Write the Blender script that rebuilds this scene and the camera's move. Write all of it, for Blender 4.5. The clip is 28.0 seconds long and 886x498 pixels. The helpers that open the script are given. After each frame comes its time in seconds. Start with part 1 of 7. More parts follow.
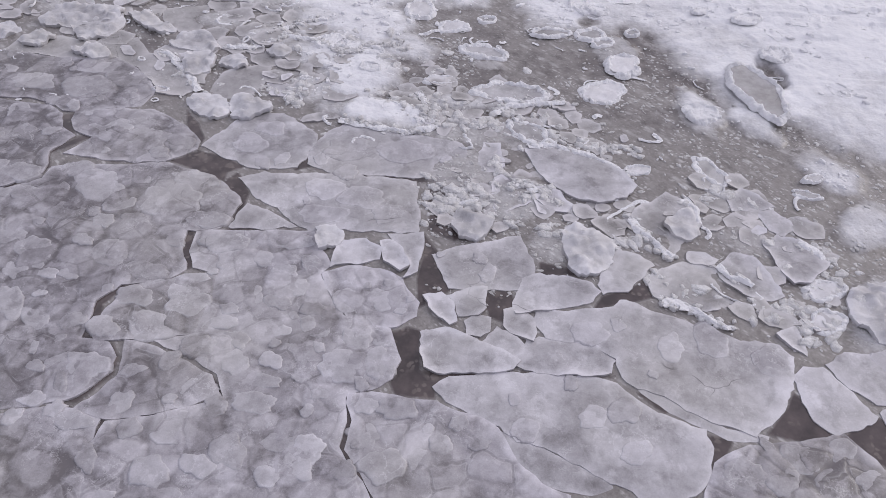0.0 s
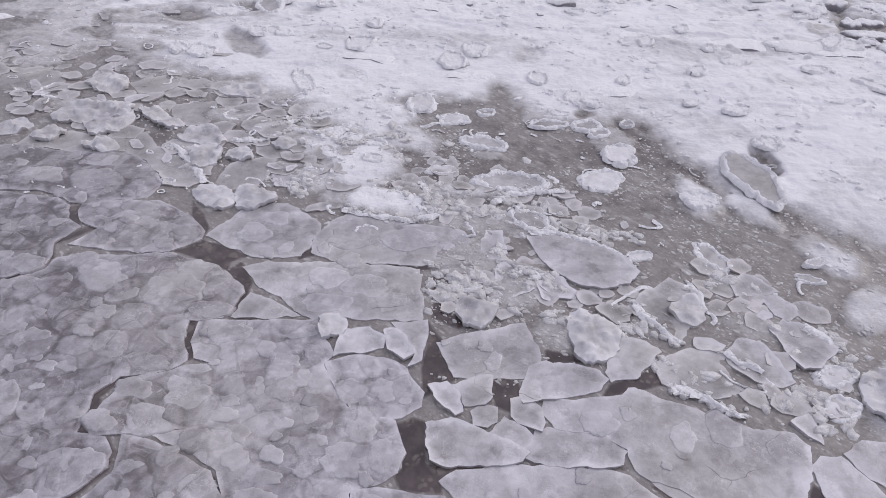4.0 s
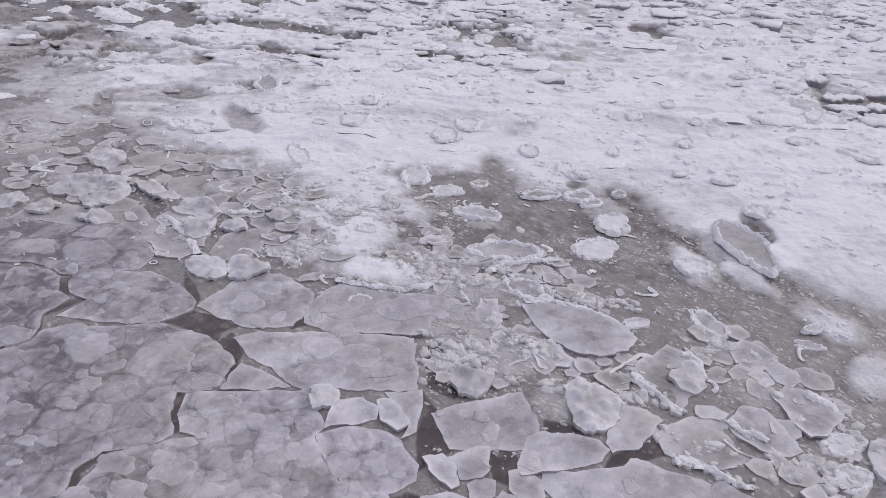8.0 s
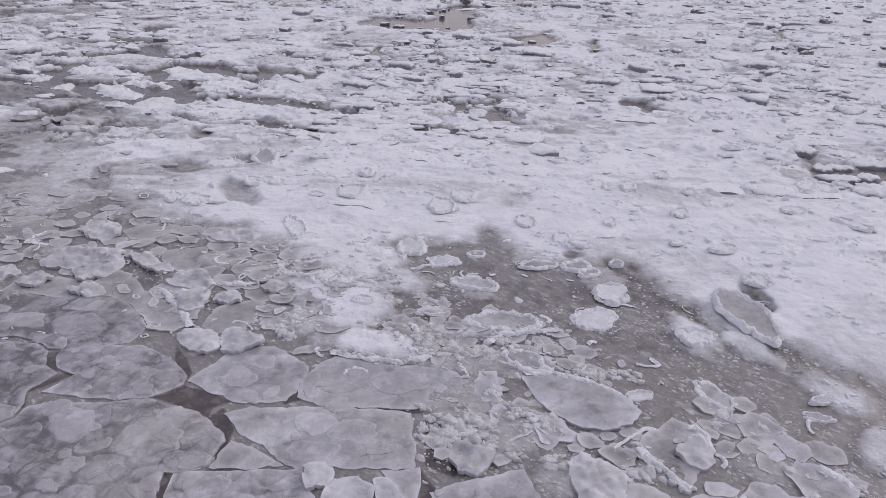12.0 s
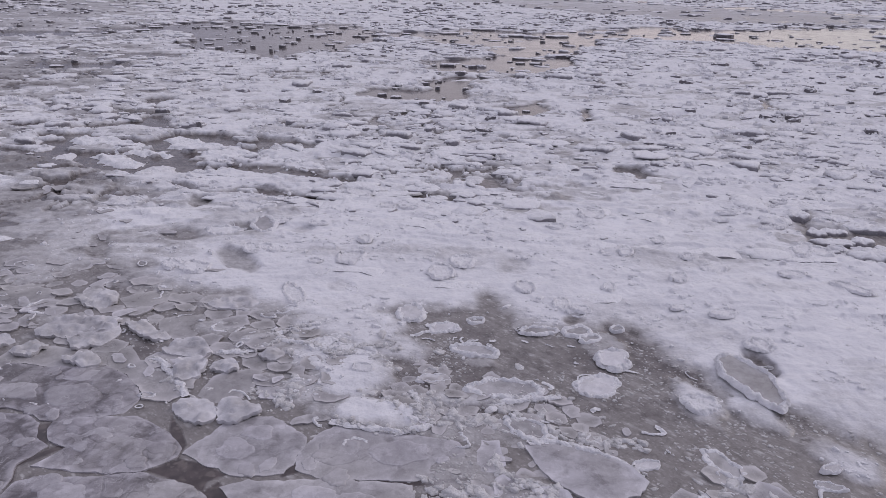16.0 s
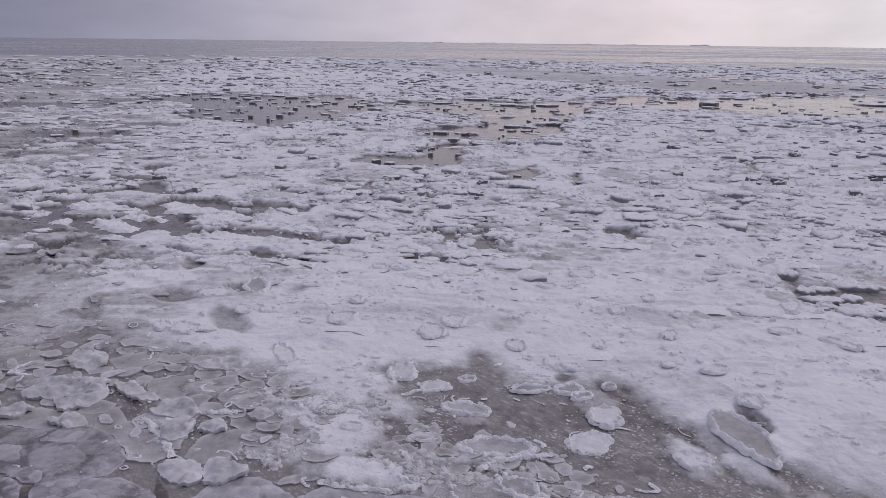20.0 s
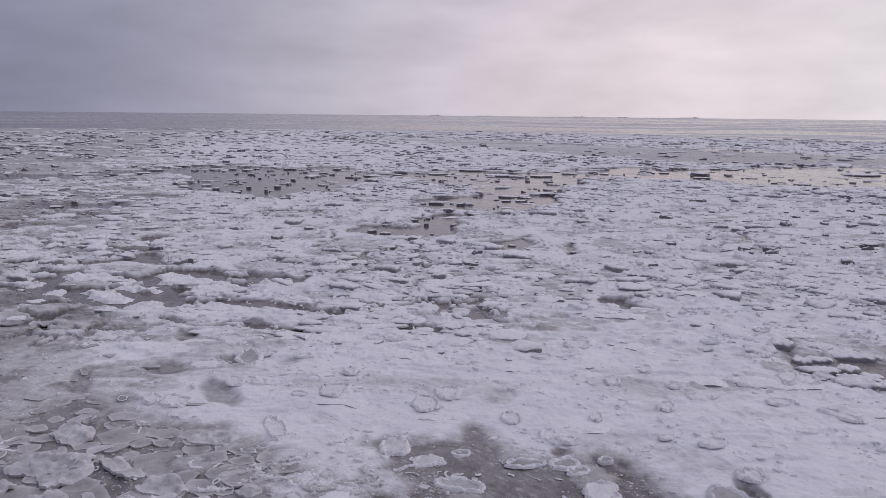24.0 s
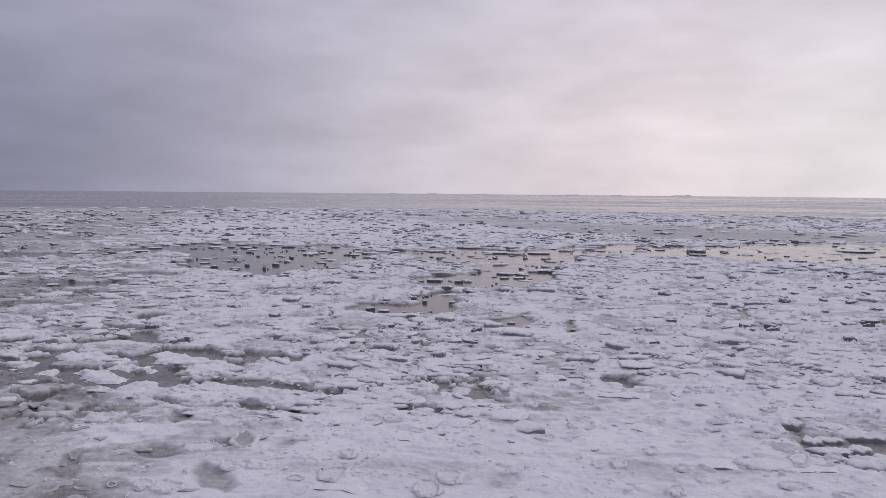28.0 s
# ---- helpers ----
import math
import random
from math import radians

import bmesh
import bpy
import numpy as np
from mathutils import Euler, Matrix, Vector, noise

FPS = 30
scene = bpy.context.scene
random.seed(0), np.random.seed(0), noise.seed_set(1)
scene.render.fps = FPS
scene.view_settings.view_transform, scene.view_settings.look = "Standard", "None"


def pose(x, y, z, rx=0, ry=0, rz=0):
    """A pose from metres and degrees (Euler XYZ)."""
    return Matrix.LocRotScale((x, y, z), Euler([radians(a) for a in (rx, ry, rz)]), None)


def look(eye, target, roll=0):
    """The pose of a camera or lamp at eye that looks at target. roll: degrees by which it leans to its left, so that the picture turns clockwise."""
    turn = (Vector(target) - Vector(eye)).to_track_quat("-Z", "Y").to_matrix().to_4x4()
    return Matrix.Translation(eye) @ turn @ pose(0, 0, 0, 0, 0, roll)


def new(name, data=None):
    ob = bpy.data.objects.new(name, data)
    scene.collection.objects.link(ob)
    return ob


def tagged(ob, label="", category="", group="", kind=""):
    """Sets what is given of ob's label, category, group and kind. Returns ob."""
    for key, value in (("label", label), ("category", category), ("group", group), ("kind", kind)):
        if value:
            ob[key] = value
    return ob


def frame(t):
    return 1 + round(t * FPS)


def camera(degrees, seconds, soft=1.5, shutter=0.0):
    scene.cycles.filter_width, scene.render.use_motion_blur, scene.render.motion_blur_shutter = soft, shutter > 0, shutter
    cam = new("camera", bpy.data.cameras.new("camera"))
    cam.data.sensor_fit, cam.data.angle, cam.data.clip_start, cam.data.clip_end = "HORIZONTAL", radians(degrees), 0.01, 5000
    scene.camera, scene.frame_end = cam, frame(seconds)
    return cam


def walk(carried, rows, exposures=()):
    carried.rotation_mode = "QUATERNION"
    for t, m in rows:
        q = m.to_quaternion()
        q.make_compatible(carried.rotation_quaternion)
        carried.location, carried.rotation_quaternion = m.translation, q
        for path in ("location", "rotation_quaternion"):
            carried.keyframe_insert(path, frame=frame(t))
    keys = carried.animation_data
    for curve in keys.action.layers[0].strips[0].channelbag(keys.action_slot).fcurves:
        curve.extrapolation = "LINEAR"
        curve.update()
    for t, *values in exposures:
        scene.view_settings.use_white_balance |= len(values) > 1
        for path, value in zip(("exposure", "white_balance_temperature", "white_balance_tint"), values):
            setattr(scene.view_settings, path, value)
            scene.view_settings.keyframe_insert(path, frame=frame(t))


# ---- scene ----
cam = camera(65.5, 28.0, soft=0.7)
PATH = [
    (0, (0.19, 0.855, 6.77), (0.182, 2.209, 5.299), 2.2),
    (0.5, (0.165, 0.842, 6.781), (0.157, 2.22, 5.332), 2.1),
    (1, (0.157, 0.835, 6.789), (0.147, 2.236, 5.362), 2.0),
    (1.5, (0.136, 0.835, 6.802), (0.127, 2.257, 5.396), 2.0),
    (2, (0.12, 0.838, 6.79), (0.111, 2.283, 5.407), 1.9),
    (2.5, (0.115, 0.833, 6.784), (0.103, 2.3, 5.425), 1.8),
    (3, (0.099, 0.859, 6.771), (0.089, 2.346, 5.434), 1.8),
    (3.5, (0.106, 0.876, 6.764), (0.095, 2.384, 5.451), 1.7),
    (5.5, (0.103, 0.873, 6.739), (0.094, 2.456, 5.517), 1.5),
    (6, (0.115, 0.887, 6.72), (0.106, 2.488, 5.521), 1.4),
    (6.5, (0.132, 0.887, 6.696), (0.124, 2.505, 5.52), 1.4),
    (7, (0.146, 0.874, 6.661), (0.139, 2.509, 5.508), 1.4),
    (7.5, (0.135, 0.865, 6.626), (0.131, 2.515, 5.495), 1.4),
    (8, (0.121, 0.854, 6.602), (0.118, 2.518, 5.492), 1.4),
    (8.5, (0.118, 0.856, 6.586), (0.116, 2.535, 5.499), 1.4),
    (9, (0.13, 0.856, 6.57), (0.127, 2.549, 5.505), 1.3),
    (9.5, (0.144, 0.861, 6.557), (0.143, 2.568, 5.514), 1.2),
    (10, (0.169, 0.876, 6.547), (0.169, 2.596, 5.525), 1.2),
    (10.5, (0.169, 0.909, 6.529), (0.171, 2.641, 5.53), 1.2),
    (11, (0.145, 0.938, 6.523), (0.148, 2.683, 5.547), 1.3),
    (11.5, (0.124, 0.954, 6.526), (0.128, 2.712, 5.572), 1.2),
    (12, (0.09, 0.954, 6.52), (0.096, 2.724, 5.589), 1.2),
    (12.5, (0.073, 0.945, 6.51), (0.079, 2.726, 5.601), 1.2),
    (14.5, (0.031, 0.9, 6.465), (0.042, 2.722, 5.64), 1.0),
    (15, (0.04, 0.92, 6.476), (0.053, 2.752, 5.675), 1.0),
    (15.5, (0.038, 0.947, 6.502), (0.053, 2.789, 5.722), 1.0),
    (16, (0.013, 0.975, 6.517), (0.029, 2.825, 5.759), 1.0),
    (16.5, (0.005, 0.978, 6.527), (0.022, 2.837, 5.791), 0.9),
    (17, (-0.01, 0.972, 6.525), (0.009, 2.84, 5.811), 0.9),
    (17.5, (-0.009, 0.947, 6.526), (0.011, 2.823, 5.834), 0.8),
    (18, (-0.008, 0.948, 6.518), (0.014, 2.832, 5.848), 0.8),
    (18.5, (0.017, 0.922, 6.496), (0.04, 2.814, 5.849), 0.7),
    (19, (0.049, 0.888, 6.467), (0.075, 2.788, 5.842), 0.7),
    (19.5, (0.099, 0.853, 6.43), (0.124, 2.761, 5.829), 0.7),
    (20, (0.113, 0.803, 6.406), (0.14, 2.718, 5.829), 0.7),
    (20.5, (0.119, 0.775, 6.387), (0.148, 2.696, 5.833), 0.7),
    (21, (0.131, 0.746, 6.395), (0.161, 2.674, 5.863), 0.6),
    (21.5, (0.14, 0.756, 6.395), (0.171, 2.691, 5.888), 0.6),
    (23.5, (0.179, 0.782, 6.458), (0.214, 2.74, 6.05), 0.6),
    (24, (0.185, 0.762, 6.465), (0.22, 2.725, 6.082), 0.6),
    (24.5, (0.168, 0.785, 6.463), (0.205, 2.752, 6.108), 0.6),
    (25, (0.163, 0.834, 6.459), (0.201, 2.807, 6.131), 0.6),
    (25.5, (0.148, 0.846, 6.483), (0.188, 2.823, 6.18), 0.6),
    (26, (0.147, 0.83, 6.482), (0.188, 2.811, 6.206), 0.6),
    (26.5, (0.156, 0.802, 6.472), (0.197, 2.786, 6.224), 0.5),
    (27, (0.137, 0.778, 6.473), (0.179, 2.766, 6.253), 0.6),
    (27.5, (0.11, 0.804, 6.466), (0.152, 2.794, 6.275), 0.5),
    (28, (0.095, 0.829, 6.477), (0.137, 2.821, 6.315), 0.5),
]
EXPOSURES = [(0, 0.16, 6590, 10.5), (8, 0.09, 6570, 11), (12.5, -0.10, 6470, 12.5), (17, -0.35, 6390, 16), (24, -0.45, 6340, 16), (28, -0.39, 6360, 15)]
walk(cam, [(t, look(eye, goal, roll)) for t, eye, goal, roll in PATH], EXPOSURES)

# ---- light: a thin overcast, brighter and warmer where the low sun stands behind it ----
SUN_AZ, SUN_EL = radians(64), radians(31)      # clockwise from +y, above the horizon
BANK_AZ = radians(42)                          # the thinnest, brightest part of the low cloud


def sky_world():
    w = bpy.data.worlds.new("overcast")
    scene.world = w
    w.use_nodes = True
    nt = w.node_tree
    n, l = nt.nodes, nt.links
    out, bg = n["World Output"], n["Background"]
    co = n.new("ShaderNodeTexCoord")
    sep = n.new("ShaderNodeSeparateXYZ")
    l.new(co.outputs["Generated"], sep.inputs[0])

    def mth(op, a, b=None, clamp=False):
        m = n.new("ShaderNodeMath")
        m.operation, m.use_clamp = op, clamp
        for i, v in enumerate((a, b)):
            if v is None:
                continue
            if isinstance(v, (int, float)):
                m.inputs[i].default_value = v
            else:
                l.new(v, m.inputs[i])
        return m.outputs[0]

    def mix(f, a, b):
        m = n.new("ShaderNodeMix")
        m.data_type = "RGBA"
        for i, v in ((0, f), (6, a), (7, b)):
            if isinstance(v, (int, float)):
                m.inputs[i].default_value = v
            elif isinstance(v, tuple):
                m.inputs[i].default_value = (*v, 1)
            else:
                l.new(v, m.inputs[i])
        return m.outputs[2]

    # side: 0 towards the dull bank, 1 towards the veiled sun
    sx, sy = math.sin(BANK_AZ), math.cos(BANK_AZ)
    toward = mth("ADD", mth("MULTIPLY", sep.outputs[0], sx), mth("MULTIPLY", sep.outputs[1], sy))
    ramp = n.new("ShaderNodeValToRGB")
    ramp.color_ramp.interpolation = "B_SPLINE"
    for i, (p, c) in enumerate(((0.12, (0.222, 0.238, 0.338)), (0.50, (0.432, 0.434, 0.540)), (0.76, (0.81, 0.76, 0.80)), (1.0, (1.13, 1.0, 0.975)))):
        e = ramp.color_ramp.elements[i] if i < 2 else ramp.color_ramp.elements.new(p)
        e.position, e.color = p, (*c, 1)
    l.new(toward, ramp.inputs[0])
    # higher up the cover is thin and evenly bluish
    high = n.new("ShaderNodeMapRange")
    high.inputs["From Min"].default_value, high.inputs["From Max"].default_value = 0.10, 0.52
    l.new(sep.outputs[2], high.inputs["Value"])
    base = mix(high.outputs[0], ramp.outputs[0], (0.63, 0.63, 0.745))
    # long soft cloud folds
    stretch = n.new("ShaderNodeMapping")
    stretch.inputs["Scale"].default_value = (2.0, 2.0, 6.0)
    stretch.inputs["Rotation"].default_value = (0.0, 0.12, 0.0)
    l.new(co.outputs["Generated"], stretch.inputs[0])
    nz = n.new("ShaderNodeTexNoise")
    nz.inputs["Scale"].default_value, nz.inputs["Detail"].default_value = 3.2, 7
    l.new(stretch.outputs[0], nz.inputs["Vector"])
    fold = n.new("ShaderNodeMapRange")
    for k, v in (("From Min", 0.32), ("From Max", 0.7), ("To Min", 0.92), ("To Max", 1.11)):
        fold.inputs[k].default_value = v
    l.new(nz.outputs[0], fold.inputs["Value"])
    vm = n.new("ShaderNodeVectorMath")
    vm.operation = "SCALE"
    l.new(base, vm.inputs[0])
    l.new(fold.outputs[0], vm.inputs["Scale"])
    sky = n.new("ShaderNodeTexSky")
    sky.sky_type, sky.sun_disc = "NISHITA", False
    sky.sun_elevation, sky.sun_rotation = SUN_EL, SUN_AZ
    veil = n.new("ShaderNodeVectorMath")
    veil.operation = "SCALE"
    veil.inputs["Scale"].default_value = 0.0015
    l.new(sky.outputs[0], veil.inputs[0])
    add = n.new("ShaderNodeVectorMath")
    l.new(vm.outputs[0], add.inputs[0])
    l.new(veil.outputs[0], add.inputs[1])
    l.new(add.outputs[0], bg.inputs["Color"])
    bg.inputs["Strength"].default_value = 1.0


sky_world()
sun = new("sun", bpy.data.lights.new("sun", "SUN"))
sun.data.energy, sun.data.angle, sun.data.color = 1.0, radians(34), (1.0, 0.95, 0.92)
sun.matrix_world = look((0, 0, 0), (-math.sin(SUN_AZ) * math.cos(SUN_EL), -math.cos(SUN_AZ) * math.cos(SUN_EL), -math.sin(SUN_EL)))

# ---- materials ----
class Nodes:
    """A small builder for one material's node tree."""

    def __init__(self, name):
        self.mat = bpy.data.materials.new(name)
        self.mat.use_nodes = True
        self.n, self.l = self.mat.node_tree.nodes, self.mat.node_tree.links
        self.bsdf = self.n["Principled BSDF"]
        self.co = self.n.new("ShaderNodeTexCoord").outputs["Object"]
        self.geo = self.n.new("ShaderNodeNewGeometry")
        self.pos = self.geo.outputs["Position"]

    def put(self, sock, v):
        if isinstance(v, (int, float)):
            sock.default_value = v
        elif isinstance(v, tuple):
            sock.default_value = (*v, 1) if len(v) == 3 else v
        else:
            self.l.new(v, sock)

    def noise(self, scale, detail=4, rough=0.55, where=None, stretch=None):
        t = self.n.new("ShaderNodeTexNoise")
        t.inputs["Scale"].default_value, t.inputs["Detail"].default_value, t.inputs["Roughness"].default_value = scale, detail, rough
        w = where or self.pos
        if stretch:
            m = self.n.new("ShaderNodeMapping")
            m.inputs["Scale"].default_value = stretch
            self.l.new(w, m.inputs[0])
            w = m.outputs[0]
        self.l.new(w, t.inputs["Vector"])
        return t.outputs[0]

    def voronoi(self, scale, feature="F1", where=None):
        t = self.n.new("ShaderNodeTexVoronoi")
        t.feature = feature
        t.inputs["Scale"].default_value = scale
        self.l.new(where or self.pos, t.inputs["Vector"])
        return t.outputs["Distance"]

    def span(self, v, a, b, c=0.0, d=1.0):
        m = self.n.new("ShaderNodeMapRange")
        self.l.new(v, m.inputs["Value"])
        for k, x in (("From Min", a), ("From Max", b), ("To Min", c), ("To Max", d)):
            m.inputs[k].default_value = x
        return m.outputs[0]

    def math(self, op, a, b):
        m = self.n.new("ShaderNodeMath")
        m.operation = op
        self.put(m.inputs[0], a)
        self.put(m.inputs[1], b)
        return m.outputs[0]

    def mix(self, f, a, b):
        m = self.n.new("ShaderNodeMix")
        m.data_type = "RGBA"
        for i, v in ((0, f), (6, a), (7, b)):
            self.put(m.inputs[i], v)
        return m.outputs[2]

    def attr(self, name):
        a = self.n.new("ShaderNodeAttribute")
        a.attribute_name = name
        return a.outputs["Fac"]

    def random(self):
        return self.n.new("ShaderNodeObjectInfo").outputs["Random"]

    def bump(self, height, strength, dist, under=None):
        b = self.n.new("ShaderNodeBump")
        b.inputs["Strength"].default_value, b.inputs["Distance"].default_value = strength, dist
        self.l.new(height, b.inputs["Height"])
        if under:
            self.l.new(under, b.inputs["Normal"])
        return b.outputs[0]

    def done(self, color, rough, normal=None, spec=0.5, sss=0.0):
        self.put(self.bsdf.inputs["Base Color"], color)
        self.put(self.bsdf.inputs["Roughness"], rough)
        self.put(self.bsdf.inputs["Specular IOR Level"], spec)
        if normal:
            self.l.new(normal, self.bsdf.inputs["Normal"])
        if sss:
            self.bsdf.inputs["Subsurface Weight"].default_value = sss
            self.bsdf.inputs["Subsurface Radius"].default_value = (0.03, 0.03, 0.035)
        return self.mat


def ground_material():
    """Muddy water, grey slush over it and snow on top, by the depth of the cover."""
    m = Nodes("water_slush_and_snow")
    snow, slush = m.attr("snow"), m.attr("slush")
    big, mid, fine = m.noise(0.7, 5), m.noise(4.5, 5), m.noise(28, 4, 0.65)
    mud = m.mix(m.span(mid, 0.35, 0.7), (0.052, 0.041, 0.042), (0.105, 0.083, 0.082))
    thin = m.mix(m.span(mid, 0.3, 0.7), (0.138, 0.124, 0.119), (0.217, 0.200, 0.193))
    grit = m.span(m.noise(16, 5, 0.7), 0.3, 0.7, -0.3, 0.3)
    thin = m.mix(m.span(m.math("ADD", grit, fine), 0.25, 0.95), thin, (0.272, 0.255, 0.247))
    # sunken lumps of brash ice, dim and brown through the muddy water
    warp = m.n.new("ShaderNodeVectorMath")
    push = m.n.new("ShaderNodeVectorMath")
    push.operation = "SCALE"
    push.inputs["Scale"].default_value = 0.12
    wn = m.n.new("ShaderNodeTexNoise")
    wn.inputs["Scale"].default_value = 6.0
    m.l.new(m.pos, wn.inputs["Vector"])
    m.l.new(wn.outputs["Color"], push.inputs[0])
    m.l.new(m.pos, warp.inputs[0])
    m.l.new(push.outputs[0], warp.inputs[1])
    for scale, low, high, most in ((5.5, 0.26, 0.42, 0.55), (11.0, 0.24, 0.40, 0.6)):
        lump = m.math("MULTIPLY", m.span(m.voronoi(scale, "F1", warp.outputs[0]), low, high, 1, 0), m.span(m.noise(1.6 * scale / 5, 3), 0.46, 0.6, 0, most))
        mud = m.mix(lump, mud, (0.185, 0.158, 0.145))
    # streaks of fine frazil drawn out by the wind
    lay = m.n.new("ShaderNodeMapping")
    lay.inputs["Rotation"].default_value = (0, 0, 0.75)
    m.l.new(m.pos, lay.inputs[0])
    frazil = m.noise(7, 5, 0.7, lay.outputs[0], (0.7, 1.5, 1.0))
    thin = m.mix(m.span(frazil, 0.5, 0.72, 0, 0.35), thin, (0.40, 0.388, 0.38))
    thin = m.mix(m.span(frazil, 0.3, 0.45, 0.25, 0), thin, (0.12, 0.11, 0.104))
    for scale, most in ((4.2, 0.5), (8.0, 0.75), (15.0, 0.7)):
        fleck = m.n.new("ShaderNodeMapping")
        fleck.inputs["Scale"].default_value = (0.62, 1.5, 1.0)
        fleck.inputs["Location"].default_value = (scale, 2 * scale, 0)
        m.l.new(lay.outputs[0], fleck.inputs[0])
        soft = m.math("MULTIPLY", m.span(m.voronoi(scale, "F1", fleck.outputs[0]), 0.10, 0.36, 1, 0), m.span(m.noise(0.8 * scale, 4), 0.46, 0.58, 0, most))
        thin = m.mix(soft, thin, (0.54, 0.53, 0.525))
    wet = m.mix(m.span(m.math("MULTIPLY", slush, m.span(mid, 0.25, 0.75, 0.6, 1.4)), 0.10, 0.60), mud, thin)
    white = m.mix(m.span(big, 0.35, 0.68), (0.65, 0.65, 0.685), (0.775, 0.775, 0.805))
    white = m.mix(m.span(fine, 0.3, 0.75, 0.0, 0.2), white, (0.82, 0.82, 0.835))
    cover = m.math("ADD", snow, m.span(m.math("ADD", mid, m.math("MULTIPLY", fine, 0.5)), 0.45, 1.0, -0.13, 0.13))
    cover = m.span(cover, 0.12, 0.88)
    # crusted, thinner snow in crisp-edged patches; small pits with their shading put in as colour
    crust = m.noise(2.4, 7, 0.68)
    white = m.mix(m.span(crust, 0.52, 0.64, 0, 0.30), white, (0.50, 0.495, 0.54))
    pits = m.noise(9, 5, 0.7)
    white = m.mix(m.span(pits, 0.61, 0.67, 0, 0.12), white, (0.42, 0.415, 0.46))
    white = m.mix(m.span(pits, 0.36, 0.28, 0, 0.3), white, (0.82, 0.82, 0.835))
    # snow does not lie on steep broken edges: bare grey ice, plus painted shade
    sep = m.n.new("ShaderNodeSeparateXYZ")
    m.l.new(m.geo.outputs["Normal"], sep.inputs[0])
    bare = m.math("ADD", sep.outputs[2], m.span(mid, 0.3, 0.7, -0.1, 0.1))
    white = m.mix(m.span(bare, 0.55, 0.84), (0.27, 0.262, 0.29), white)
    color = m.mix(cover, wet, white)
    rough = m.span(cover, 0.0, 0.5, 0.05, 0.62)
    rough = m.math("ADD", rough, m.math("MULTIPLY", slush, 0.42))
    nb = m.bump(fine, 0.18, 0.02)
    nb = m.bump(m.noise(8, 5, 0.6), 0.26, 0.12, nb)
    nb = m.bump(m.noise(2.2, 4, 0.5), 0.40, 0.30, nb)
    flat = m.n.new("ShaderNodeMix")
    flat.data_type = "VECTOR"
    m.l.new(m.span(cover, 0.0, 0.6, 0.08, 1.0), flat.inputs[0])
    m.l.new(m.geo.outputs["Normal"], flat.inputs[4])
    m.l.new(nb, flat.inputs[5])
    # wind-packed snow scatters light forward: it brightens towards the horizon
    m.l.new(m.math("MULTIPLY", cover, 0.9), m.bsdf.inputs["Sheen Weight"])
    m.bsdf.inputs["Sheen Roughness"].default_value = 0.5
    return m.done(color, rough, flat.outputs[1], 0.5)


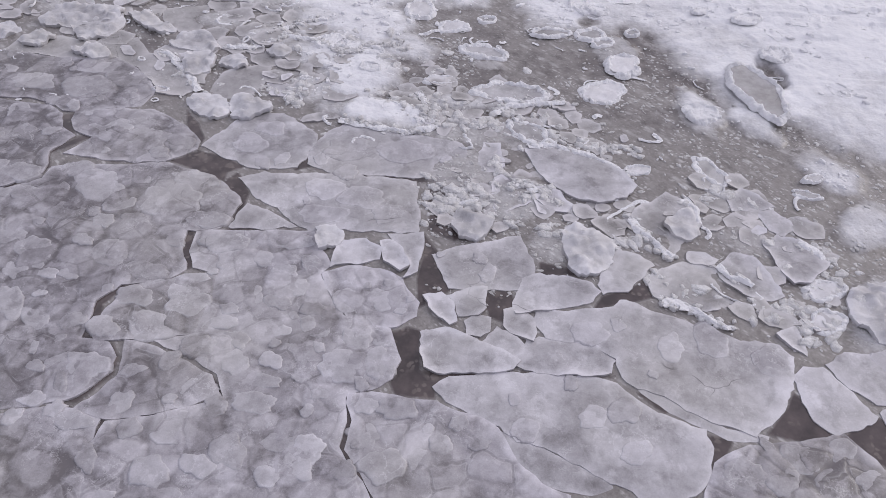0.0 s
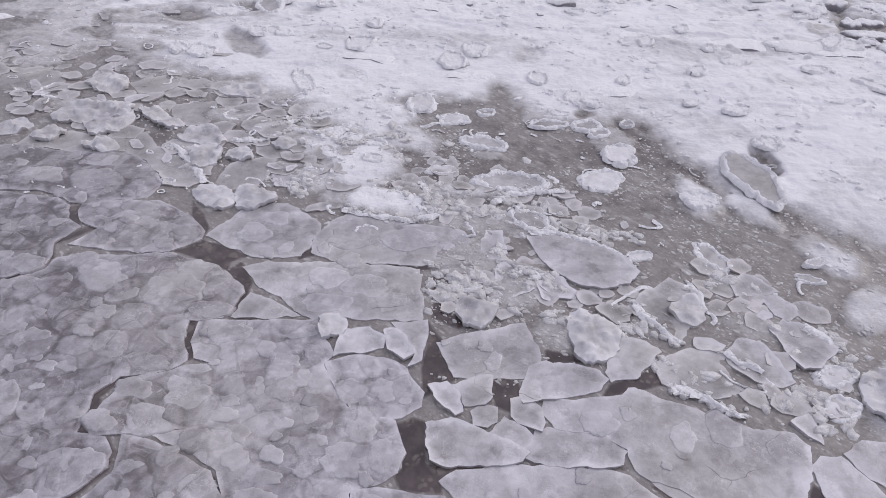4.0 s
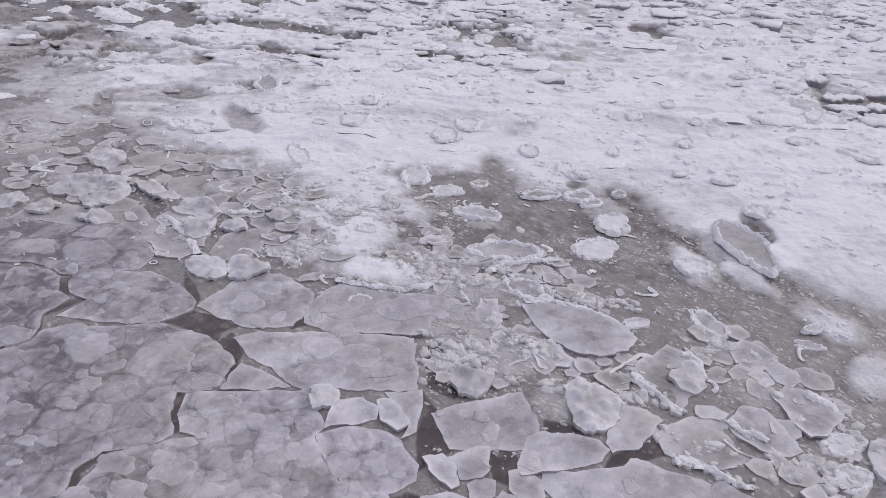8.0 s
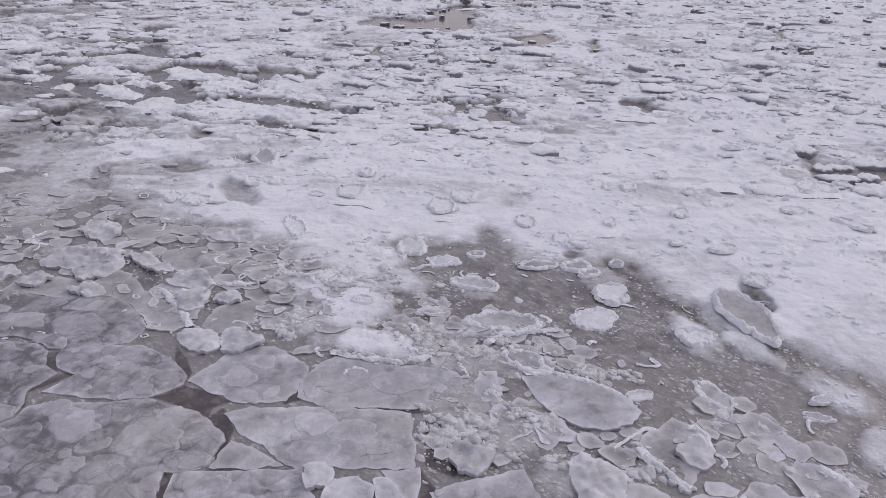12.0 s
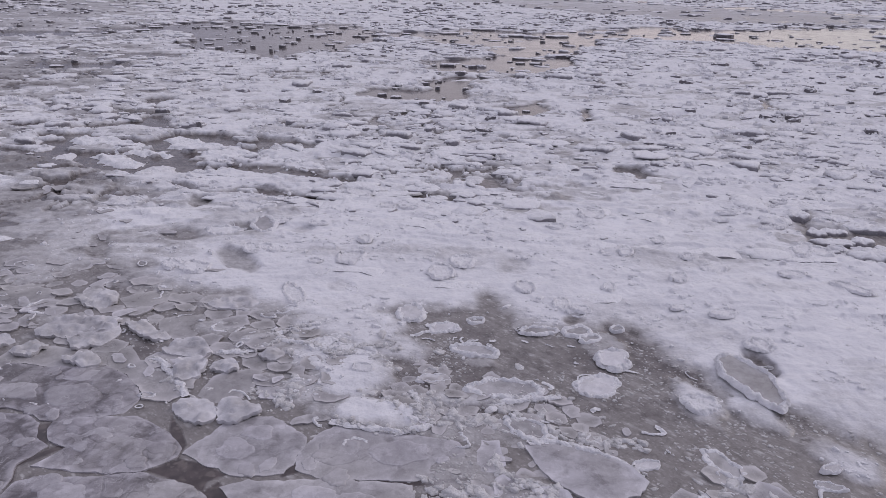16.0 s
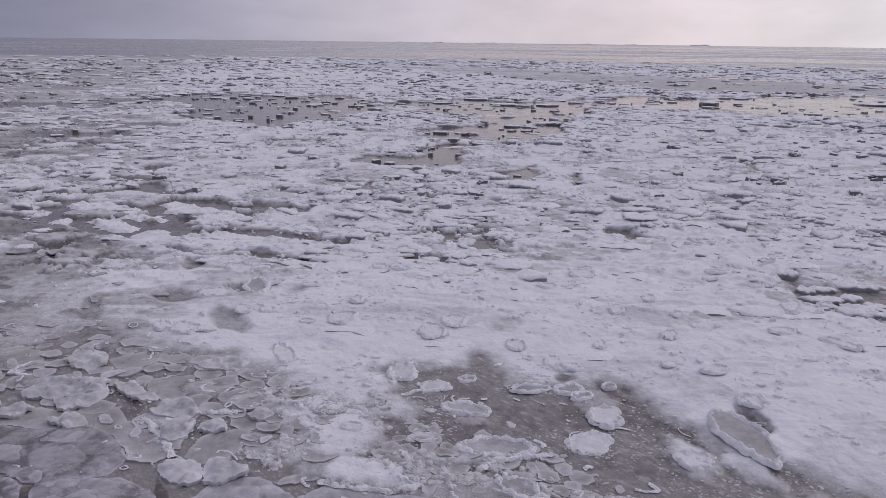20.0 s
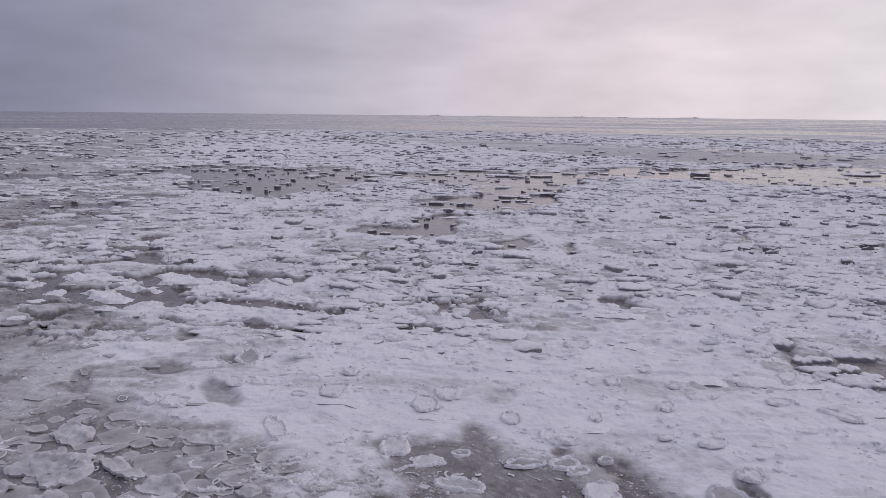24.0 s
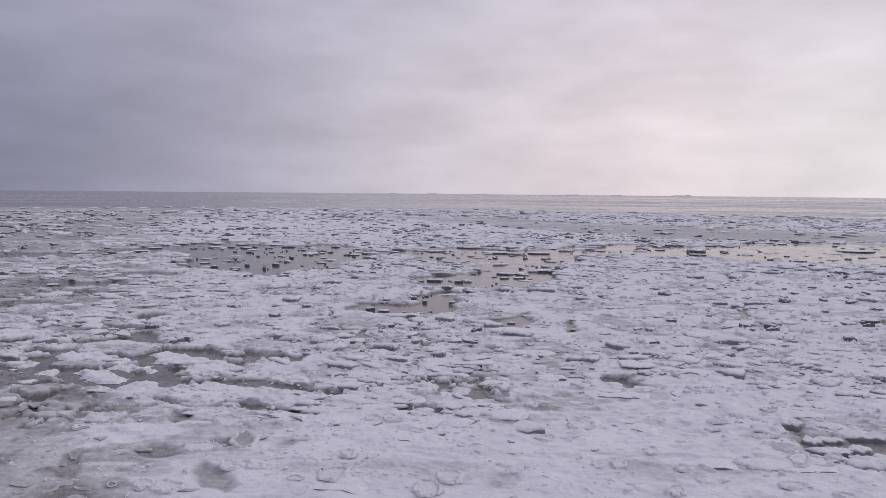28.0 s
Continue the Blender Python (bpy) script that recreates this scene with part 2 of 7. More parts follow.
def ice_material(name, dull, pale, rough, grain=1.0, seams=1.0, lines=0.5, spec=0.5):
    """Thin grey sea ice grown from small cakes: each cake a tone of its own, pale seams, wisps and frost;
    'frost' on the mesh whitens it."""
    m = Nodes(name)
    frost = m.attr("frost")
    warp = m.n.new("ShaderNodeTexNoise")
    warp.inputs["Scale"].default_value, warp.inputs["Detail"].default_value = 1.8, 3
    m.l.new(m.pos, warp.inputs["Vector"])
    bend = m.n.new("ShaderNodeVectorMath")
    bend.operation = "SCALE"
    bend.inputs["Scale"].default_value = 0.42
    m.l.new(warp.outputs["Color"], bend.inputs[0])
    at = m.n.new("ShaderNodeVectorMath")
    m.l.new(m.pos, at.inputs[0])
    m.l.new(bend.outputs[0], at.inputs[1])
    flat = m.n.new("ShaderNodeVectorMath")
    flat.operation = "MULTIPLY"
    flat.inputs[1].default_value = (1, 1, 0.05)
    m.l.new(at.outputs[0], flat.inputs[0])
    where = flat.outputs[0]
    cake = m.n.new("ShaderNodeTexVoronoi")
    cake.feature = "SMOOTH_F1"
    cake.inputs["Smoothness"].default_value = 0.12 + 0.5 * (1 - seams)
    cake.inputs["Scale"].default_value = 2.5
    m.l.new(where, cake.inputs["Vector"])
    hue = m.n.new("ShaderNodeSeparateColor")
    m.l.new(cake.outputs["Color"], hue.inputs[0])
    seam = m.voronoi(2.5, "DISTANCE_TO_EDGE", where)
    seam2 = m.voronoi(6.5, "DISTANCE_TO_EDGE", where)
    cloud, mid, fine = m.noise(1.1, 3), m.noise(5, 4, 0.55), m.noise(60, 3, 0.6)
    inner = m.span(seam, 0.01, 0.10)
    v = m.math("ADD", frost, m.math("MULTIPLY", m.math("SUBTRACT", hue.outputs[0], 0.5), 0.34 * grain))
    v = m.math("ADD", v, m.span(cloud, 0.3, 0.7, -0.14, 0.14))
    v = m.math("ADD", v, m.span(mid, 0.3, 0.7, -0.12, 0.12))
    v = m.math("ADD", v, m.span(m.noise(14, 5, 0.7), 0.3, 0.7, -0.08, 0.08))
    v = m.math("ADD", v, m.span(fine, 0.35, 0.7, -0.05, 0.05))
    v = m.math("ADD", v, m.math("MULTIPLY", m.math("SUBTRACT", inner, 1.0), 0.22 * seams))
    # sodden blotches with crisp edges, and pale rafted scraps
    v = m.math("ADD", v, m.span(m.noise(1.9, 7, 0.62), 0.535, 0.575, 0, -0.14))
    v = m.math("ADD", v, m.span(m.noise(2.7, 7, 0.62), 0.56, 0.585, 0, 0.14))
    v = m.math("ADD", v, m.math("MULTIPLY", m.math("SUBTRACT", m.random(), 0.5), 0.14))
    color = m.mix(m.span(v, 0.0, 1.0), dull, pale)
    # warmer, siltier ice here and there
    color = m.mix(m.math("MULTIPLY", m.span(m.noise(0.45, 2), 0.45, 0.65), 0.35), color, m.mix(m.span(v, 0, 1), (0.23, 0.215, 0.19), (0.52, 0.505, 0.46)))
    # pale seams, thin wisps and frost grains, all broken up
    rimline = m.math("MULTIPLY", m.span(seam, 0.055, 0.085, 1, 0), m.span(seam, 0.03, 0.055))
    rimline = m.math("MULTIPLY", rimline, m.span(m.noise(2.1, 3), 0.47, 0.60, 0, lines * 0.35))
    vein = m.math("MULTIPLY", m.span(seam2, 0.0, 0.05, 1, 0), m.span(m.noise(3.3, 3), 0.56, 0.72, 0, 0.10))
    bend2 = m.math("ABSOLUTE", m.math("SUBTRACT", m.noise(4.5, 5, 0.6), 0.5), 0.0)
    wisp = m.math("MULTIPLY", m.span(bend2, 0.004, 0.016, 1, 0), m.span(m.noise(1.7, 2), 0.52, 0.64, 0, 0.30))
    grains = m.math("MULTIPLY", m.span(m.voronoi(38), 0.10, 0.28, 1, 0), m.span(m.noise(2.6, 4), 0.54, 0.66, 0, 0.34))
    pale_marks = m.math("MAXIMUM", m.math("MAXIMUM", rimline, vein), m.math("MAXIMUM", wisp, grains))
    color = m.mix(pale_marks, color, (0.76, 0.755, 0.78))
    # hairline cracks
    crack = m.voronoi(0.75, "DISTANCE_TO_EDGE", where)
    crack = m.math("MULTIPLY", m.span(crack, 0.0, 0.005, 1, 0), m.span(m.noise(0.9, 3), 0.60, 0.66, 0, 0.75))
    color = m.mix(crack, color, (0.07, 0.065, 0.07))
    nb = m.bump(fine, 0.12, 0.01)
    nb = m.bump(inner, 0.25 * seams, 0.03, nb)
    nb = m.bump(m.math("ADD", mid, pale_marks), 0.22, 0.03, nb)
    return m.done(color, m.span(v, 0.0, 1.0, rough - 0.12, rough + 0.22), nb, spec)


def snow_material(name, low, top, side=None, spots=0.25):
    """Wind-packed snow; steep sides take the 'side' colour where given: bare ice with shade painted in."""
    m = Nodes(name)
    mid, fine = m.noise(5, 5), m.noise(34, 4, 0.65)
    color = m.mix(m.span(mid, 0.3, 0.7), low, top)
    color = m.mix(m.span(fine, 0.35, 0.75, 0, 0.35), color, (0.88, 0.88, 0.90))
    color = m.mix(m.span(m.noise(9, 5, 0.7), 0.57, 0.64, 0, spots), color, (0.45, 0.445, 0.49))
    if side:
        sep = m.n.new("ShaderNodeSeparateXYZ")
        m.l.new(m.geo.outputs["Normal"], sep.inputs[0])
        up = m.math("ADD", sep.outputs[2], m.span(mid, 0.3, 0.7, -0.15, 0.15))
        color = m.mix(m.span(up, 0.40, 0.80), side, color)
    nb = m.bump(fine, 0.4, 0.03)
    nb = m.bump(m.noise(9, 5, 0.65), 0.55, 0.12, nb)
    nb = m.bump(m.noise(2.6, 3, 0.6), 0.35, 0.25, nb)
    m.bsdf.inputs["Sheen Weight"].default_value = 0.55
    return m.done(color, 0.6, nb, 0.5)


GROUND = ground_material()
SHEET = ice_material("frozen_pancake_sheet", (0.12, 0.108, 0.117), (0.62, 0.60, 0.645), 0.45, 0.65, 0.6)
PLATE = ice_material("thin_grey_ice", (0.16, 0.15, 0.156), (0.63, 0.615, 0.65), 0.42, 0.6, 0.12, 0.25)
WET = ice_material("flooded_ice", (0.20, 0.19, 0.19), (0.53, 0.512, 0.525), 0.36, 0.7, 0.1, 0.3)
FROSTED = ice_material("frosted_ice", (0.30, 0.29, 0.30), (0.72, 0.71, 0.735), 0.6, 0.6, 0.0, 0.0)
PANCAKE = ice_material("old_pancake_ice", (0.15, 0.138, 0.147), (0.62, 0.605, 0.645), 0.5, 0.3, 0.1, 0.2)
RIM = snow_material("rim_snow", (0.70, 0.695, 0.72), (0.83, 0.825, 0.845), None, 0.14)
# side colours of blocks and floes: bare ice, darkened to carry backlit shade
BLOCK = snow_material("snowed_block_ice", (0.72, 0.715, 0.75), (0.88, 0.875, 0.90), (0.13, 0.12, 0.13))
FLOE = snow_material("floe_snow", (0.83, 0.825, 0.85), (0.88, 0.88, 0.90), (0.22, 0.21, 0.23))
CRUMB = snow_material("crumb_ice", (0.30, 0.288, 0.282), (0.52, 0.508, 0.505))
BRASH = snow_material("brash_ice", (0.44, 0.425, 0.42), (0.72, 0.71, 0.715))

# ---- plan of the ground cover ----
SNOW_EDGE = [(-22.0, 20.4), (-15.0, 18.6), (-12.6, 17.7), (-10.9, 17.1), (-9.8, 16.5), (-9.48, 15.66), (-8.54, 15.08), (-7.62, 15.61), (-6.51, 14.75), (-5.49, 14.30), (-4.35, 14.17), (-3.26, 13.57), (-2.47, 13.07), (-1.76, 12.80), (-1.09, 12.83), (-0.91, 13.39), (-0.24, 14.05), (0.72, 13.84), (1.10, 14.34), (1.44, 13.93), (1.73, 13.10), (2.60, 12.86), (3.24, 13.30), (3.53, 13.31), (3.92, 12.75), (4.27, 11.95), (4.57, 11.49), (4.82, 10.99), (5.10, 10.35), (5.73, 10.02), (6.06, 9.73), (6.48, 9.46), (6.94, 9.20), (8.31, 8.24)]
DRIFTS = [(4.32, 10.42, 0.68, 0.48, 100, 0.90), (5.11, 10.24, 0.60, 0.37, 117, 0.90), (5.93, 9.09, 0.58, 0.41, 131, 0.80), (6.16, 7.89, 0.56, 0.41, -141, 0.60), (5.68, 6.28, 0.82, 0.39, 60, 0.50), (-1.40, 11.16, 0.82, 0.78, 138, 0.90), (-0.91, 10.12, 0.95, 0.44, 174, 1.00), (-1.87, 11.76, 0.93, 0.76, 178, 0.75), (-0.58, 12.14, 0.67, 0.47, 154, 0.70), (-1.60, 12.87, 0.99, 0.86, 179, 0.80)]
DRIFTS += [(0.47, 10.53, 0.78, 0.33, -175, 0.60), (1.33, 10.76, 0.59, 0.30, -174, 0.60), (0.76, 11.67, 0.42, 0.22, 163, 0.30), (-3.31, 12.31, 0.64, 0.37, -179, 0.55), (-2.22, 10.75, 0.49, 0.42, 169, 0.55), (-2.48, 13.00, 0.66, 0.54, 176, 0.70), (-4.18, 12.86, 0.66, 0.39, 180, 0.45), (-7.28, 13.04, 0.87, 0.27, -177, 0.40), (3.17, 12.34, 0.72, 0.45, 102, 0.50)]
DRIFTS += [(-9.92, 16.53, 1.83, 1.20, 146, 0.75), (-11.13, 15.79, 2.08, 1.17, 138, 0.55), (-8.81, 16.22, 1.30, 0.82, 165, 0.50), (-6.04, 14.85, 1.15, 0.54, 179, 0.60), (-4.13, 13.78, 1.08, 0.48, -180, 0.60), (-9.09, 14.90, 0.91, 0.45, 175, 0.40), (-2.42, 12.77, 0.91, 0.52, 180, 0.60), (0.40, 8.74, 0.66, 0.52, 86, 0.30), (1.14, 8.16, 0.52, 0.47, -142, 0.35), (1.65, 7.29, 0.45, 0.38, 62, 0.30), (2.96, 7.37, 0.51, 0.40, -147, 0.20), (4.32, 7.56, 0.52, 0.48, 154, 0.25)]
HOLES = [(5.83, 11.60, 0.51, 0.23, 102, 0.90), (-4.70, 15.97, 0.80, 0.36, 135, 0.62), (-6.58, 17.65, 0.61, 0.46, 161, 0.75), (-5.18, 18.15, 0.39, 0.32, 157, 0.70), (-8.38, 16.79, 0.99, 0.26, 115, 0.60), (-6.85, 15.83, 0.51, 0.31, 121, 0.45), (-2.12, 14.66, 0.32, 0.29, 162, 0.30), (-3.57, 17.86, 0.38, 0.32, 166, 0.35), (1.82, 15.81, 0.47, 0.39, 65, 0.30), (2.77, 13.28, 0.31, 0.24, -157, 0.80)]
HOLES += [(1.08, 13.94, 0.54, 0.27, 86, 0.40), (-9.93, 20.41, 0.34, 0.21, 126, 0.80), (-6.98, 20.39, 0.34, 0.25, 168, 0.80), (-12.31, 20.26, 1.54, 0.84, 130, 0.50)]

# open leads between the floes
LEADS = []
LEADS.append([(-19.39, 28.52), (-17.29, 28.76), (-15.37, 29.42), (-15.06, 30.19), (-13.90, 30.79), (-12.95, 32.80), (-11.81, 31.07), (-10.73, 29.51), (-8.15, 28.72), (-7.18, 28.53), (-4.73, 27.60), (-4.78, 26.70), (-6.53, 26.85), (-6.56, 25.99), (-6.83, 25.58), (-8.45, 25.56), (-7.96, 23.57), (-8.32, 22.53), (-9.46, 22.71), (-10.51, 23.02), (-11.75, 23.67), (-12.56, 24.51), (-14.06, 25.10), (-15.27, 25.47), (-17.53, 25.84)])
LEADS.append([(-7.82, 23.99), (-6.94, 24.58), (-5.50, 24.30), (-3.58, 23.22), (-2.05, 22.84), (-2.01, 22.47), (-3.47, 22.58), (-4.66, 23.08), (-6.05, 23.46), (-7.36, 23.45)])
LEADS.append([(-8.55, 22.23), (-7.16, 21.26), (-6.38, 21.49), (-5.65, 21.95), (-4.84, 21.50), (-3.54, 20.96), (-2.64, 20.49), (-3.43, 20.34), (-4.69, 20.85), (-5.56, 21.00), (-6.18, 20.84), (-7.01, 20.83), (-8.17, 21.70)])
LEADS.append([(-7.24, 20.12), (-6.59, 20.32), (-6.39, 19.97), (-7.05, 19.83)])
LEADS.append([(-7.35, 32.15), (-5.58, 30.96), (-4.55, 30.74), (-5.65, 30.04), (-7.36, 31.16)])
LEADS.append([(0.69, 23.53), (1.76, 23.34), (2.31, 22.20), (2.70, 21.67), (1.56, 21.78), (0.79, 22.37)])
LEADS.append([(-0.88, 21.53), (0.50, 21.20), (0.49, 20.77), (-0.52, 20.98)])
LEADS.append([(6.24, 24.96), (7.15, 24.59), (7.74, 23.33), (6.93, 23.19), (6.20, 24.00)])
LEADS.append([(9.98, 19.49), (10.89, 20.12), (10.70, 18.99), (11.47, 18.77), (12.67, 18.27), (11.38, 16.42), (10.67, 17.00), (10.43, 17.55), (9.79, 17.44), (9.50, 17.98)])
LEADS.append([(10.39, 17.00), (11.27, 16.26), (10.94, 15.78), (10.43, 16.00)])
LEADS.append([(-20.10, 36.15), (-18.00, 34.35), (-17.66, 33.23), (-19.07, 34.33)])
LEADS.append([(-18.47, 30.70), (-17.71, 31.92), (-16.57, 31.21), (-17.13, 30.04), (-17.80, 29.59)])
LEADS.append([(-15.28, 36.28), (-13.40, 36.66), (-13.16, 36.02), (-14.60, 35.35)])
LEADS.append([(-12.15, 34.80), (-10.94, 33.67), (-11.90, 33.37)])

# the wide lead and its arms
LEADS.append([(-31.45, 79.99), (-30.14, 87.28), (-23.99, 87.89), (-16.14, 83.96), (-10.89, 85.36), (-3.70, 80.00), (2.91, 83.07), (9.47, 81.14), (17.11, 86.14), (25.21, 89.74), (35.57, 87.84), (49.88, 94.19), (73.70, 94.39), (51.04, 65.41), (39.65, 64.70), (36.12, 68.23), (33.16, 70.36), (28.36, 70.03), (24.86, 71.62), (20.15, 73.87), (15.86, 70.97), (11.87, 58.43), (9.44, 51.59), (7.28, 48.40), (5.52, 46.92), (4.06, 47.69), (2.73, 44.98), (1.57, 43.01), (1.34, 37.95), (0.08, 37.04), (-0.42, 40.36), (-0.29, 47.51), (-1.36, 49.81), (0.18, 53.89), (1.99, 55.48), (5.39, 58.06), (4.92, 64.55), (0.19, 67.48), (-3.76, 69.55), (-7.83, 61.75), (-9.37, 58.92), (-11.11, 53.68), (-14.29, 54.24), (-16.35, 56.84), (-20.05, 58.30), (-23.47, 68.12)])
LEADS.append([(2.18, 35.48), (4.36, 36.83), (5.38, 37.72), (5.56, 35.25), (4.25, 33.06), (3.45, 33.73)])
LEADS.append([(7.00, 34.99), (7.60, 35.93), (7.14, 32.73), (6.50, 32.19)])
LEADS.append([(-3.65, 39.28), (-2.12, 40.31), (-0.46, 38.81), (-0.59, 37.37), (-2.85, 37.30)])
LEADS.append([(-26.66, 54.71), (-23.36, 57.27), (-19.21, 55.88), (-20.54, 53.55), (-24.80, 52.62)])
LEADS.append([(-43.53, 71.60), (-37.64, 73.43), (-30.84, 75.41), (-29.19, 71.41), (-35.08, 68.46), (-40.64, 66.88)])
LEADS.append([(-29.76, 49.12), (-27.05, 49.87), (-22.25, 49.78), (-21.70, 47.72), (-26.51, 47.50)])
LEADS.append([(21.05, 35.34), (25.32, 36.40), (24.00, 34.51), (20.62, 34.14)])

# a narrow strip of open water far out, and the young grey ice this side of it
LEADS.append([(-6, 204), (22, 184), (39, 168), (58, 142), (78, 115), (112, 88), (113, 90), (80, 118), (60, 146), (40, 172), (22, 188)])
YOUNG = [(-40, 222), (-6, 202), (22, 182), (38, 166), (57, 140), (77, 113), (114, 86), (112, 80), (74, 97), (50, 97), (36, 96), (24, 112), (12, 140), (-8, 172), (-30, 205)]

# clear dark water in the gaps and cracks of the thin ice
POOLS = []
POOLS.append([(-0.44, 5.72), (-0.24, 5.82), (-0.09, 5.78), (-0.06, 5.22), (0.13, 5.16), (0.26, 5.15), (0.13, 5.01), (0.14, 4.85), (-0.30, 4.88), (-0.38, 5.04), (-0.30, 5.29)])
POOLS.append([(3.81, 4.59), (4.14, 4.95), (4.25, 5.14), (4.33, 5.03), (4.39, 4.75), (4.59, 4.61), (4.13, 4.52)])
POOLS.append([(3.10, 4.55), (3.34, 4.52), (3.38, 4.47), (3.29, 4.33), (3.13, 4.20), (2.96, 3.92), (3.12, 4.33)])
POOLS.append([(4.65, 4.61), (5.12, 4.86), (5.30, 4.69), (5.08, 4.16), (4.85, 4.34)])
POOLS.append([(-4.00, 8.70), (-3.65, 8.96), (-3.23, 8.85), (-2.88, 8.64), (-3.10, 8.50), (-3.10, 8.31), (-3.43, 8.48)])
POOLS.append([(-3.12, 8.25), (-2.94, 8.51), (-2.68, 8.09), (-2.69, 7.80), (-2.79, 7.40), (-2.76, 7.91)])
POOLS.append([(-0.12, 7.40), (0.05, 7.09), (0.17, 6.75), (0.29, 6.44), (-0.12, 6.13), (-0.16, 6.58), (-0.10, 6.98)])
POOLS.append([(-4.11, 9.97), (-3.83, 9.61), (-3.64, 9.26), (-3.69, 9.12), (-3.98, 9.53)])
POOLS.append([(0.65, 6.35), (0.79, 6.47), (1.05, 6.44), (1.11, 6.15), (0.93, 5.96), (0.77, 6.04), (0.73, 6.17)])
POOLS.append([(2.06, 6.20), (2.23, 6.45), (2.53, 6.55), (2.82, 6.75), (2.92, 6.47), (2.58, 6.36), (2.36, 6.31)])
POOLS.append([(1.44, 6.97), (1.80, 6.89), (1.87, 6.78), (1.46, 6.75)])
POOLS.append([(-5.34, 9.21), (-5.87, 8.76), (-5.71, 8.46), (-6.17, 7.91), (-6.22, 8.00), (-5.75, 8.39), (-5.95, 8.81), (-5.48, 9.24)])
POOLS.append([(-3.38, 7.28), (-3.25, 7.29), (-3.09, 6.63), (-3.17, 6.57), (-3.30, 6.80)])
POOLS.append([(-3.81, 6.31), (-4.07, 5.87), (-4.00, 5.43), (-4.10, 5.44), (-4.19, 5.90), (-3.94, 6.28)])
POOLS.append([(-3.69, 5.39), (-3.54, 5.20), (-3.54, 4.97), (-3.81, 4.61), (-3.97, 4.62), (-3.63, 4.96), (-3.64, 5.19)])
POOLS.append([(-2.44, 5.06), (-2.24, 4.81), (-2.18, 4.73), (-2.31, 4.81)])
POOLS.append([(-0.92, 4.84), (-0.80, 4.81), (-0.73, 4.51), (-0.80, 4.21), (-0.37, 3.67), (-0.47, 3.66), (-0.87, 4.20), (-0.82, 4.50)])
POOLS.append([(-3.95, 4.57), (-3.43, 4.42), (-3.34, 4.35), (-3.42, 4.08), (-3.51, 4.14), (-3.44, 4.37)])
POOLS.append([(-1.86, 9.22), (-1.91, 8.70), (-2.12, 8.60), (-2.05, 9.07), (-1.97, 9.34)])
POOLS.append([(-5.85, 9.77), (-5.70, 9.27), (-5.90, 9.32), (-6.08, 9.68)])
POOLS.append([(-1.45, 8.62), (-0.10, 8.58), (0.57, 8.58), (-0.09, 8.46), (-1.43, 8.48)])
POOLS.append([(-2.82, 7.35), (-2.28, 7.35), (-1.59, 7.37), (-2.26, 7.27), (-2.80, 7.28)])
POOLS.append([(-0.04, 5.19), (0.65, 5.22), (1.10, 5.25), (2.21, 5.24), (1.62, 5.20), (0.65, 5.15), (0.26, 5.11)])
POOLS.append([(0.33, 4.71), (0.83, 4.53), (0.95, 4.42), (0.89, 4.38), (0.65, 4.57), (0.34, 4.67)])
POOLS.append([(2.51, 5.05), (2.79, 4.83), (2.71, 4.79), (2.44, 5.03)])
POOLS.append([(-1.31, 6.33), (-1.17, 6.16), (-1.00, 5.92), (-1.08, 5.90), (-1.25, 6.15)])
POOLS.append([(-0.08, 8.35), (0.45, 8.4), (0.8, 8.1), (0.75, 7.6), (0.3, 7.3), (-0.05, 7.5)])
POOLS.append([(-4.05, 6.09), (-3.87, 5.42), (-4.00, 5.41), (-4.12, 5.73)])

# ---- noise on arrays ----
def hashed(i, j, seed):
    h = (i.astype(np.int64) * 374761393 + j.astype(np.int64) * 668265263 + seed * 974634777) & 0xFFFFFFFF
    h = ((h ^ (h >> 13)) * 1274126177) & 0xFFFFFFFF
    return ((h ^ (h >> 16)) & 0xFFFFFF) / float(0x1000000)


def vnoise(x, y, seed=0):
    i, j = np.floor(x), np.floor(y)
    u, v = x - i, y - j
    u, v = u * u * (3 - 2 * u), v * v * (3 - 2 * v)
    a = hashed(i, j, seed) * (1 - u) + hashed(i + 1, j, seed) * u
    b = hashed(i, j + 1, seed) * (1 - u) + hashed(i + 1, j + 1, seed) * u
    return a * (1 - v) + b * v


def fbm(x, y, octaves=4, seed=0):
    s, a, t = 0.0, 1.0, 0.0
    for k in range(octaves):
        s = s + a * vnoise(x * 2 ** k + 17.3 * k, y * 2 ** k - 9.1 * k, seed + k)
        t, a = t + a, a * 0.5
    return s / t


def cells(x, y, seed=0):
    """Distances to the nearest two cell seeds, and the nearest cell's own random number."""
    i, j = np.floor(x), np.floor(y)
    f1 = np.full(x.shape, 9.0)
    f2 = np.full(x.shape, 9.0)
    own = np.zeros(x.shape)
    for di in (-1, 0, 1):
        for dj in (-1, 0, 1):
            a, b = i + di, j + dj
            d = np.hypot(a + 0.1 + 0.8 * hashed(a, b, seed) - x, b + 0.1 + 0.8 * hashed(a, b, seed + 5) - y)
            near = d < f1
            f2 = np.where(near, f1, np.minimum(f2, d))
            own = np.where(near, hashed(a, b, seed + 11), own)
            f1 = np.where(near, d, f1)
    return f1, f2, own


def step(v, a, b):
    t = np.clip((v - a) / (b - a), 0, 1)
    return t * t * (3 - 2 * t)


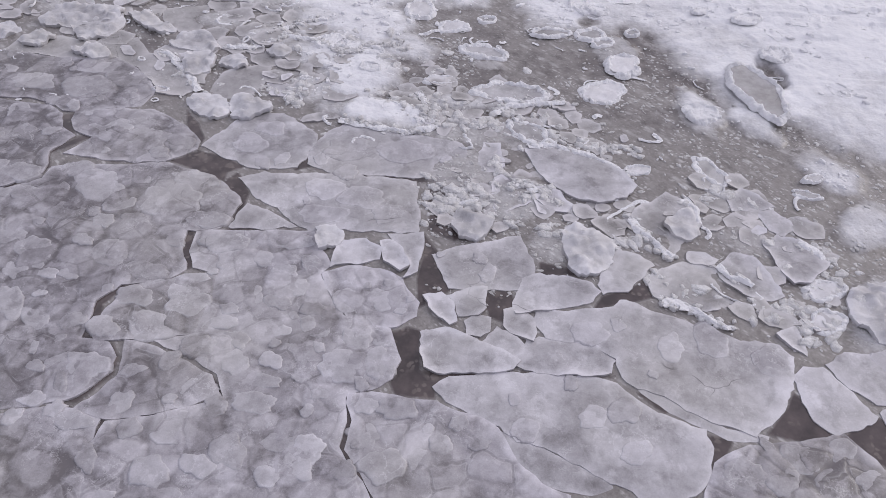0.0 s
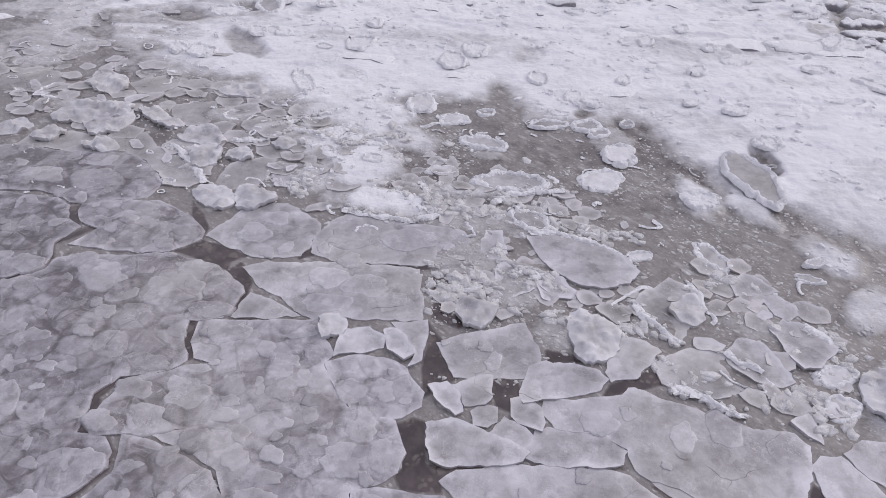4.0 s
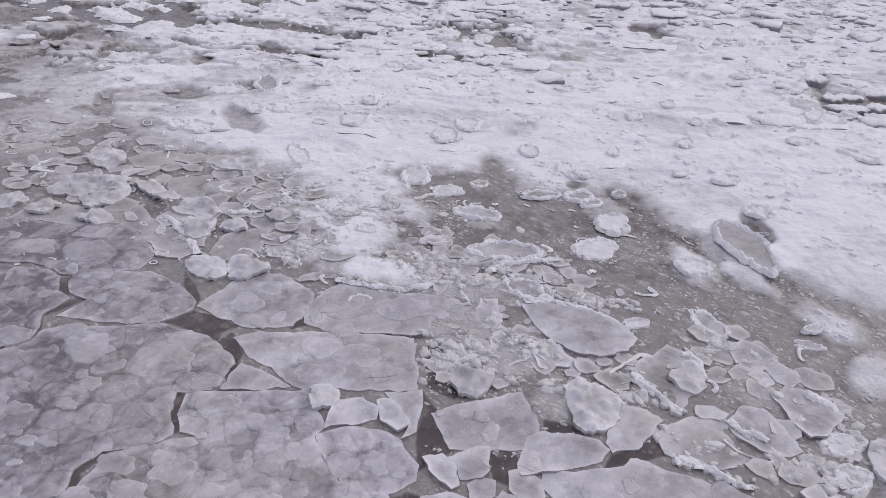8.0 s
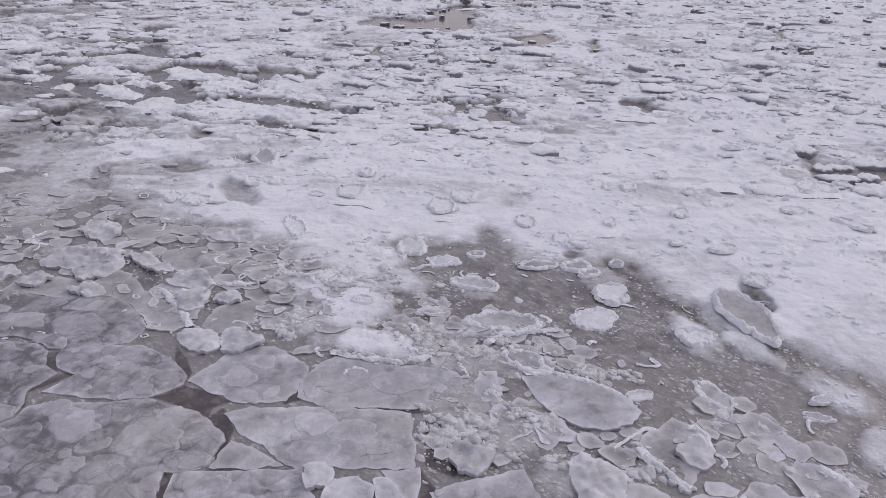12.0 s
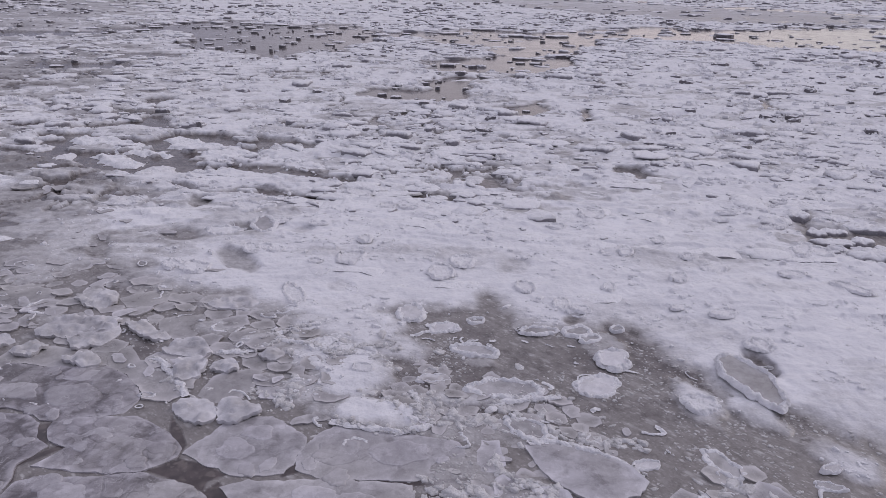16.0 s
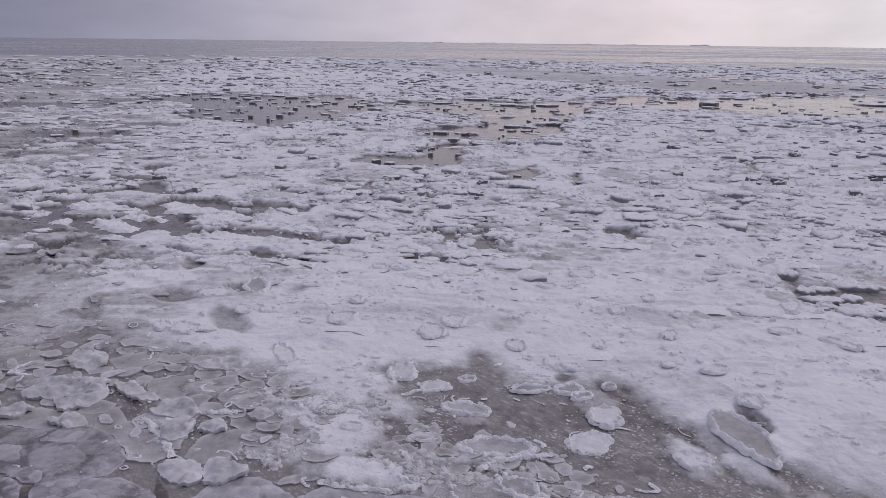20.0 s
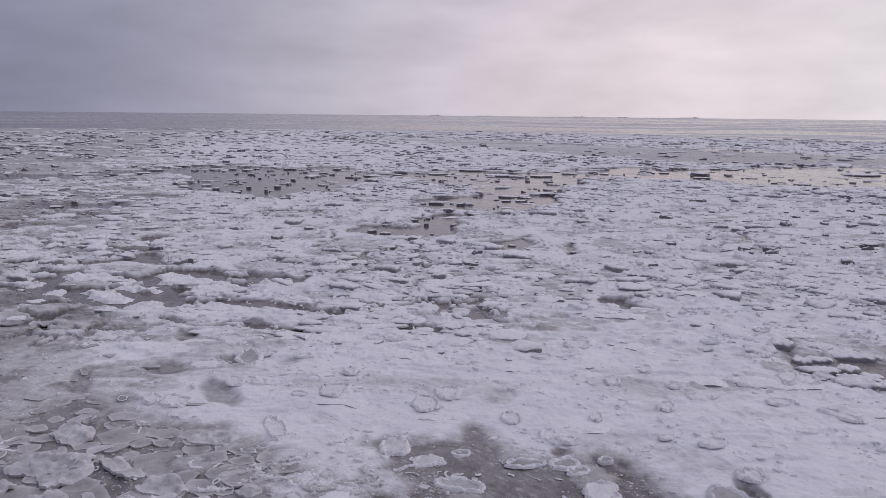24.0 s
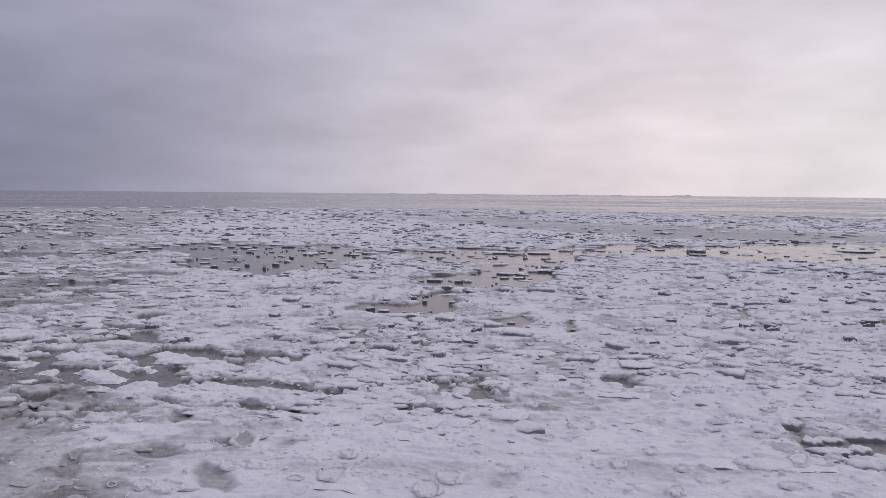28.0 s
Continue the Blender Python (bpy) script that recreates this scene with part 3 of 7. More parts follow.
def signed(x, y, poly):
    """Distance to a polygon's outline, positive inside."""
    d = np.full(x.shape, 1e9)
    inside = np.zeros(x.shape, bool)
    for (ax, ay), (bx, by) in zip(poly, poly[1:] + poly[:1]):
        ex, ey = bx - ax, by - ay
        t = np.clip(((x - ax) * ex + (y - ay) * ey) / (ex * ex + ey * ey + 1e-9), 0, 1)
        d = np.minimum(d, np.hypot(x - ax - t * ex, y - ay - t * ey))
        if ay != by:
            inside ^= ((ay > y) != (by > y)) & (x < ex * (y - ay) / ey + ax)
    return np.where(inside, d, -d)


def bump_at(x, y, cx, cy, a, b, turn):
    c, s = math.cos(radians(turn)), math.sin(radians(turn))
    u, v = ((x - cx) * c + (y - cy) * s) / a, (-(x - cx) * s + (y - cy) * c) / b
    return np.hypot(u, v)


DRIFTS += [(-13.4, 20.6, 2.8, 1.3, 150, 0.8), (-12.2, 18.4, 2.2, 1.3, 140, 0.72), (-15.8, 21.8, 2.4, 1.2, 165, 0.8), (-10.6, 14.4, 1.6, 0.6, 160, 0.4)]
DRIFTS += [(0.4, 9.7, 0.9, 0.4, -15, 0.34)]   # thin veils on the slush
WATER = -0.06                      # level of the water between the floes
ALL_SNOW = SNOW_EDGE + [(60, 12), (4900, 1500), (4900, 6000), (-4900, 6000), (-4900, 1500), (-70, 24)]


def cover_at(x, y):
    """Snow cover 0..1, slush 0..1 and open water 0..1 at places on the plan."""
    wob = fbm(x * 0.9, y * 0.9, 4, 3) - 0.5
    fine = (fbm(x * 3.1, y * 3.1, 4, 9) - 0.5) * (1 - 0.75 * step(np.hypot(x, y), 18, 34))
    sd = signed(x, y, ALL_SNOW) + 0.9 * wob + 0.35 * fine
    snow = step(sd, -0.35, 0.55)
    for cx, cy, a, b, turn, k in DRIFTS:
        r = bump_at(x, y, cx, cy, a, b, turn) + 0.6 * wob + 0.7 * fine
        snow = np.maximum(snow, k * step(-r, -1.25, -0.45))
    for cx, cy, a, b, turn, k in HOLES:
        if k:
            r = bump_at(x, y, cx, cy, a, b, turn) + 0.5 * wob + 0.5 * fine
            snow = snow * (1 - k * step(-r, -1.2, -0.6))
    lead = np.zeros(x.shape)
    islands = step(fbm(x * 0.5, y * 1.1, 3, 221), 0.585, 0.615)
    for poly in LEADS:
        xs, ys = [p[0] for p in poly], [p[1] for p in poly]
        soft = 0.26 if min(xs) > 9 and max(ys) < 21 else 0.07 + 0.003 * max(ys)
        box = (x > min(xs) - 2) & (x < max(xs) + 2) & (y > min(ys) - 2) & (y < max(ys) + 2)
        if box.any():
            d = signed(x[box], y[box], poly) + 4.5 * soft * wob[box] + 2.0 * soft * fine[box]
            if max(ys) > 40:
                d += 0.12 * y[box] * (fbm(x[box] * 0.16, y[box] * 0.3, 5, 191) - 0.5)
            lead[box] = np.maximum(lead[box], step(d, -soft, soft) * (1 - islands[box] * (max(ys) < 40 and min(xs) < -5)))
    # cracks between the snowed-over plates round the near lead
    dist = np.hypot(x, y)
    zone = step(dist, 20.0, 24.0) * (1 - step(dist, 46, 62)) * step(fbm(x * 0.12, y * 0.16, 3, 207) - 0.012 * x, 0.42, 0.60)
    if (zone > 0).any():
        f1, f2, own = cells(x * 0.42 + 1.1 * wob + 0.5 * fine, y * 0.72 + 1.1 * wob - 0.5 * fine, 203)
        wide = 0.015 + 0.20 * step(fbm(x * 0.21, y * 0.3, 3, 205), 0.44, 0.72)
        lead = np.maximum(lead, step(wide - (f2 - f1), -0.03, 0.03) * zone)
    return snow, lead


def left_shade(x, y):
    """Shade put into the far snow on the dull-bank side, as thinner cover, 0..1."""
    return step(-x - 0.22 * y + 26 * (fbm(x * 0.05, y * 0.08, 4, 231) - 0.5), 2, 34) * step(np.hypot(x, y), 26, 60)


def young_at(x, y):
    """Smooth young ice with few floes on it, 0..1."""
    out = np.zeros(x.shape)
    far = y > 70
    if far.any():
        out[far] = step(signed(x[far], y[far], YOUNG) + 14 * (fbm(x[far] * 0.03, y[far] * 0.09, 4, 197) - 0.5), -3, 4)
    return out


def relief(x, y, far):
    """Height of the snow above the water: soft drifts near, a low bed under the floes farther out."""
    wx, wy = x + 0.5 * (fbm(x * 0.6, y * 0.6, 2, 21) - 0.5), y + 0.5 * (fbm(x * 0.6, y * 0.6, 2, 31) - 0.5)
    drift = 0.19 * fbm(x * 0.40, y * 0.75, 3, 71) + 0.07 * fbm(x * 1.5, y * 2.3, 3, 75)
    # drift edges, and the rings of pancakes buried in the snow
    edge = fbm(x * 0.30 + 3, y * 0.9, 3, 101)
    scarp = 0.05 * (step(edge, 0.50, 0.53) + 0.6 * step(edge, 0.62, 0.64))
    c1, c2, own3 = cells(wx * 0.8, wy * 0.8, 111)
    ring = 0.022 * np.exp(-((c1 - 0.12 - 0.2 * own3) / 0.04) ** 2) * (own3 > 0.62)
    fine = 0.02 * fbm(x * 2.5, y * 3, 3, 81) + 0.035 * step(fbm(x * 4.5, y * 5.5, 2, 85), 0.72, 0.80)
    # snowed-over plates farther out: terraces with lobed edges, and hard lumps on them
    plates = 0.045 * step(terrace(x, y), 0.46, 0.50) + 0.03 * step(terrace(x, y), 0.57, 0.60)
    knobs = 0.04 * step(fbm(x * 1.4, y * 2.1, 2, 305), 0.54, 0.64) + 0.045 * step(vnoise(x * 3.0, y * 4.0, 311), 0.66, 0.82) * (1 - step(np.hypot(x, y), 30, 50))
    return (drift + scarp + ring + fine) * (1 - 0.78 * far) + far * (plates + knobs)


def terrace(x, y):
    return fbm(x * 0.42 + 5, y * 0.85, 3, 301)


def surface(x, y):
    """Everything of the sheet at places on the plan: height, snow cover and slush."""
    dist = np.hypot(x - 0.1, y - 0.85)
    snow, lead = cover_at(x, y)
    far = step(dist, 13.5, 20)
    inland = step(signed(x, y, ALL_SNOW), 0.3, 3.5)
    lift = relief(x, y, far) * (0.3 + 0.7 * inland)
    flats = step(dist + 60 * (fbm(x * 0.006, y * 0.03, 3, 91) - 0.5) + 0.25 * x, 215, 285)
    young = young_at(x, y)
    streak = step(fbm(4.0 * np.arctan2(x, np.maximum(y, 1)), 17 * np.log(dist + 1), 4, 95), 0.50, 0.58) * step(dist, 100, 200)
    calm = np.maximum(np.maximum(lead, young), np.clip(flats * (1 - 0.8 * streak), 0, 1))
    z = WATER + snow * (1 - calm) * (lift * (1 - step(dist, 80, 200)) + 0.03 + 0.02 * inland)
    thin = step(-x - 0.36 * y + 4 * (fbm(x * 0.25, y * 0.25, 3, 161) - 0.5), -2.5, 5.0) * (1 - step(dist, 80, 200))
    patch = 1 - (0.28 - 0.17 * far) * step(fbm(x * 0.55, y * 0.8, 4, 121), 0.48, 0.70) - 0.4 * far * (1 - step(terrace(x, y), 0.35, 0.40)) - 0.25 * far * step(fbm(x * 1.1, y * 1.7, 4, 131), 0.60, 0.66) - 0.6 * thin * step(fbm(x * 0.5, y * 0.6, 4, 135), 0.38, 0.60)
    # the last factor darkens the far snow on the left, standing in for shade
    cover = np.clip(snow * patch * (1 - lead), 0, 1) * (1 - flats * (0.90 - 0.55 * streak)) * (1 - young * (0.62 - 0.35 * streak)) * (1 - 0.6 * left_shade(x, y))
    slush = np.clip(0.62 + 0.9 * (fbm(x * 1.1, y * 1.1, 4, 13) - 0.5), 0, 1) * (1 - lead * (0.55 + 0.08 * step(dist, 32, 45) - 0.5 * (x > 9) * (dist < 24))) * (1 - 0.6 * np.maximum(flats, young))
    slush = slush * (1 - 0.32 * step(x, 1.5, 3.5) * step(signed(x, y, ALL_SNOW), -1.5, -0.7) * (dist < 16))
    return z, cover, slush


def build_ground():
    """One sheet to the horizon, finer near the flight's place."""
    ang = np.concatenate([np.linspace(-66, -39.2, 130), np.linspace(-39, 39, 700), np.linspace(39.2, 66, 130), np.linspace(72, 288, 30)])
    ang = np.radians(ang)
    rad = [2.0]
    while rad[-1] < 4900:
        r = rad[-1]
        rad.append(r + (0.045 if 3 < r < 14 else 0.5 if r < 3 else max(0.045, (0.0045 if r < 70 else 0.0065 if r < 300 else 0.014) * (r - 4))))
    rad = np.array(rad)
    A, R = np.meshgrid(ang, rad)
    x, y = (0.1 + R * np.sin(A)).ravel(), (0.85 + R * np.cos(A)).ravel()
    z, cover, slush = surface(x, y)
    pools = np.zeros(x.shape)
    for poly in POOLS:
        xs, ys = [p[0] for p in poly], [p[1] for p in poly]
        box = (x > min(xs) - 0.5) & (x < max(xs) + 0.5) & (y > min(ys) - 0.5) & (y < max(ys) + 0.5)
        pools[box] = np.maximum(pools[box], step(signed(x[box], y[box], poly), -0.06, 0.03))
    slush = np.clip(slush + 0.3 * step(-y, -10.5, -9.5), 0, 1) * (1 - pools)
    me = bpy.data.meshes.new("ground")
    nr, na = len(rad), len(ang)
    me.vertices.add(nr * na + 1)
    co = np.stack([x, y, z], 1)
    me.vertices.foreach_set("co", np.vstack([co, [[0.1, 0.85, WATER]]]).ravel())
    i, j = np.meshgrid(np.arange(nr - 1), np.arange(na), indexing="ij")
    k = (j + 1) % na
    quads = np.stack([i * na + j, i * na + k, (i + 1) * na + k, (i + 1) * na + j], -1).reshape(-1, 4)
    quads = quads[:, ::-1]
    hub = np.stack([np.arange(na), np.full(na, nr * na), (np.arange(na) + 1) % na], 1)[:, ::-1]
    loops = np.concatenate([quads.ravel(), hub.ravel()])
    me.loops.add(len(loops))
    me.loops.foreach_set("vertex_index", loops)
    starts = np.concatenate([np.arange(len(quads)) * 4, len(quads) * 4 + np.arange(na) * 3])
    me.polygons.add(len(starts))
    me.polygons.foreach_set("loop_start", starts)
    me.polygons.foreach_set("use_smooth", np.ones(len(starts), bool))
    me.update(calc_edges=True)
    for name, v in (("snow", cover), ("slush", slush)):
        at = me.attributes.new(name, "FLOAT", "POINT")
        at.data.foreach_set("value", np.append(v, 0.0).astype(np.float32))
    me.materials.append(GROUND)
    return tagged(new("ground", me), "frozen tidal flat with wind-packed snow, grey slush and open leads", "sea ice", kind="structure")


build_ground()

# ---- kinds of things ----
from mathutils.geometry import delaunay_2d_cdt

rng = random.Random(7)
KINDS = {   # material, thickness, height of the top, edge roughness, frost, label
    "sheet": (SHEET, 0.07, -0.045, 0.030, 0.36, "large grey sheet of refrozen pancake ice"),
    "plate": (PLATE, 0.06, -0.039, 0.055, 0.60, "large flat plate of thin grey ice, broken at the edges"),
    "ledge": (PLATE, 0.05, -0.050, 0.018, 0.50, "narrow ledge of grey ice under a larger plate"),
    "floe": (PLATE, 0.05, -0.036, 0.05, 0.60, "small angular floe of pale grey ice lying in slush"),
    "wet": (WET, 0.04, -0.049, 0.030, 0.50, "thin flooded ice plate in brown slush"),
    "cake": (WET, 0.04, -0.045, 0.05, 0.50, "thin rounded cake of grey ice with a frayed pale edge"),
    "piece": (WET, 0.03, -0.044, 0.03, 0.62, "small broken piece of pale frosted ice in slush"),
    "frosted": (FROSTED, 0.07, 0.005, 0.06, 0.54, "thick frosted white block of ice pushed up on the floes"),
}
SHEETS = []
LAID = []
RIDGES = []
PLACED = []


def ragged(poly, size, rough, seed):
    """The outline with broken, uneven edges."""
    pts = []
    for (ax, ay), (bx, by) in zip(poly, poly[1:] + poly[:1]):
        ln = math.hypot(bx - ax, by - ay)
        n = max(1, int(ln / size))
        for k in range(n):
            t = k / n
            px, py = ax + (bx - ax) * t, ay + (by - ay) * t
            wx = noise.noise((px * 3.1, py * 3.1, seed)) + 0.6 * noise.noise((px * 11, py * 11, seed + 5)) + 0.3 * noise.noise((px * 29, py * 29, seed))
            wy = noise.noise((px * 3.1, py * 3.1, seed + 20)) + 0.6 * noise.noise((px * 11, py * 11, seed + 25)) + 0.3 * noise.noise((px * 29, py * 29, seed + 20))
            pts.append((px + rough * wx, py + rough * wy))
    return pts


def rounded(poly):
    """The outline with its corners worn off."""
    out = []
    for (ax, ay), (bx, by) in zip(poly, poly[1:] + poly[:1]):
        out += [(ax * 0.87 + bx * 0.13, ay * 0.87 + by * 0.13), (ax * 0.13 + bx * 0.87, ay * 0.13 + by * 0.87)]
    return out


def grown(poly, by):
    """The outline moved out by a little."""
    turn = 1 if sum(a[0] * b[1] - b[0] * a[1] for a, b in zip(poly, poly[1:] + poly[:1])) > 0 else -1
    out = []
    for (ax, ay), (bx, by_), (cx, cy) in zip(poly[-1:] + poly[:-1], poly, poly[1:] + poly[:1]):
        ux, uy = cx - ax, cy - ay
        ln = math.hypot(ux, uy) + 1e-9
        out.append((bx + uy / ln * by * turn, by_ - ux / ln * by * turn))
    return out


def slab_mesh(name, poly, thick, top, size, lift, frost, edge_frost, round_by=0.02, sag=0.007):
    """A slab with a rounded broken rim: lift(x, y, d) and frost give height and whiteness at d metres from the edge."""
    area = 0.5 * sum(a[0] * b[1] - b[0] * a[1] for a, b in zip(poly, poly[1:] + poly[:1]))
    if area < 0:
        poly = poly[::-1]
    xs, ys = [p[0] for p in poly], [p[1] for p in poly]
    gx, gy = np.meshgrid(np.arange(min(xs), max(xs), size), np.arange(min(ys), max(ys), size * 0.87))
    gx[1::2] += size * 0.5
    gx, gy = gx.ravel(), gy.ravel()
    gx = gx + (hashed(np.floor(gx * 997), np.floor(gy * 991), 3) - 0.5) * size * 0.5
    d = signed(gx, gy, poly)
    keep = d > size * 0.55
    pts = [Vector(p) for p in poly] + [Vector(p) for p in zip(gx[keep], gy[keep])]
    n = len(poly)
    vs, _, fs, orig, _, _ = delaunay_2d_cdt(pts, [], [list(range(n))], 1, 1e-5)
    X, Y = np.array([v[0] for v in vs]), np.array([v[1] for v in vs])
    D = np.maximum(signed(X, Y, poly), 0)
    Z = top + lift(X, Y, D) - sag * np.exp(-D / round_by)
    F = frost(X, Y, D) + edge_frost * np.exp(-D / 0.05)
    ring = [next(i for i, o in enumerate(orig) if k in o) for k in range(n)]
    co = [(a, b, c) for a, b, c in zip(X, Y, Z)]
    base = len(co)
    cx, cy = sum(xs) / n, sum(ys) / n
    fr = list(F)
    for depth, out_by in ((0.0, 1.0), (0.35, 1.004), (1.0, 0.99)):
        for i in ring:
            co.append((cx + (co[i][0] - cx) * out_by, cy + (co[i][1] - cy) * out_by, co[i][2] - thick * depth))
            fr.append(0.62 - 0.3 * depth)
    faces = [tuple(f) for f in fs]
    for lay in range(2):
        a = list(range(base + lay * n, base + lay * n + n))
        b = list(range(base + lay * n + n, base + lay * n + 2 * n))
        faces += [(a[k], b[k], b[(k + 1) % n], a[(k + 1) % n]) for k in range(n)]
    me = bpy.data.meshes.new(name)
    me.from_pydata([(a - cx, b - cy, c) for a, b, c in co], [], faces)
    me.polygons.foreach_set("use_smooth", np.ones(len(faces), bool))
    at = me.attributes.new("frost", "FLOAT", "POINT")
    at.data.foreach_set("value", np.array(fr, np.float32))
    return me, cx, cy


def floe(kind, outline, above=0.0, mesh_size=0.0):
    mat, thick, top, rough, frost, label = KINDS[kind]
    top += above
    seed = rng.random() * 50
    k = int(seed * 10)
    if kind == "frosted":
        outline = rounded(grown(outline, 0.03))
    outline = grown(outline, 0.02)
    poly = ragged(outline, 0.04 if kind == "frosted" else 0.07 if kind != "sheet" else 0.09, rough, seed)
    sx, sy = (rng.uniform(-0.01, 0.01), rng.uniform(-0.01, 0.01)) if kind in ("floe", "frosted", "piece") else (0, 0)
    mx, my = outline[0]
    amp = {"sheet": 0.022, "plate": 0.014, "ledge": 0.008, "floe": 0.02, "wet": 0.008, "cake": 0.010, "piece": 0.008, "frosted": 0.10}[kind]
    if kind == "sheet":
        def lift(x, y, d):
            f1, f2, own = cells(x * 1.9 + 0.5 * fbm(x * 2.5, y * 2.5, 2, 8), y * 2.1 + 0.5 * fbm(x * 2.5, y * 2.5, 2, 18), 7)
            return amp * (fbm(x * 1.7, y * 1.7, 3, k) - 0.5) + 0.016 * step(f2 - f1, 0.02, 0.35)

        def white(x, y, d):
            f1, f2, own = cells(x * 1.9 + 0.5 * fbm(x * 2.5, y * 2.5, 2, 8), y * 2.1 + 0.5 * fbm(x * 2.5, y * 2.5, 2, 18), 7)
            dim = (0.11 + 0.08 * step(-y, -7, -5)) * step(-x, 2.2, 5.0) + 0.2 * step(x, 3.0, 4.5)
            return 0.30 - dim + 0.25 * step(f2 - f1, 0.04, 0.26) * (0.45 + 0.55 * own) + 0.22 * (fbm(x * 1.2, y * 1.2, 3, 33) - 0.5) + 0.14 * np.exp(-((f2 - f1 - 0.25) / 0.06) ** 2) * (own > 0.5)
    else:
        def lift(x, y, d):
            crust = 0.035 * np.exp(-d / 0.07) * fbm(x * 7, y * 7, 2, k + 3) + 0.06 * step(fbm(x * 5, y * 6, 3, k + 13), 0.45, 0.65) if kind == "frosted" else 0.0
            if kind in ("floe", "wet", "cake", "piece"):
                crust = 0.035 * np.exp(-d / 0.05) * step(fbm(x * 3, y * 3, 3, k + 3), 0.42, 0.75)
            return crust + amp * (fbm(x * 2.6, y * 2.6, 4, k) - 0.5) + (0.3 * amp * (fbm(x * 9, y * 9, 3, k) - 0.5)) + sx * (x - mx) * 3 + sy * (y - my) * 3

        def white(x, y, d):
            f1, f2, own = cells(x * 2.2 + 0.6 * fbm(x * 2.5, y * 2.5, 2, 8), y * 2.4 + 0.6 * fbm(x * 2.5, y * 2.5, 2, 18), 27)
            dim = 0.35 * np.exp(-d / 0.06) * step(fbm(x * 3, y * 3, 3, k + 3), 0.42, 0.65) if kind in ("floe", "wet", "cake", "piece") else 0.0
            return frost - 0.16 + dim + 0.45 * (fbm(x * 2.0, y * 2.0, 3, k + 9) - 0.5) + 0.2 * step(f2 - f1, 0.04, 0.22) * own
    me, cx, cy = slab_mesh("ice_floe", poly, thick, top, mesh_size or (0.036 if kind == "frosted" else 0.055), lift, white, 0.55 if kind == "cake" else 0.30, *((0.06, 0.035) if kind == "frosted" else (0.02, 0.007)))
    me.materials.append(mat)
    names = {"sheet": "ice_sheet", "plate": "ice_plate", "ledge": "ice_ledge", "wet": "flooded_ice_plate", "frosted": "ice_block", "piece": "ice_piece", "cake": "ice_cake"}
    ob = new(names.get(kind, "ice_floe"), me)
    ob.location = (cx, cy, 0)
    tagged(ob, label, "ice floe", "broken thin ice")
    if kind not in ("cake", "piece"):
        LAID.append(outline)
    if kind in ("sheet", "plate"):
        SHEETS.append((ob, outline, top, 0.0 if kind == "sheet" else 0.14))
    return ob


def inside(x, y, poly):
    hit = False
    for (ax, ay), (bx, by) in zip(poly, poly[1:] + poly[:1]):
        if (ay > y) != (by > y) and x < (bx - ax) * (y - ay) / (by - ay) + ax:
            hit = not hit
    return hit


def disc_mesh(name, a, b, turn, profile, spokes=28, wob=0.12, lumps=0.0, seed=0.0, sides=0):
    """A round mesh from a profile of (radius, height, frost) with an uneven outline."""
    c, s = math.cos(radians(turn)), math.sin(radians(turn))
    co, fr, faces = [(0, 0, profile[0][1])], [profile[0][2]], []
    for r, h, f in profile[1:]:
        for k in range(spokes):
            u = 2 * math.pi * k / spokes
            w = 1 + wob * (noise.noise((math.cos(u) * 1.3 + seed, math.sin(u) * 1.3, seed)) + 0.5 * noise.noise((math.cos(u) * 3.5, math.sin(u) * 3.5 + seed, seed)))
            if sides:
                seg = 2 * math.pi / sides
                w *= 0.55 + 0.45 * math.cos(seg / 2) / math.cos((u + seed) % seg - seg / 2)
            px, py = a * r * w * math.cos(u), b * r * w * math.sin(u)
            x, y = px * c - py * s, px * s + py * c
            z = h + lumps * max(h, 0) * noise.noise((x * 7 + seed, y * 7, seed)) + lumps * 0.5 * max(h, 0) * noise.noise((x * 24, y * 24 + seed, seed))
            co.append((x, y, z))
            fr.append(f)
    for k in range(spokes):
        faces.append((0, 1 + k, 1 + (k + 1) % spokes))
    for i in range(len(profile) - 2):
        p, q = 1 + i * spokes, 1 + (i + 1) * spokes
        faces += [(p + k, q + k, q + (k + 1) % spokes, p + (k + 1) % spokes) for k in range(spokes)]
    me = bpy.data.meshes.new(name)
    me.from_pydata(co, [], faces)
    me.polygons.foreach_set("use_smooth", np.ones(len(faces), bool))
    at = me.attributes.new("frost", "FLOAT", "POINT")
    at.data.foreach_set("value", np.array(fr, np.float32))
    return me


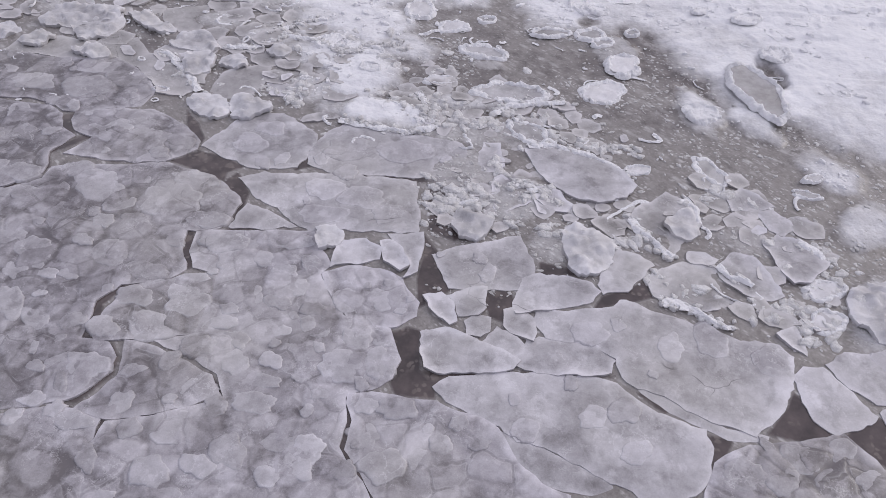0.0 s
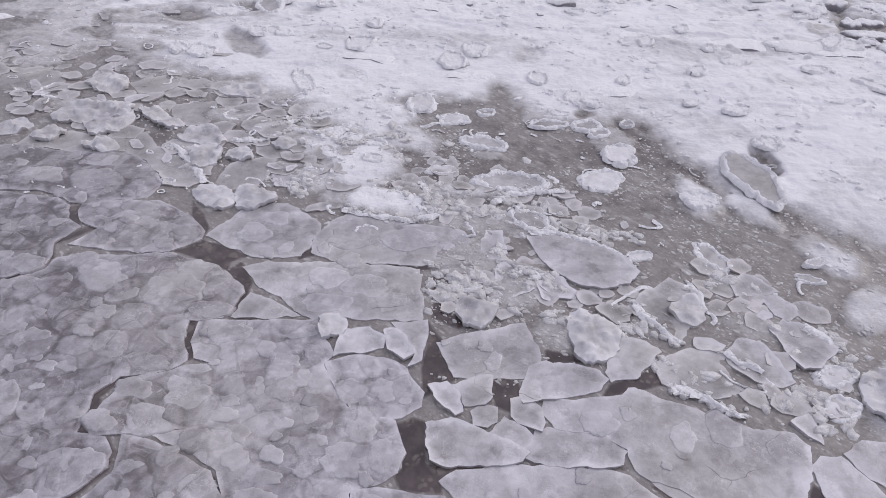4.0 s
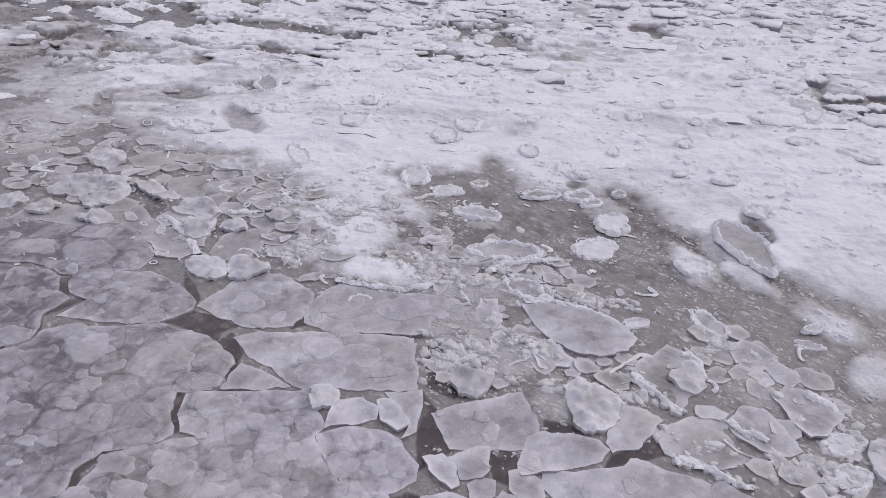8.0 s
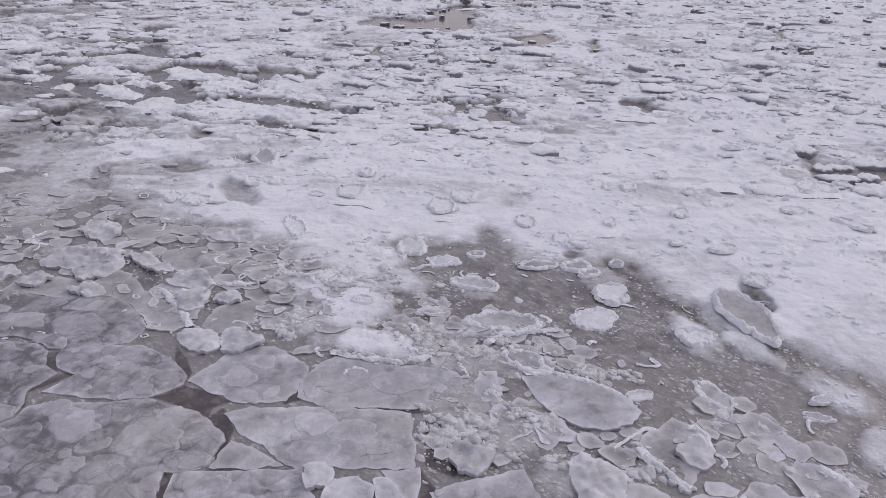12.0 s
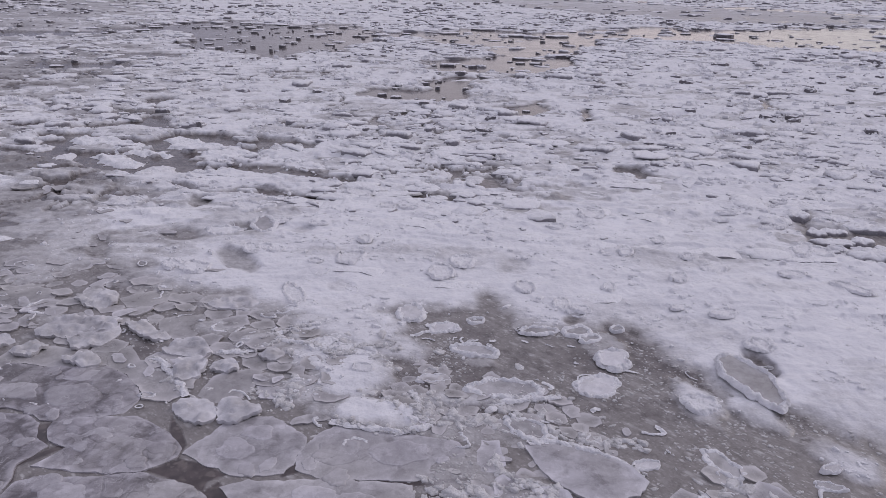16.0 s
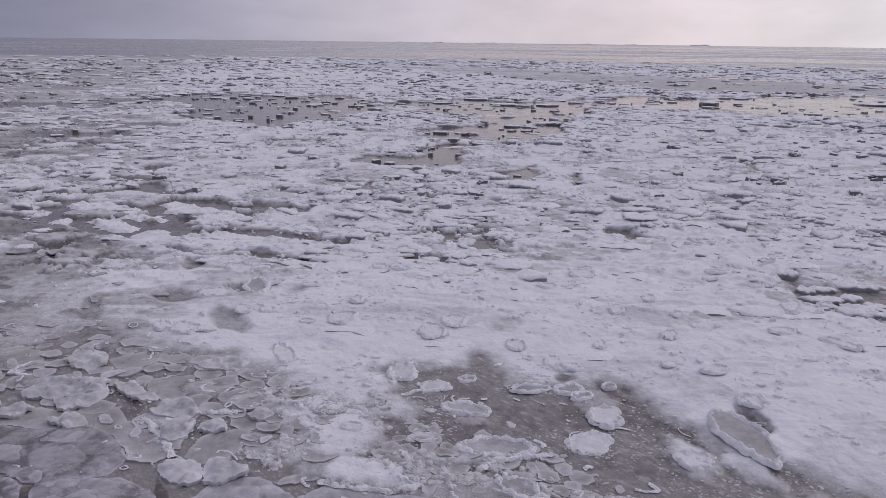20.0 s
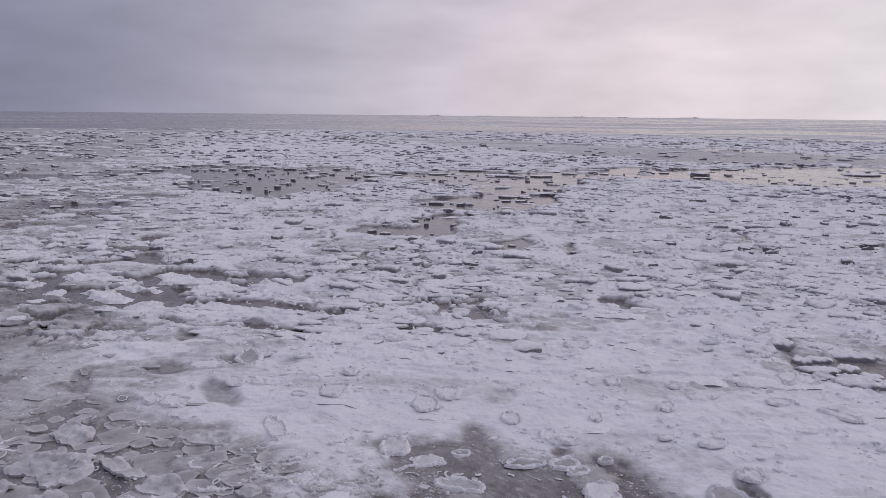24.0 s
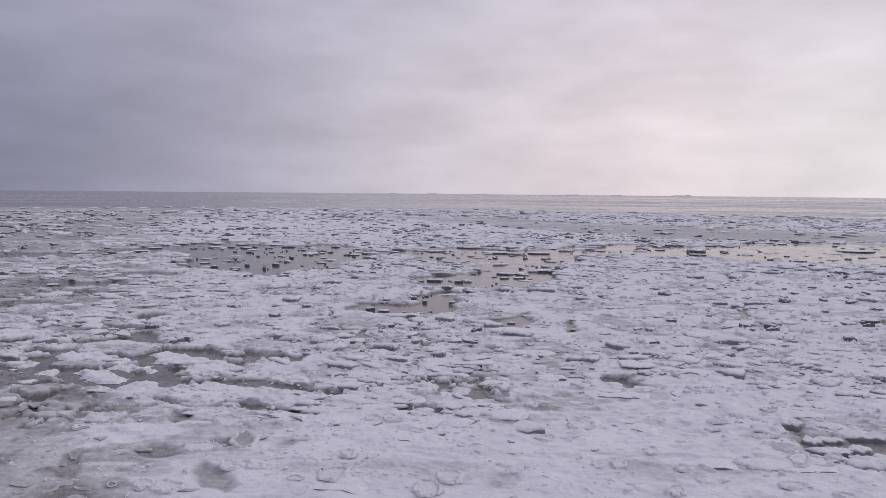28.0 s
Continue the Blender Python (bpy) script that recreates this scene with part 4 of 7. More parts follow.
def frozen_pancakes(rows):
    """Low pale discs grown into the sheet that carries them."""
    for x, y, a, b, turn in rows:
        host = next(((o, t, e) for o, p, t, e in SHEETS if inside(x, y, p)), None)
        if not host:
            continue
        PLACED.append((x, y, math.sqrt(a * b)))
        f = rng.uniform(0.42, 0.62) + host[2] - 0.10 * min(1, max(0, (-x - 2.2) / 2.8)) - 0.12 * (x > 3.4)
        h = rng.uniform(0.008, 0.024) * (0.6 if host[2] else 1.0)
        lip = 0.2 if rng.random() < 0.4 else 0.05
        f -= 0.06 if host[2] else 0.0
        prof = [(0, h, f), (0.35, h, f), (0.65, h * 0.98, f + 0.02), (0.86, h * 0.92, f + 0.3 * lip), (0.94, h * 0.75, f + lip), (1.0, h * 0.2, f - 0.08), (1.08, -0.012, 0.46 if host[2] else 0.22)]
        me = disc_mesh("pancake", a * 1.08, b * 1.08, turn, prof, spokes=36, wob=0.34, lumps=0.3, seed=rng.random() * 90, sides=rng.randint(4, 7))
        me.materials.append(PANCAKE)
        ob = new("pancake", me)
        ob.parent = host[0]
        ob.location = (x - host[0].location.x, y - host[0].location.y, host[1])


def ring_line(a, b, turn, seed, start=0.0, sweep=2 * math.pi):
    """Points along an uneven ring, or along an arc of it."""
    u = start + np.linspace(0, sweep, max(12, int(sweep * max(a, b) / 0.02)))
    c, s = math.cos(radians(turn)), math.sin(radians(turn))
    w = np.array([1 + 0.24 * (noise.noise((math.cos(k) * 1.3 + seed, math.sin(k) * 1.3, seed)) + 0.5 * noise.noise((math.cos(k) * 3.5, math.sin(k) * 3.5 + seed, seed))) for k in u])
    px, py = a * w * np.cos(u), b * w * np.sin(u)
    return np.stack([px * c - py * s, px * s + py * c], 1)


def crust_mesh(name, strips, breaks=0.05):
    """Raised crusts of crushed ice and snow: (line, base, half width, height, seed) each; they swell, sink and break off."""
    across = np.linspace(-1, 1, 10)
    crown = 1.32 * (1 - across ** 2) ** 0.8 - 0.35
    co, faces, base, k = [], [], 0, len(across)
    for line, low, w, h, seed in strips:
        n = len(line)
        tang = np.gradient(line, axis=0)
        tang /= np.linalg.norm(tang, axis=1)[:, None] + 1e-9
        way = np.arange(n) * 0.02 + seed
        wide = w * (0.4 + 1.2 * fbm(way * 4.5, way * 0 + seed, 3, 5))
        high = h * (-breaks + (1.9 + 1.2 * breaks) * fbm(way * 5.5, way * 0 - seed, 4, 6))
        ends = np.minimum(np.arange(n), n - 1 - np.arange(n)) / 4.0
        if np.hypot(*(line[0] - line[-1])) > 0.05:
            high = high * np.clip(ends, 0.1, 1)
        side = across[None] * wide[:, None] + 1.3 * w * (fbm(way * 6, way * 0, 3, 7) - 0.5)[:, None]
        wy, ay = way[:, None] + 0 * across, across[None] * w + seed + 0 * way[:, None]
        side = side + 0.5 * w * (fbm(wy * 13, ay * 13, 2, 12) - 0.5)
        lumps = 1.3 * (fbm(wy * 9, ay * 17, 2, 9) - 0.5) + 0.5 * (vnoise(wy * 41, ay * 43, 10) - 0.5)
        up = crown[None] * high[:, None] + lumps * h * (crown > 0)
        x = line[:, :1] - tang[:, 1:] * side
        y = line[:, 1:] + tang[:, :1] * side
        co.append(np.stack([x, y, low[:, None] + up], -1).reshape(-1, 3))
        i, j = np.meshgrid(np.arange(n - 1), np.arange(k - 1), indexing="ij")
        q = base + i * k + j
        faces.append(np.stack([q, q + k, q + k + 1, q + 1], -1).reshape(-1, 4)[:, ::-1])
        base += n * k
    me = bpy.data.meshes.new(name)
    me.from_pydata(np.concatenate(co).tolist(), [], np.concatenate(faces).tolist())
    me.polygons.foreach_set("use_smooth", np.ones(len(me.polygons), bool))
    return me


def along(line, size=0.02):
    """The line in short even steps."""
    p = np.array(line, float)
    s = np.concatenate([[0], np.cumsum(np.hypot(*np.diff(p, axis=0).T))])
    t = np.linspace(0, s[-1], max(6, int(s[-1] / size)))
    return np.stack([np.interp(t, s, p[:, 0]), np.interp(t, s, p[:, 1])], 1)


def rimmed_pancakes(rows, snowed=False):
    """Loose pancakes: a sunken floor and a lumpy rim of snow."""
    for x, y, a, b, turn in rows:
        a, b = a * 0.96, b * (0.88 if a > 0.45 else 0.96)
        z = float(surface(np.array([x, x - a, x + a, x, x]), np.array([y, y, y, y - b, y + b]))[0].max()) + 0.004
        ob = tagged(new("pancake_ice"), "round pancake of ice with a raised snowy rim", "pancake ice", "loose pancakes")
        ob.location = (x, y, z)
        s = rng.random() * 90
        h = min(0.08, 0.03 + 0.07 * min(a, b))
        deep = a < 0.6 and float(surface(np.array([x]), np.array([y]))[1][0]) > 0.5
        full = not deep and (snowed or (a < 0.42 and rng.random() < 0.3))
        fl = h * (rng.uniform(0.3, 0.55) if full else rng.uniform(0.0, 0.2))
        tone = 0.85 if full else rng.uniform(0.15, 0.45)
        me = disc_mesh("floor", a * 0.9, b * 0.9, turn, [(0, fl, tone), (0.25, fl, tone - 0.05), (0.5, fl * 0.95, tone), (0.75, fl * 0.9, tone - 0.05), (1.0, fl * 0.8, tone + 0.1)], wob=0.24, lumps=0.8, seed=s)
        me.materials.append(RIM if deep else FROSTED)
        new("floor", me).parent = ob
        wide = min(0.07, max(0.025, 0.28 * b))
        ring = ring_line(a - wide * 0.7, b - wide * 0.7, turn, s)
        me = crust_mesh("rim", [(ring, np.full(len(ring), -0.01), wide, h, s)], 0.1)
        me.materials.append(RIM)
        new("rim", me).parent = ob


def ridge(line):
    """A low wall of crushed ice along an edge."""
    ox, oy = line[0]
    pts = along([(px - ox, py - oy) for px, py in line])
    seed = rng.random() * 90
    me = crust_mesh("ice_ridge", [(pts, np.full(len(pts), -0.02), 0.06, 0.034, seed)], 0.7)
    RIDGES.append(along(line, 0.03))
    me.materials.append(RIM)
    ob = new("ice_ridge", me)
    ob.location = (ox, oy, 0)
    tagged(ob, "low ridge of crushed white ice along a floe edge", "ice ridge")


def block_mesh(seed):
    """An upturned slab: flat snowed top, steep bare sides, broken corners; one unit wide and high."""
    r = random.Random(seed)
    n = r.randint(7, 10)
    co, faces = [], []
    rad = [(0.5 * r.uniform(0.75, 1.05), 2 * math.pi * (k + r.uniform(-.25, .25)) / n) for k in range(n)]
    deep = r.uniform(0.5, 0.9)
    tilt = r.uniform(-0.25, 0.25)
    for sc, h in ((0.93, -0.25), (1.0, 0.25), (0.97, 0.78), (0.86, 0.97), (0.5, 1.0)):
        for rr, u in rad:
            x, y = rr * sc * math.cos(u), rr * sc * deep * math.sin(u)
            co.append((x * r.uniform(.95, 1.04), y * r.uniform(.95, 1.04), h * (1 + tilt * x * 1.4) + (r.uniform(-.06, .06) if h > .5 else 0)))
    for lay in range(4):
        for k in range(n):
            a, b = lay * n + k, lay * n + (k + 1) % n
            faces.append((a, b, b + n, a + n))
    faces.append(tuple(4 * n + k for k in range(n)))
    me = bpy.data.meshes.new("upturned_block")
    me.from_pydata(co, [], faces)
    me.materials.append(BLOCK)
    return me


BLOCKS = [block_mesh(40 + k) for k in range(9)]


def ice_blocks(rows):
    for x, y, w, h in rows:
        ob = new("upturned_ice_block", rng.choice(BLOCKS))
        ob.location = (x, y + w * 0.3, WATER - 0.02)
        ob.rotation_euler = (0, 0, rng.uniform(-0.35, 0.35) + rng.choice((0, math.pi)))
        ob.scale = (w * 1.05, w * 1.05, h * rng.uniform(0.3, 0.6) + 0.04)
        tagged(ob, "upturned slab of ice with a snowy top and bare, shade-darkened sides", "ice block", "blocks in the leads")


def snow_floe(outline):
    if len(outline) < 7:
        return snow_lump(outline)
    poly = ragged(outline, 0.10, 0.34, rng.random() * 50)
    k = rng.randint(0, 99)
    def lift(x, y, d):
        lumps = 0.045 * step(fbm(x * 1.6, y * 2.0, 4, k), 0.48, 0.56) + 0.05 * step(fbm(x * 3.4, y * 4.4, 3, k + 7), 0.52, 0.64) + 0.05 * fbm(x * 6, y * 7, 3, k + 3)
        return (0.02 + lumps) * step(d, 0.0, 0.16)
    me, cx, cy = slab_mesh("snow_floe", poly, 0.10, WATER + 0.03, 0.07, lift, lambda x, y, d: 0.7 + 0 * x, 0.1, 0.05, 0.02)
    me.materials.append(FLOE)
    ob = new("snow_floe", me)
    ob.location = (cx, cy, 0)
    tagged(ob, "snow-covered floe with a rounded top lying in dark water", "ice floe", "floes in the leads")


def cushion_floes(rows):
    """Thick rounded floes with steep bare sides, shaded by colour: place, half axes, turn, height."""
    for x, y, a, b, turn, h in rows:
        prof = [(0, h, 1), (0.35, h, 1), (0.62, h * 0.97, 1), (0.82, h * 0.88, 1), (0.93, h * 0.68, 1), (0.99, h * 0.3, 1), (1.0, 0.0, 1), (0.97, -0.1, 1)]
        me = disc_mesh("snow_floe", a, b, turn, prof, spokes=44, wob=0.3, lumps=0.4, seed=rng.random() * 90)
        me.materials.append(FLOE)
        ob = new("snow_floe", me)
        ob.location = (x, y, WATER + 0.01)
        tagged(ob, "thick rounded floe with a snowy top in brown slush", "ice floe", "floes in the brown pool")


def snow_lump(outline):
    """A small floe, rounded all over by the snow on it."""
    n = len(outline)
    cx, cy = sum(p[0] for p in outline) / n, sum(p[1] for p in outline) / n
    a, b = max(abs(p[0] - cx) for p in outline), max(abs(p[1] - cy) for p in outline)
    h = 0.05 + 0.06 * min(a, b)
    prof = [(0, h, 1), (0.3, h, 1), (0.6, h * 0.93, 1), (0.82, h * 0.7, 1), (0.94, h * 0.35, 1), (1.0, 0.0, 1), (1.0, -0.08, 1)]
    me = disc_mesh("snow_floe", a, b, 0, prof, spokes=40, wob=0.36, lumps=0.7, seed=rng.random() * 90)
    me.materials.append(RIM)
    ob = new("snow_floe", me)
    ob.location = (cx, cy, WATER + 0.01)
    return tagged(ob, "small snow-covered floe lying in open water", "ice floe", "floes in the leads")


def more_pancakes():
    """Smaller pancakes between the large ones, frozen in at random."""
    r = random.Random(12)
    taken = []
    for ob, outline, top, extra in SHEETS:
        xs, ys = [p[0] for p in outline], [p[1] for p in outline]
        for _ in range(int((max(xs) - min(xs)) * (max(ys) - min(ys)) * (4 if extra else 15))):
            x, y = r.uniform(min(xs), max(xs)), r.uniform(max(min(ys), 4.3), max(ys))
            a = 0.07 + 0.2 * r.random() ** 1.3
            if not (inside(x, y, outline) and inside(x + a, y, outline) and inside(x - a, y, outline)):
                continue
            if any(math.hypot(x - p, y - q) < (a + c) * 0.88 for p, q, c in PLACED + taken):
                continue
            taken.append((x, y, a))
            frozen_pancakes([(x, y, a, a * r.uniform(0.6, 0.95), r.uniform(0, 180))])


def scattered_floes():
    for belt, kinds, count, size in BELTS:
        strew_floes(belt, kinds, count, size)


def crowded_cakes():
    """Thin cakes pressed together, edge over edge, filling the gaps between the larger floes."""
    r = random.Random(77)
    for belt, gap, fill in CROWDS:
        put = []
        xs, ys = [p[0] for p in belt], [p[1] for p in belt]
        for _ in range(int((max(xs) - min(xs)) * (max(ys) - min(ys)) / gap ** 2 * 22)):
            x, y = r.uniform(min(xs), max(xs)), r.uniform(min(ys), max(ys))
            size = gap * r.uniform(0.55, 1.25)
            if not inside(x, y, belt) or any(math.hypot(x - p, (y - q) * 1.35) < 0.5 * (size + c) for p, q, c in put):
                continue
            put.append((x, y, size))
            if r.random() > fill or any(inside(x, y, p) for p in LAID):
                continue
            n, t0 = r.randint(6, 9), r.gauss(-0.35, 0.5)
            pts = []
            for k in range(n):
                u = 2 * math.pi * (k + r.uniform(-.3, .3)) / n
                w = 0.62 * size * r.uniform(.78, 1.15)
                px, py = w * math.cos(u), w * 0.74 * math.sin(u)
                pts.append((x + px * math.cos(t0) - py * math.sin(t0), y + px * math.sin(t0) + py * math.cos(t0)))
            above = max(0.0, float(surface(np.array([x, x - 0.3 * size, x + 0.3 * size]), np.array([y, y, y]))[0].mean()) - WATER - 0.02)
            floe("cake", pts, above + r.uniform(-0.004, 0.012))


def strew_floes(belt, kinds, count, size):
    """Small overlapping pieces of broken ice in the belt between sheets and snow."""
    done = 0
    r = random.Random(count)
    while done < count:
        x, y = r.uniform(min(p[0] for p in belt), max(p[0] for p in belt)), r.uniform(min(p[1] for p in belt), max(p[1] for p in belt))
        if not inside(x, y, belt):
            continue
        a, n = size * r.uniform(0.5, 1.25) * (1.2 if x < -2 else 0.8), r.randint(4, 6)
        t0, b = r.gauss(-0.4, 0.6), r.uniform(0.35, 0.7)
        pts = []
        for k in range(n):
            u = 2 * math.pi * (k + r.uniform(-.3, .3)) / n
            w = r.uniform(.6, 1.2)
            px, py = a * w * math.cos(u), a * b * w * math.sin(u)
            pts.append((x + px * math.cos(t0) - py * math.sin(t0), y + px * math.sin(t0) + py * math.cos(t0)))
        above = max(0.0, float(surface(np.array([x, x - 0.5 * a, x + 0.5 * a]), np.array([y, y, y]))[0].max()) - WATER - 0.035)
        floe(r.choice(kinds), rounded(pts), above)
        done += 1


# ---- the field of snowed-in floes ----
def slab_arrays(x, y, z, a, b, h, turn, seed, n=11):
    """Vertices of many rounded slabs at once: three rings round a crown."""
    g = np.random.default_rng(seed)
    N = len(x)
    u = 2 * np.pi * (np.arange(n)[None] + g.uniform(-0.3, 0.3, (N, n))) / n
    rad = g.uniform(0.66, 1.12, (N, n)) * (1 + 0.16 * np.cos(2 * u + g.uniform(0, 6.3, (N, 1))) + 0.14 * np.cos(3 * u + g.uniform(0, 6.3, (N, 1))))
    tilt = g.uniform(-0.5, 0.5, (N, 2))
    rings = []
    for sc, hh in ((1.06, -0.5), (1.02, 0.22), (0.92, 0.74), (0.55, 0.92)):
        px, py = rad * sc * np.cos(u), rad * sc * np.sin(u)
        pz = hh + (tilt[:, :1] * px + tilt[:, 1:] * py) * (0.5 if hh > 0 else 0) + (g.uniform(-0.24, 0.24, (N, n)) if hh > 0.5 else 0)
        rings.append((px, py, pz))
    rings.append((np.zeros((N, 1)), np.zeros((N, 1)), np.full((N, 1), 1.02)))
    px, py, pz = (np.concatenate([r[k] for r in rings], 1) for k in range(3))
    px, py, pz = px * a[:, None], py * b[:, None], pz * h[:, None]
    c, s = np.cos(turn)[:, None], np.sin(turn)[:, None]
    return np.stack([x[:, None] + px * c - py * s, y[:, None] + px * s + py * c, z[:, None] + pz], -1)


def slab_faces(n=11):
    f = [(k * n + i, k * n + (i + 1) % n, (k + 1) * n + (i + 1) % n, (k + 1) * n + i) for k in range(3) for i in range(n)]
    return f + [(3 * n + i, 3 * n + (i + 1) % n, 4 * n) for i in range(n)]


def slab_variant(seed):
    one = np.ones(1)
    v = slab_arrays(one * 0, one * 0, one * 0, one, one, one, one * 0, seed, 12)[0]
    me = bpy.data.meshes.new("snowed_floe")
    me.from_pydata([tuple(p) for p in v], [], slab_faces(12))
    me.polygons.foreach_set("use_smooth", np.ones(len(me.polygons), bool))
    me.materials.append(FLOE)
    return me


def floe_field():
    g = np.random.default_rng(31)
    n = 52000
    d = np.exp(g.uniform(math.log(17), math.log(290), n))
    az = np.radians(g.uniform(-40, 40, n))
    x, y = 0.1 + d * np.sin(az), 0.85 + d * np.cos(az)
    snow, lead = cover_at(x, y)
    belt = step(d + 3 * (fbm(x * 0.2, y * 0.2, 3, 141) - 0.5) + 0.10 * x, 16.5, 26)
    thick = 0.16 + 0.84 * step(fbm(x * 0.11, y * 0.15, 3, 151), 0.40, 0.60)
    # fewer white floes on the dull side, so its painted shade shows
    keep = g.random(n) < np.maximum(1 - step(lead, 0.1, 0.5), 0.13 * (d > 34)) * snow * belt * thick * (0.22 + 0.6 * step(d, 42, 95)) * (1 - 0.93 * young_at(x, y)) * (1 - 0.62 * left_shade(x, y)) * (1 - step(d + 0.25 * x, 230, 290))
    x, y, d = x[keep], y[keep], d[keep]
    n = len(x)
    a = (0.10 + 0.62 * g.random(n) ** 3.2) * (0.72 + d / 80)
    b = a * g.uniform(0.4, 0.85, n)
    h = (0.035 + 0.17 * g.random(n) ** 2.0) * (0.8 + d / 130)
    h = np.minimum(h, 0.55 * b + 0.01)
    turn = g.normal(-0.12, 0.32, n)
    z = surface(x, y)[0] * (1 - step(d, 60, 120)) + (WATER + 0.035) * step(d, 60, 120) - 0.03 * g.random(n)
    order = np.argsort(d)
    near, rest = order[:290], order[290:]
    variants = [slab_variant(60 + k) for k in range(10)]
    for i in near:
        ob = new("snowed_in_floe", variants[int(g.integers(10))])
        ob.location, ob.rotation_euler, ob.scale = (x[i], y[i], z[i]), (0, 0, turn[i] + (math.pi if g.random() < 0.5 else 0)), (a[i], b[i], h[i])
        tagged(ob, "low snow-covered floe frozen into the pack", "ice floe", "snowed-in floes")
    v = slab_arrays(x[rest], y[rest], z[rest], a[rest], b[rest], h[rest], turn[rest], 71)
    one = slab_faces()
    k = v.shape[1]
    quads = np.array([f for f in one if len(f) == 4])
    tris = np.array([f for f in one if len(f) == 3])
    off = (np.arange(len(rest)) * k)[:, None, None]
    q, t3 = (quads[None] + off).reshape(-1, 4), (tris[None] + off).reshape(-1, 3)
    me = bpy.data.meshes.new("pack_ice")
    me.vertices.add(len(rest) * k)
    me.vertices.foreach_set("co", v.ravel())
    me.loops.add(q.size + t3.size)
    me.loops.foreach_set("vertex_index", np.concatenate([q.ravel(), t3.ravel()]))
    me.polygons.add(len(q) + len(t3))
    me.polygons.foreach_set("loop_start", np.concatenate([np.arange(len(q)) * 4, q.size + np.arange(len(t3)) * 3]))
    me.update(calc_edges=True)
    me.materials.append(FLOE)
    tagged(new("pack_ice", me), "snow-covered pack ice of countless small floes", "pack ice", kind="stuff")


def lead_bits():
    """Small broken blocks drifting in the wide lead."""
    r = random.Random(44)
    wide = max(LEADS, key=lambda p: len(p))
    done = 0
    while done < 150:
        x, y = r.uniform(-45, 40), r.uniform(32, 100)
        if not inside(x, y, wide) or (x > 12 and r.random() < 0.8):
            continue
        w = 0.15 + 1.0 * r.random() ** 3
        ob = new("drifting_ice_block", r.choice(BLOCKS))
        ob.location = (x, y, WATER - 0.03)
        ob.rotation_euler = (0, 0, r.uniform(-0.5, 0.5))
        ob.scale = (w * r.uniform(0.8, 1.8), w, r.uniform(0.06, 0.2))
        tagged(ob, "small broken block of ice drifting in open water", "ice block", "blocks in the leads")
        done += 1


def buried_slab(line, back, high, base=None):
    """A slab whose front edge stands out of the snow while its back is drifted over."""
    if base is None:
        base = float(surface(np.array([p[0] for p in line]), np.array([p[1] for p in line]))[0].mean())
    (ax, ay), (bx, by) = line[0], line[-1]
    ln = math.hypot(bx - ax, by - ay)
    nx, ny = -(by - ay) / ln, (bx - ax) / ln
    if ny < 0:
        nx, ny = -nx, -ny
    rear = [(px + nx * back, py + ny * back) for px, py in line[::-1]]
    poly = ragged(line + rear, 0.08, 0.06, rng.random() * 50)
    def lift(x, y, d):
        s = (x - ax) * nx + (y - ay) * ny
        ends = np.minimum(np.hypot(x - ax, y - ay), np.hypot(x - bx, y - by))
        return 0.8 * high * (1 - s / back) * step(ends, 0.0, 0.5) - 0.02 + 0.05 * (fbm(x * 2.5, y * 2.5, 3, 5) - 0.5)
    me, cx, cy = slab_mesh("half_buried_floe", poly, 0.2, base, 0.08, lift, lambda x, y, d: 0.8 + 0 * x, 0.0, 0.14, 0.05)
    me.materials.append(FLOE)
    ob = new("half_buried_floe", me)
    ob.location = (cx, cy, 0)
    tagged(ob, "floe of ice half buried in drifted snow", "ice floe", "floes in the snow")


def crusts():
    """Upturned crusty edges of thin pancakes, whole rings and arcs, all over the slush and the snow."""
    r = random.Random(29)
    slushy = [(-8.5, 14.0), (-3.4, 10.2), (-0.6, 8.9), (0.1, 7.6), (2.4, 7.2), (4.6, 6.4), (7.2, 6.6), (6.8, 9.4), (4.2, 11.4), (1, 13.4), (-2, 13.4), (-6, 15.6)]
    strips = []
    for count, wide in ((45, False), (520, True)):
        done = 0
        while done < count:
            x, y = (r.uniform(-11, 15), r.uniform(10, 26)) if wide else (r.uniform(-8.5, 7.2), r.uniform(6.4, 15.6))
            if abs(x) > 0.72 * y or (not wide and not inside(x, y, slushy)):
                continue
            a = (0.04 + 0.20 * r.random() ** 2) if wide else (0.05 + 0.42 * r.random() ** 1.6)
            turn = r.gauss(-15, 30)
            line = ring_line(a, a * r.uniform(0.4, 0.8), turn, r.random() * 90, r.uniform(0, 6.28), 6.283 if wide and r.random() < 0.4 else r.uniform(0.9, 3.4)) + np.array([x, y])
            strips.append((line, r.uniform(0.010, 0.026) if wide else r.uniform(0.016, 0.04), r.uniform(0.010, 0.028)))
            done += 1
    every = np.concatenate([p for p, _, _ in strips])
    z, cover, slush = surface(every[:, 0], every[:, 1])
    z = np.maximum(z, WATER) - 0.004
    out, i = [], 0
    for line, w, h in strips:
        n = len(line)
        if cover[i:i + n].mean() > 0.02 or line[:, 1].max() < 15:
            out.append((line, z[i:i + n] + (0.02 if cover[i:i + n].mean() < 0.3 else 0.0), w, h, r.random() * 90))
        i += n
    me = crust_mesh("snow_crusts", out, 0.8)
    me.materials.append(RIM)
    tagged(new("snow_crusts", me), "thin upturned crusts and broken rims of snowy ice", "ice crusts", kind="stuff")


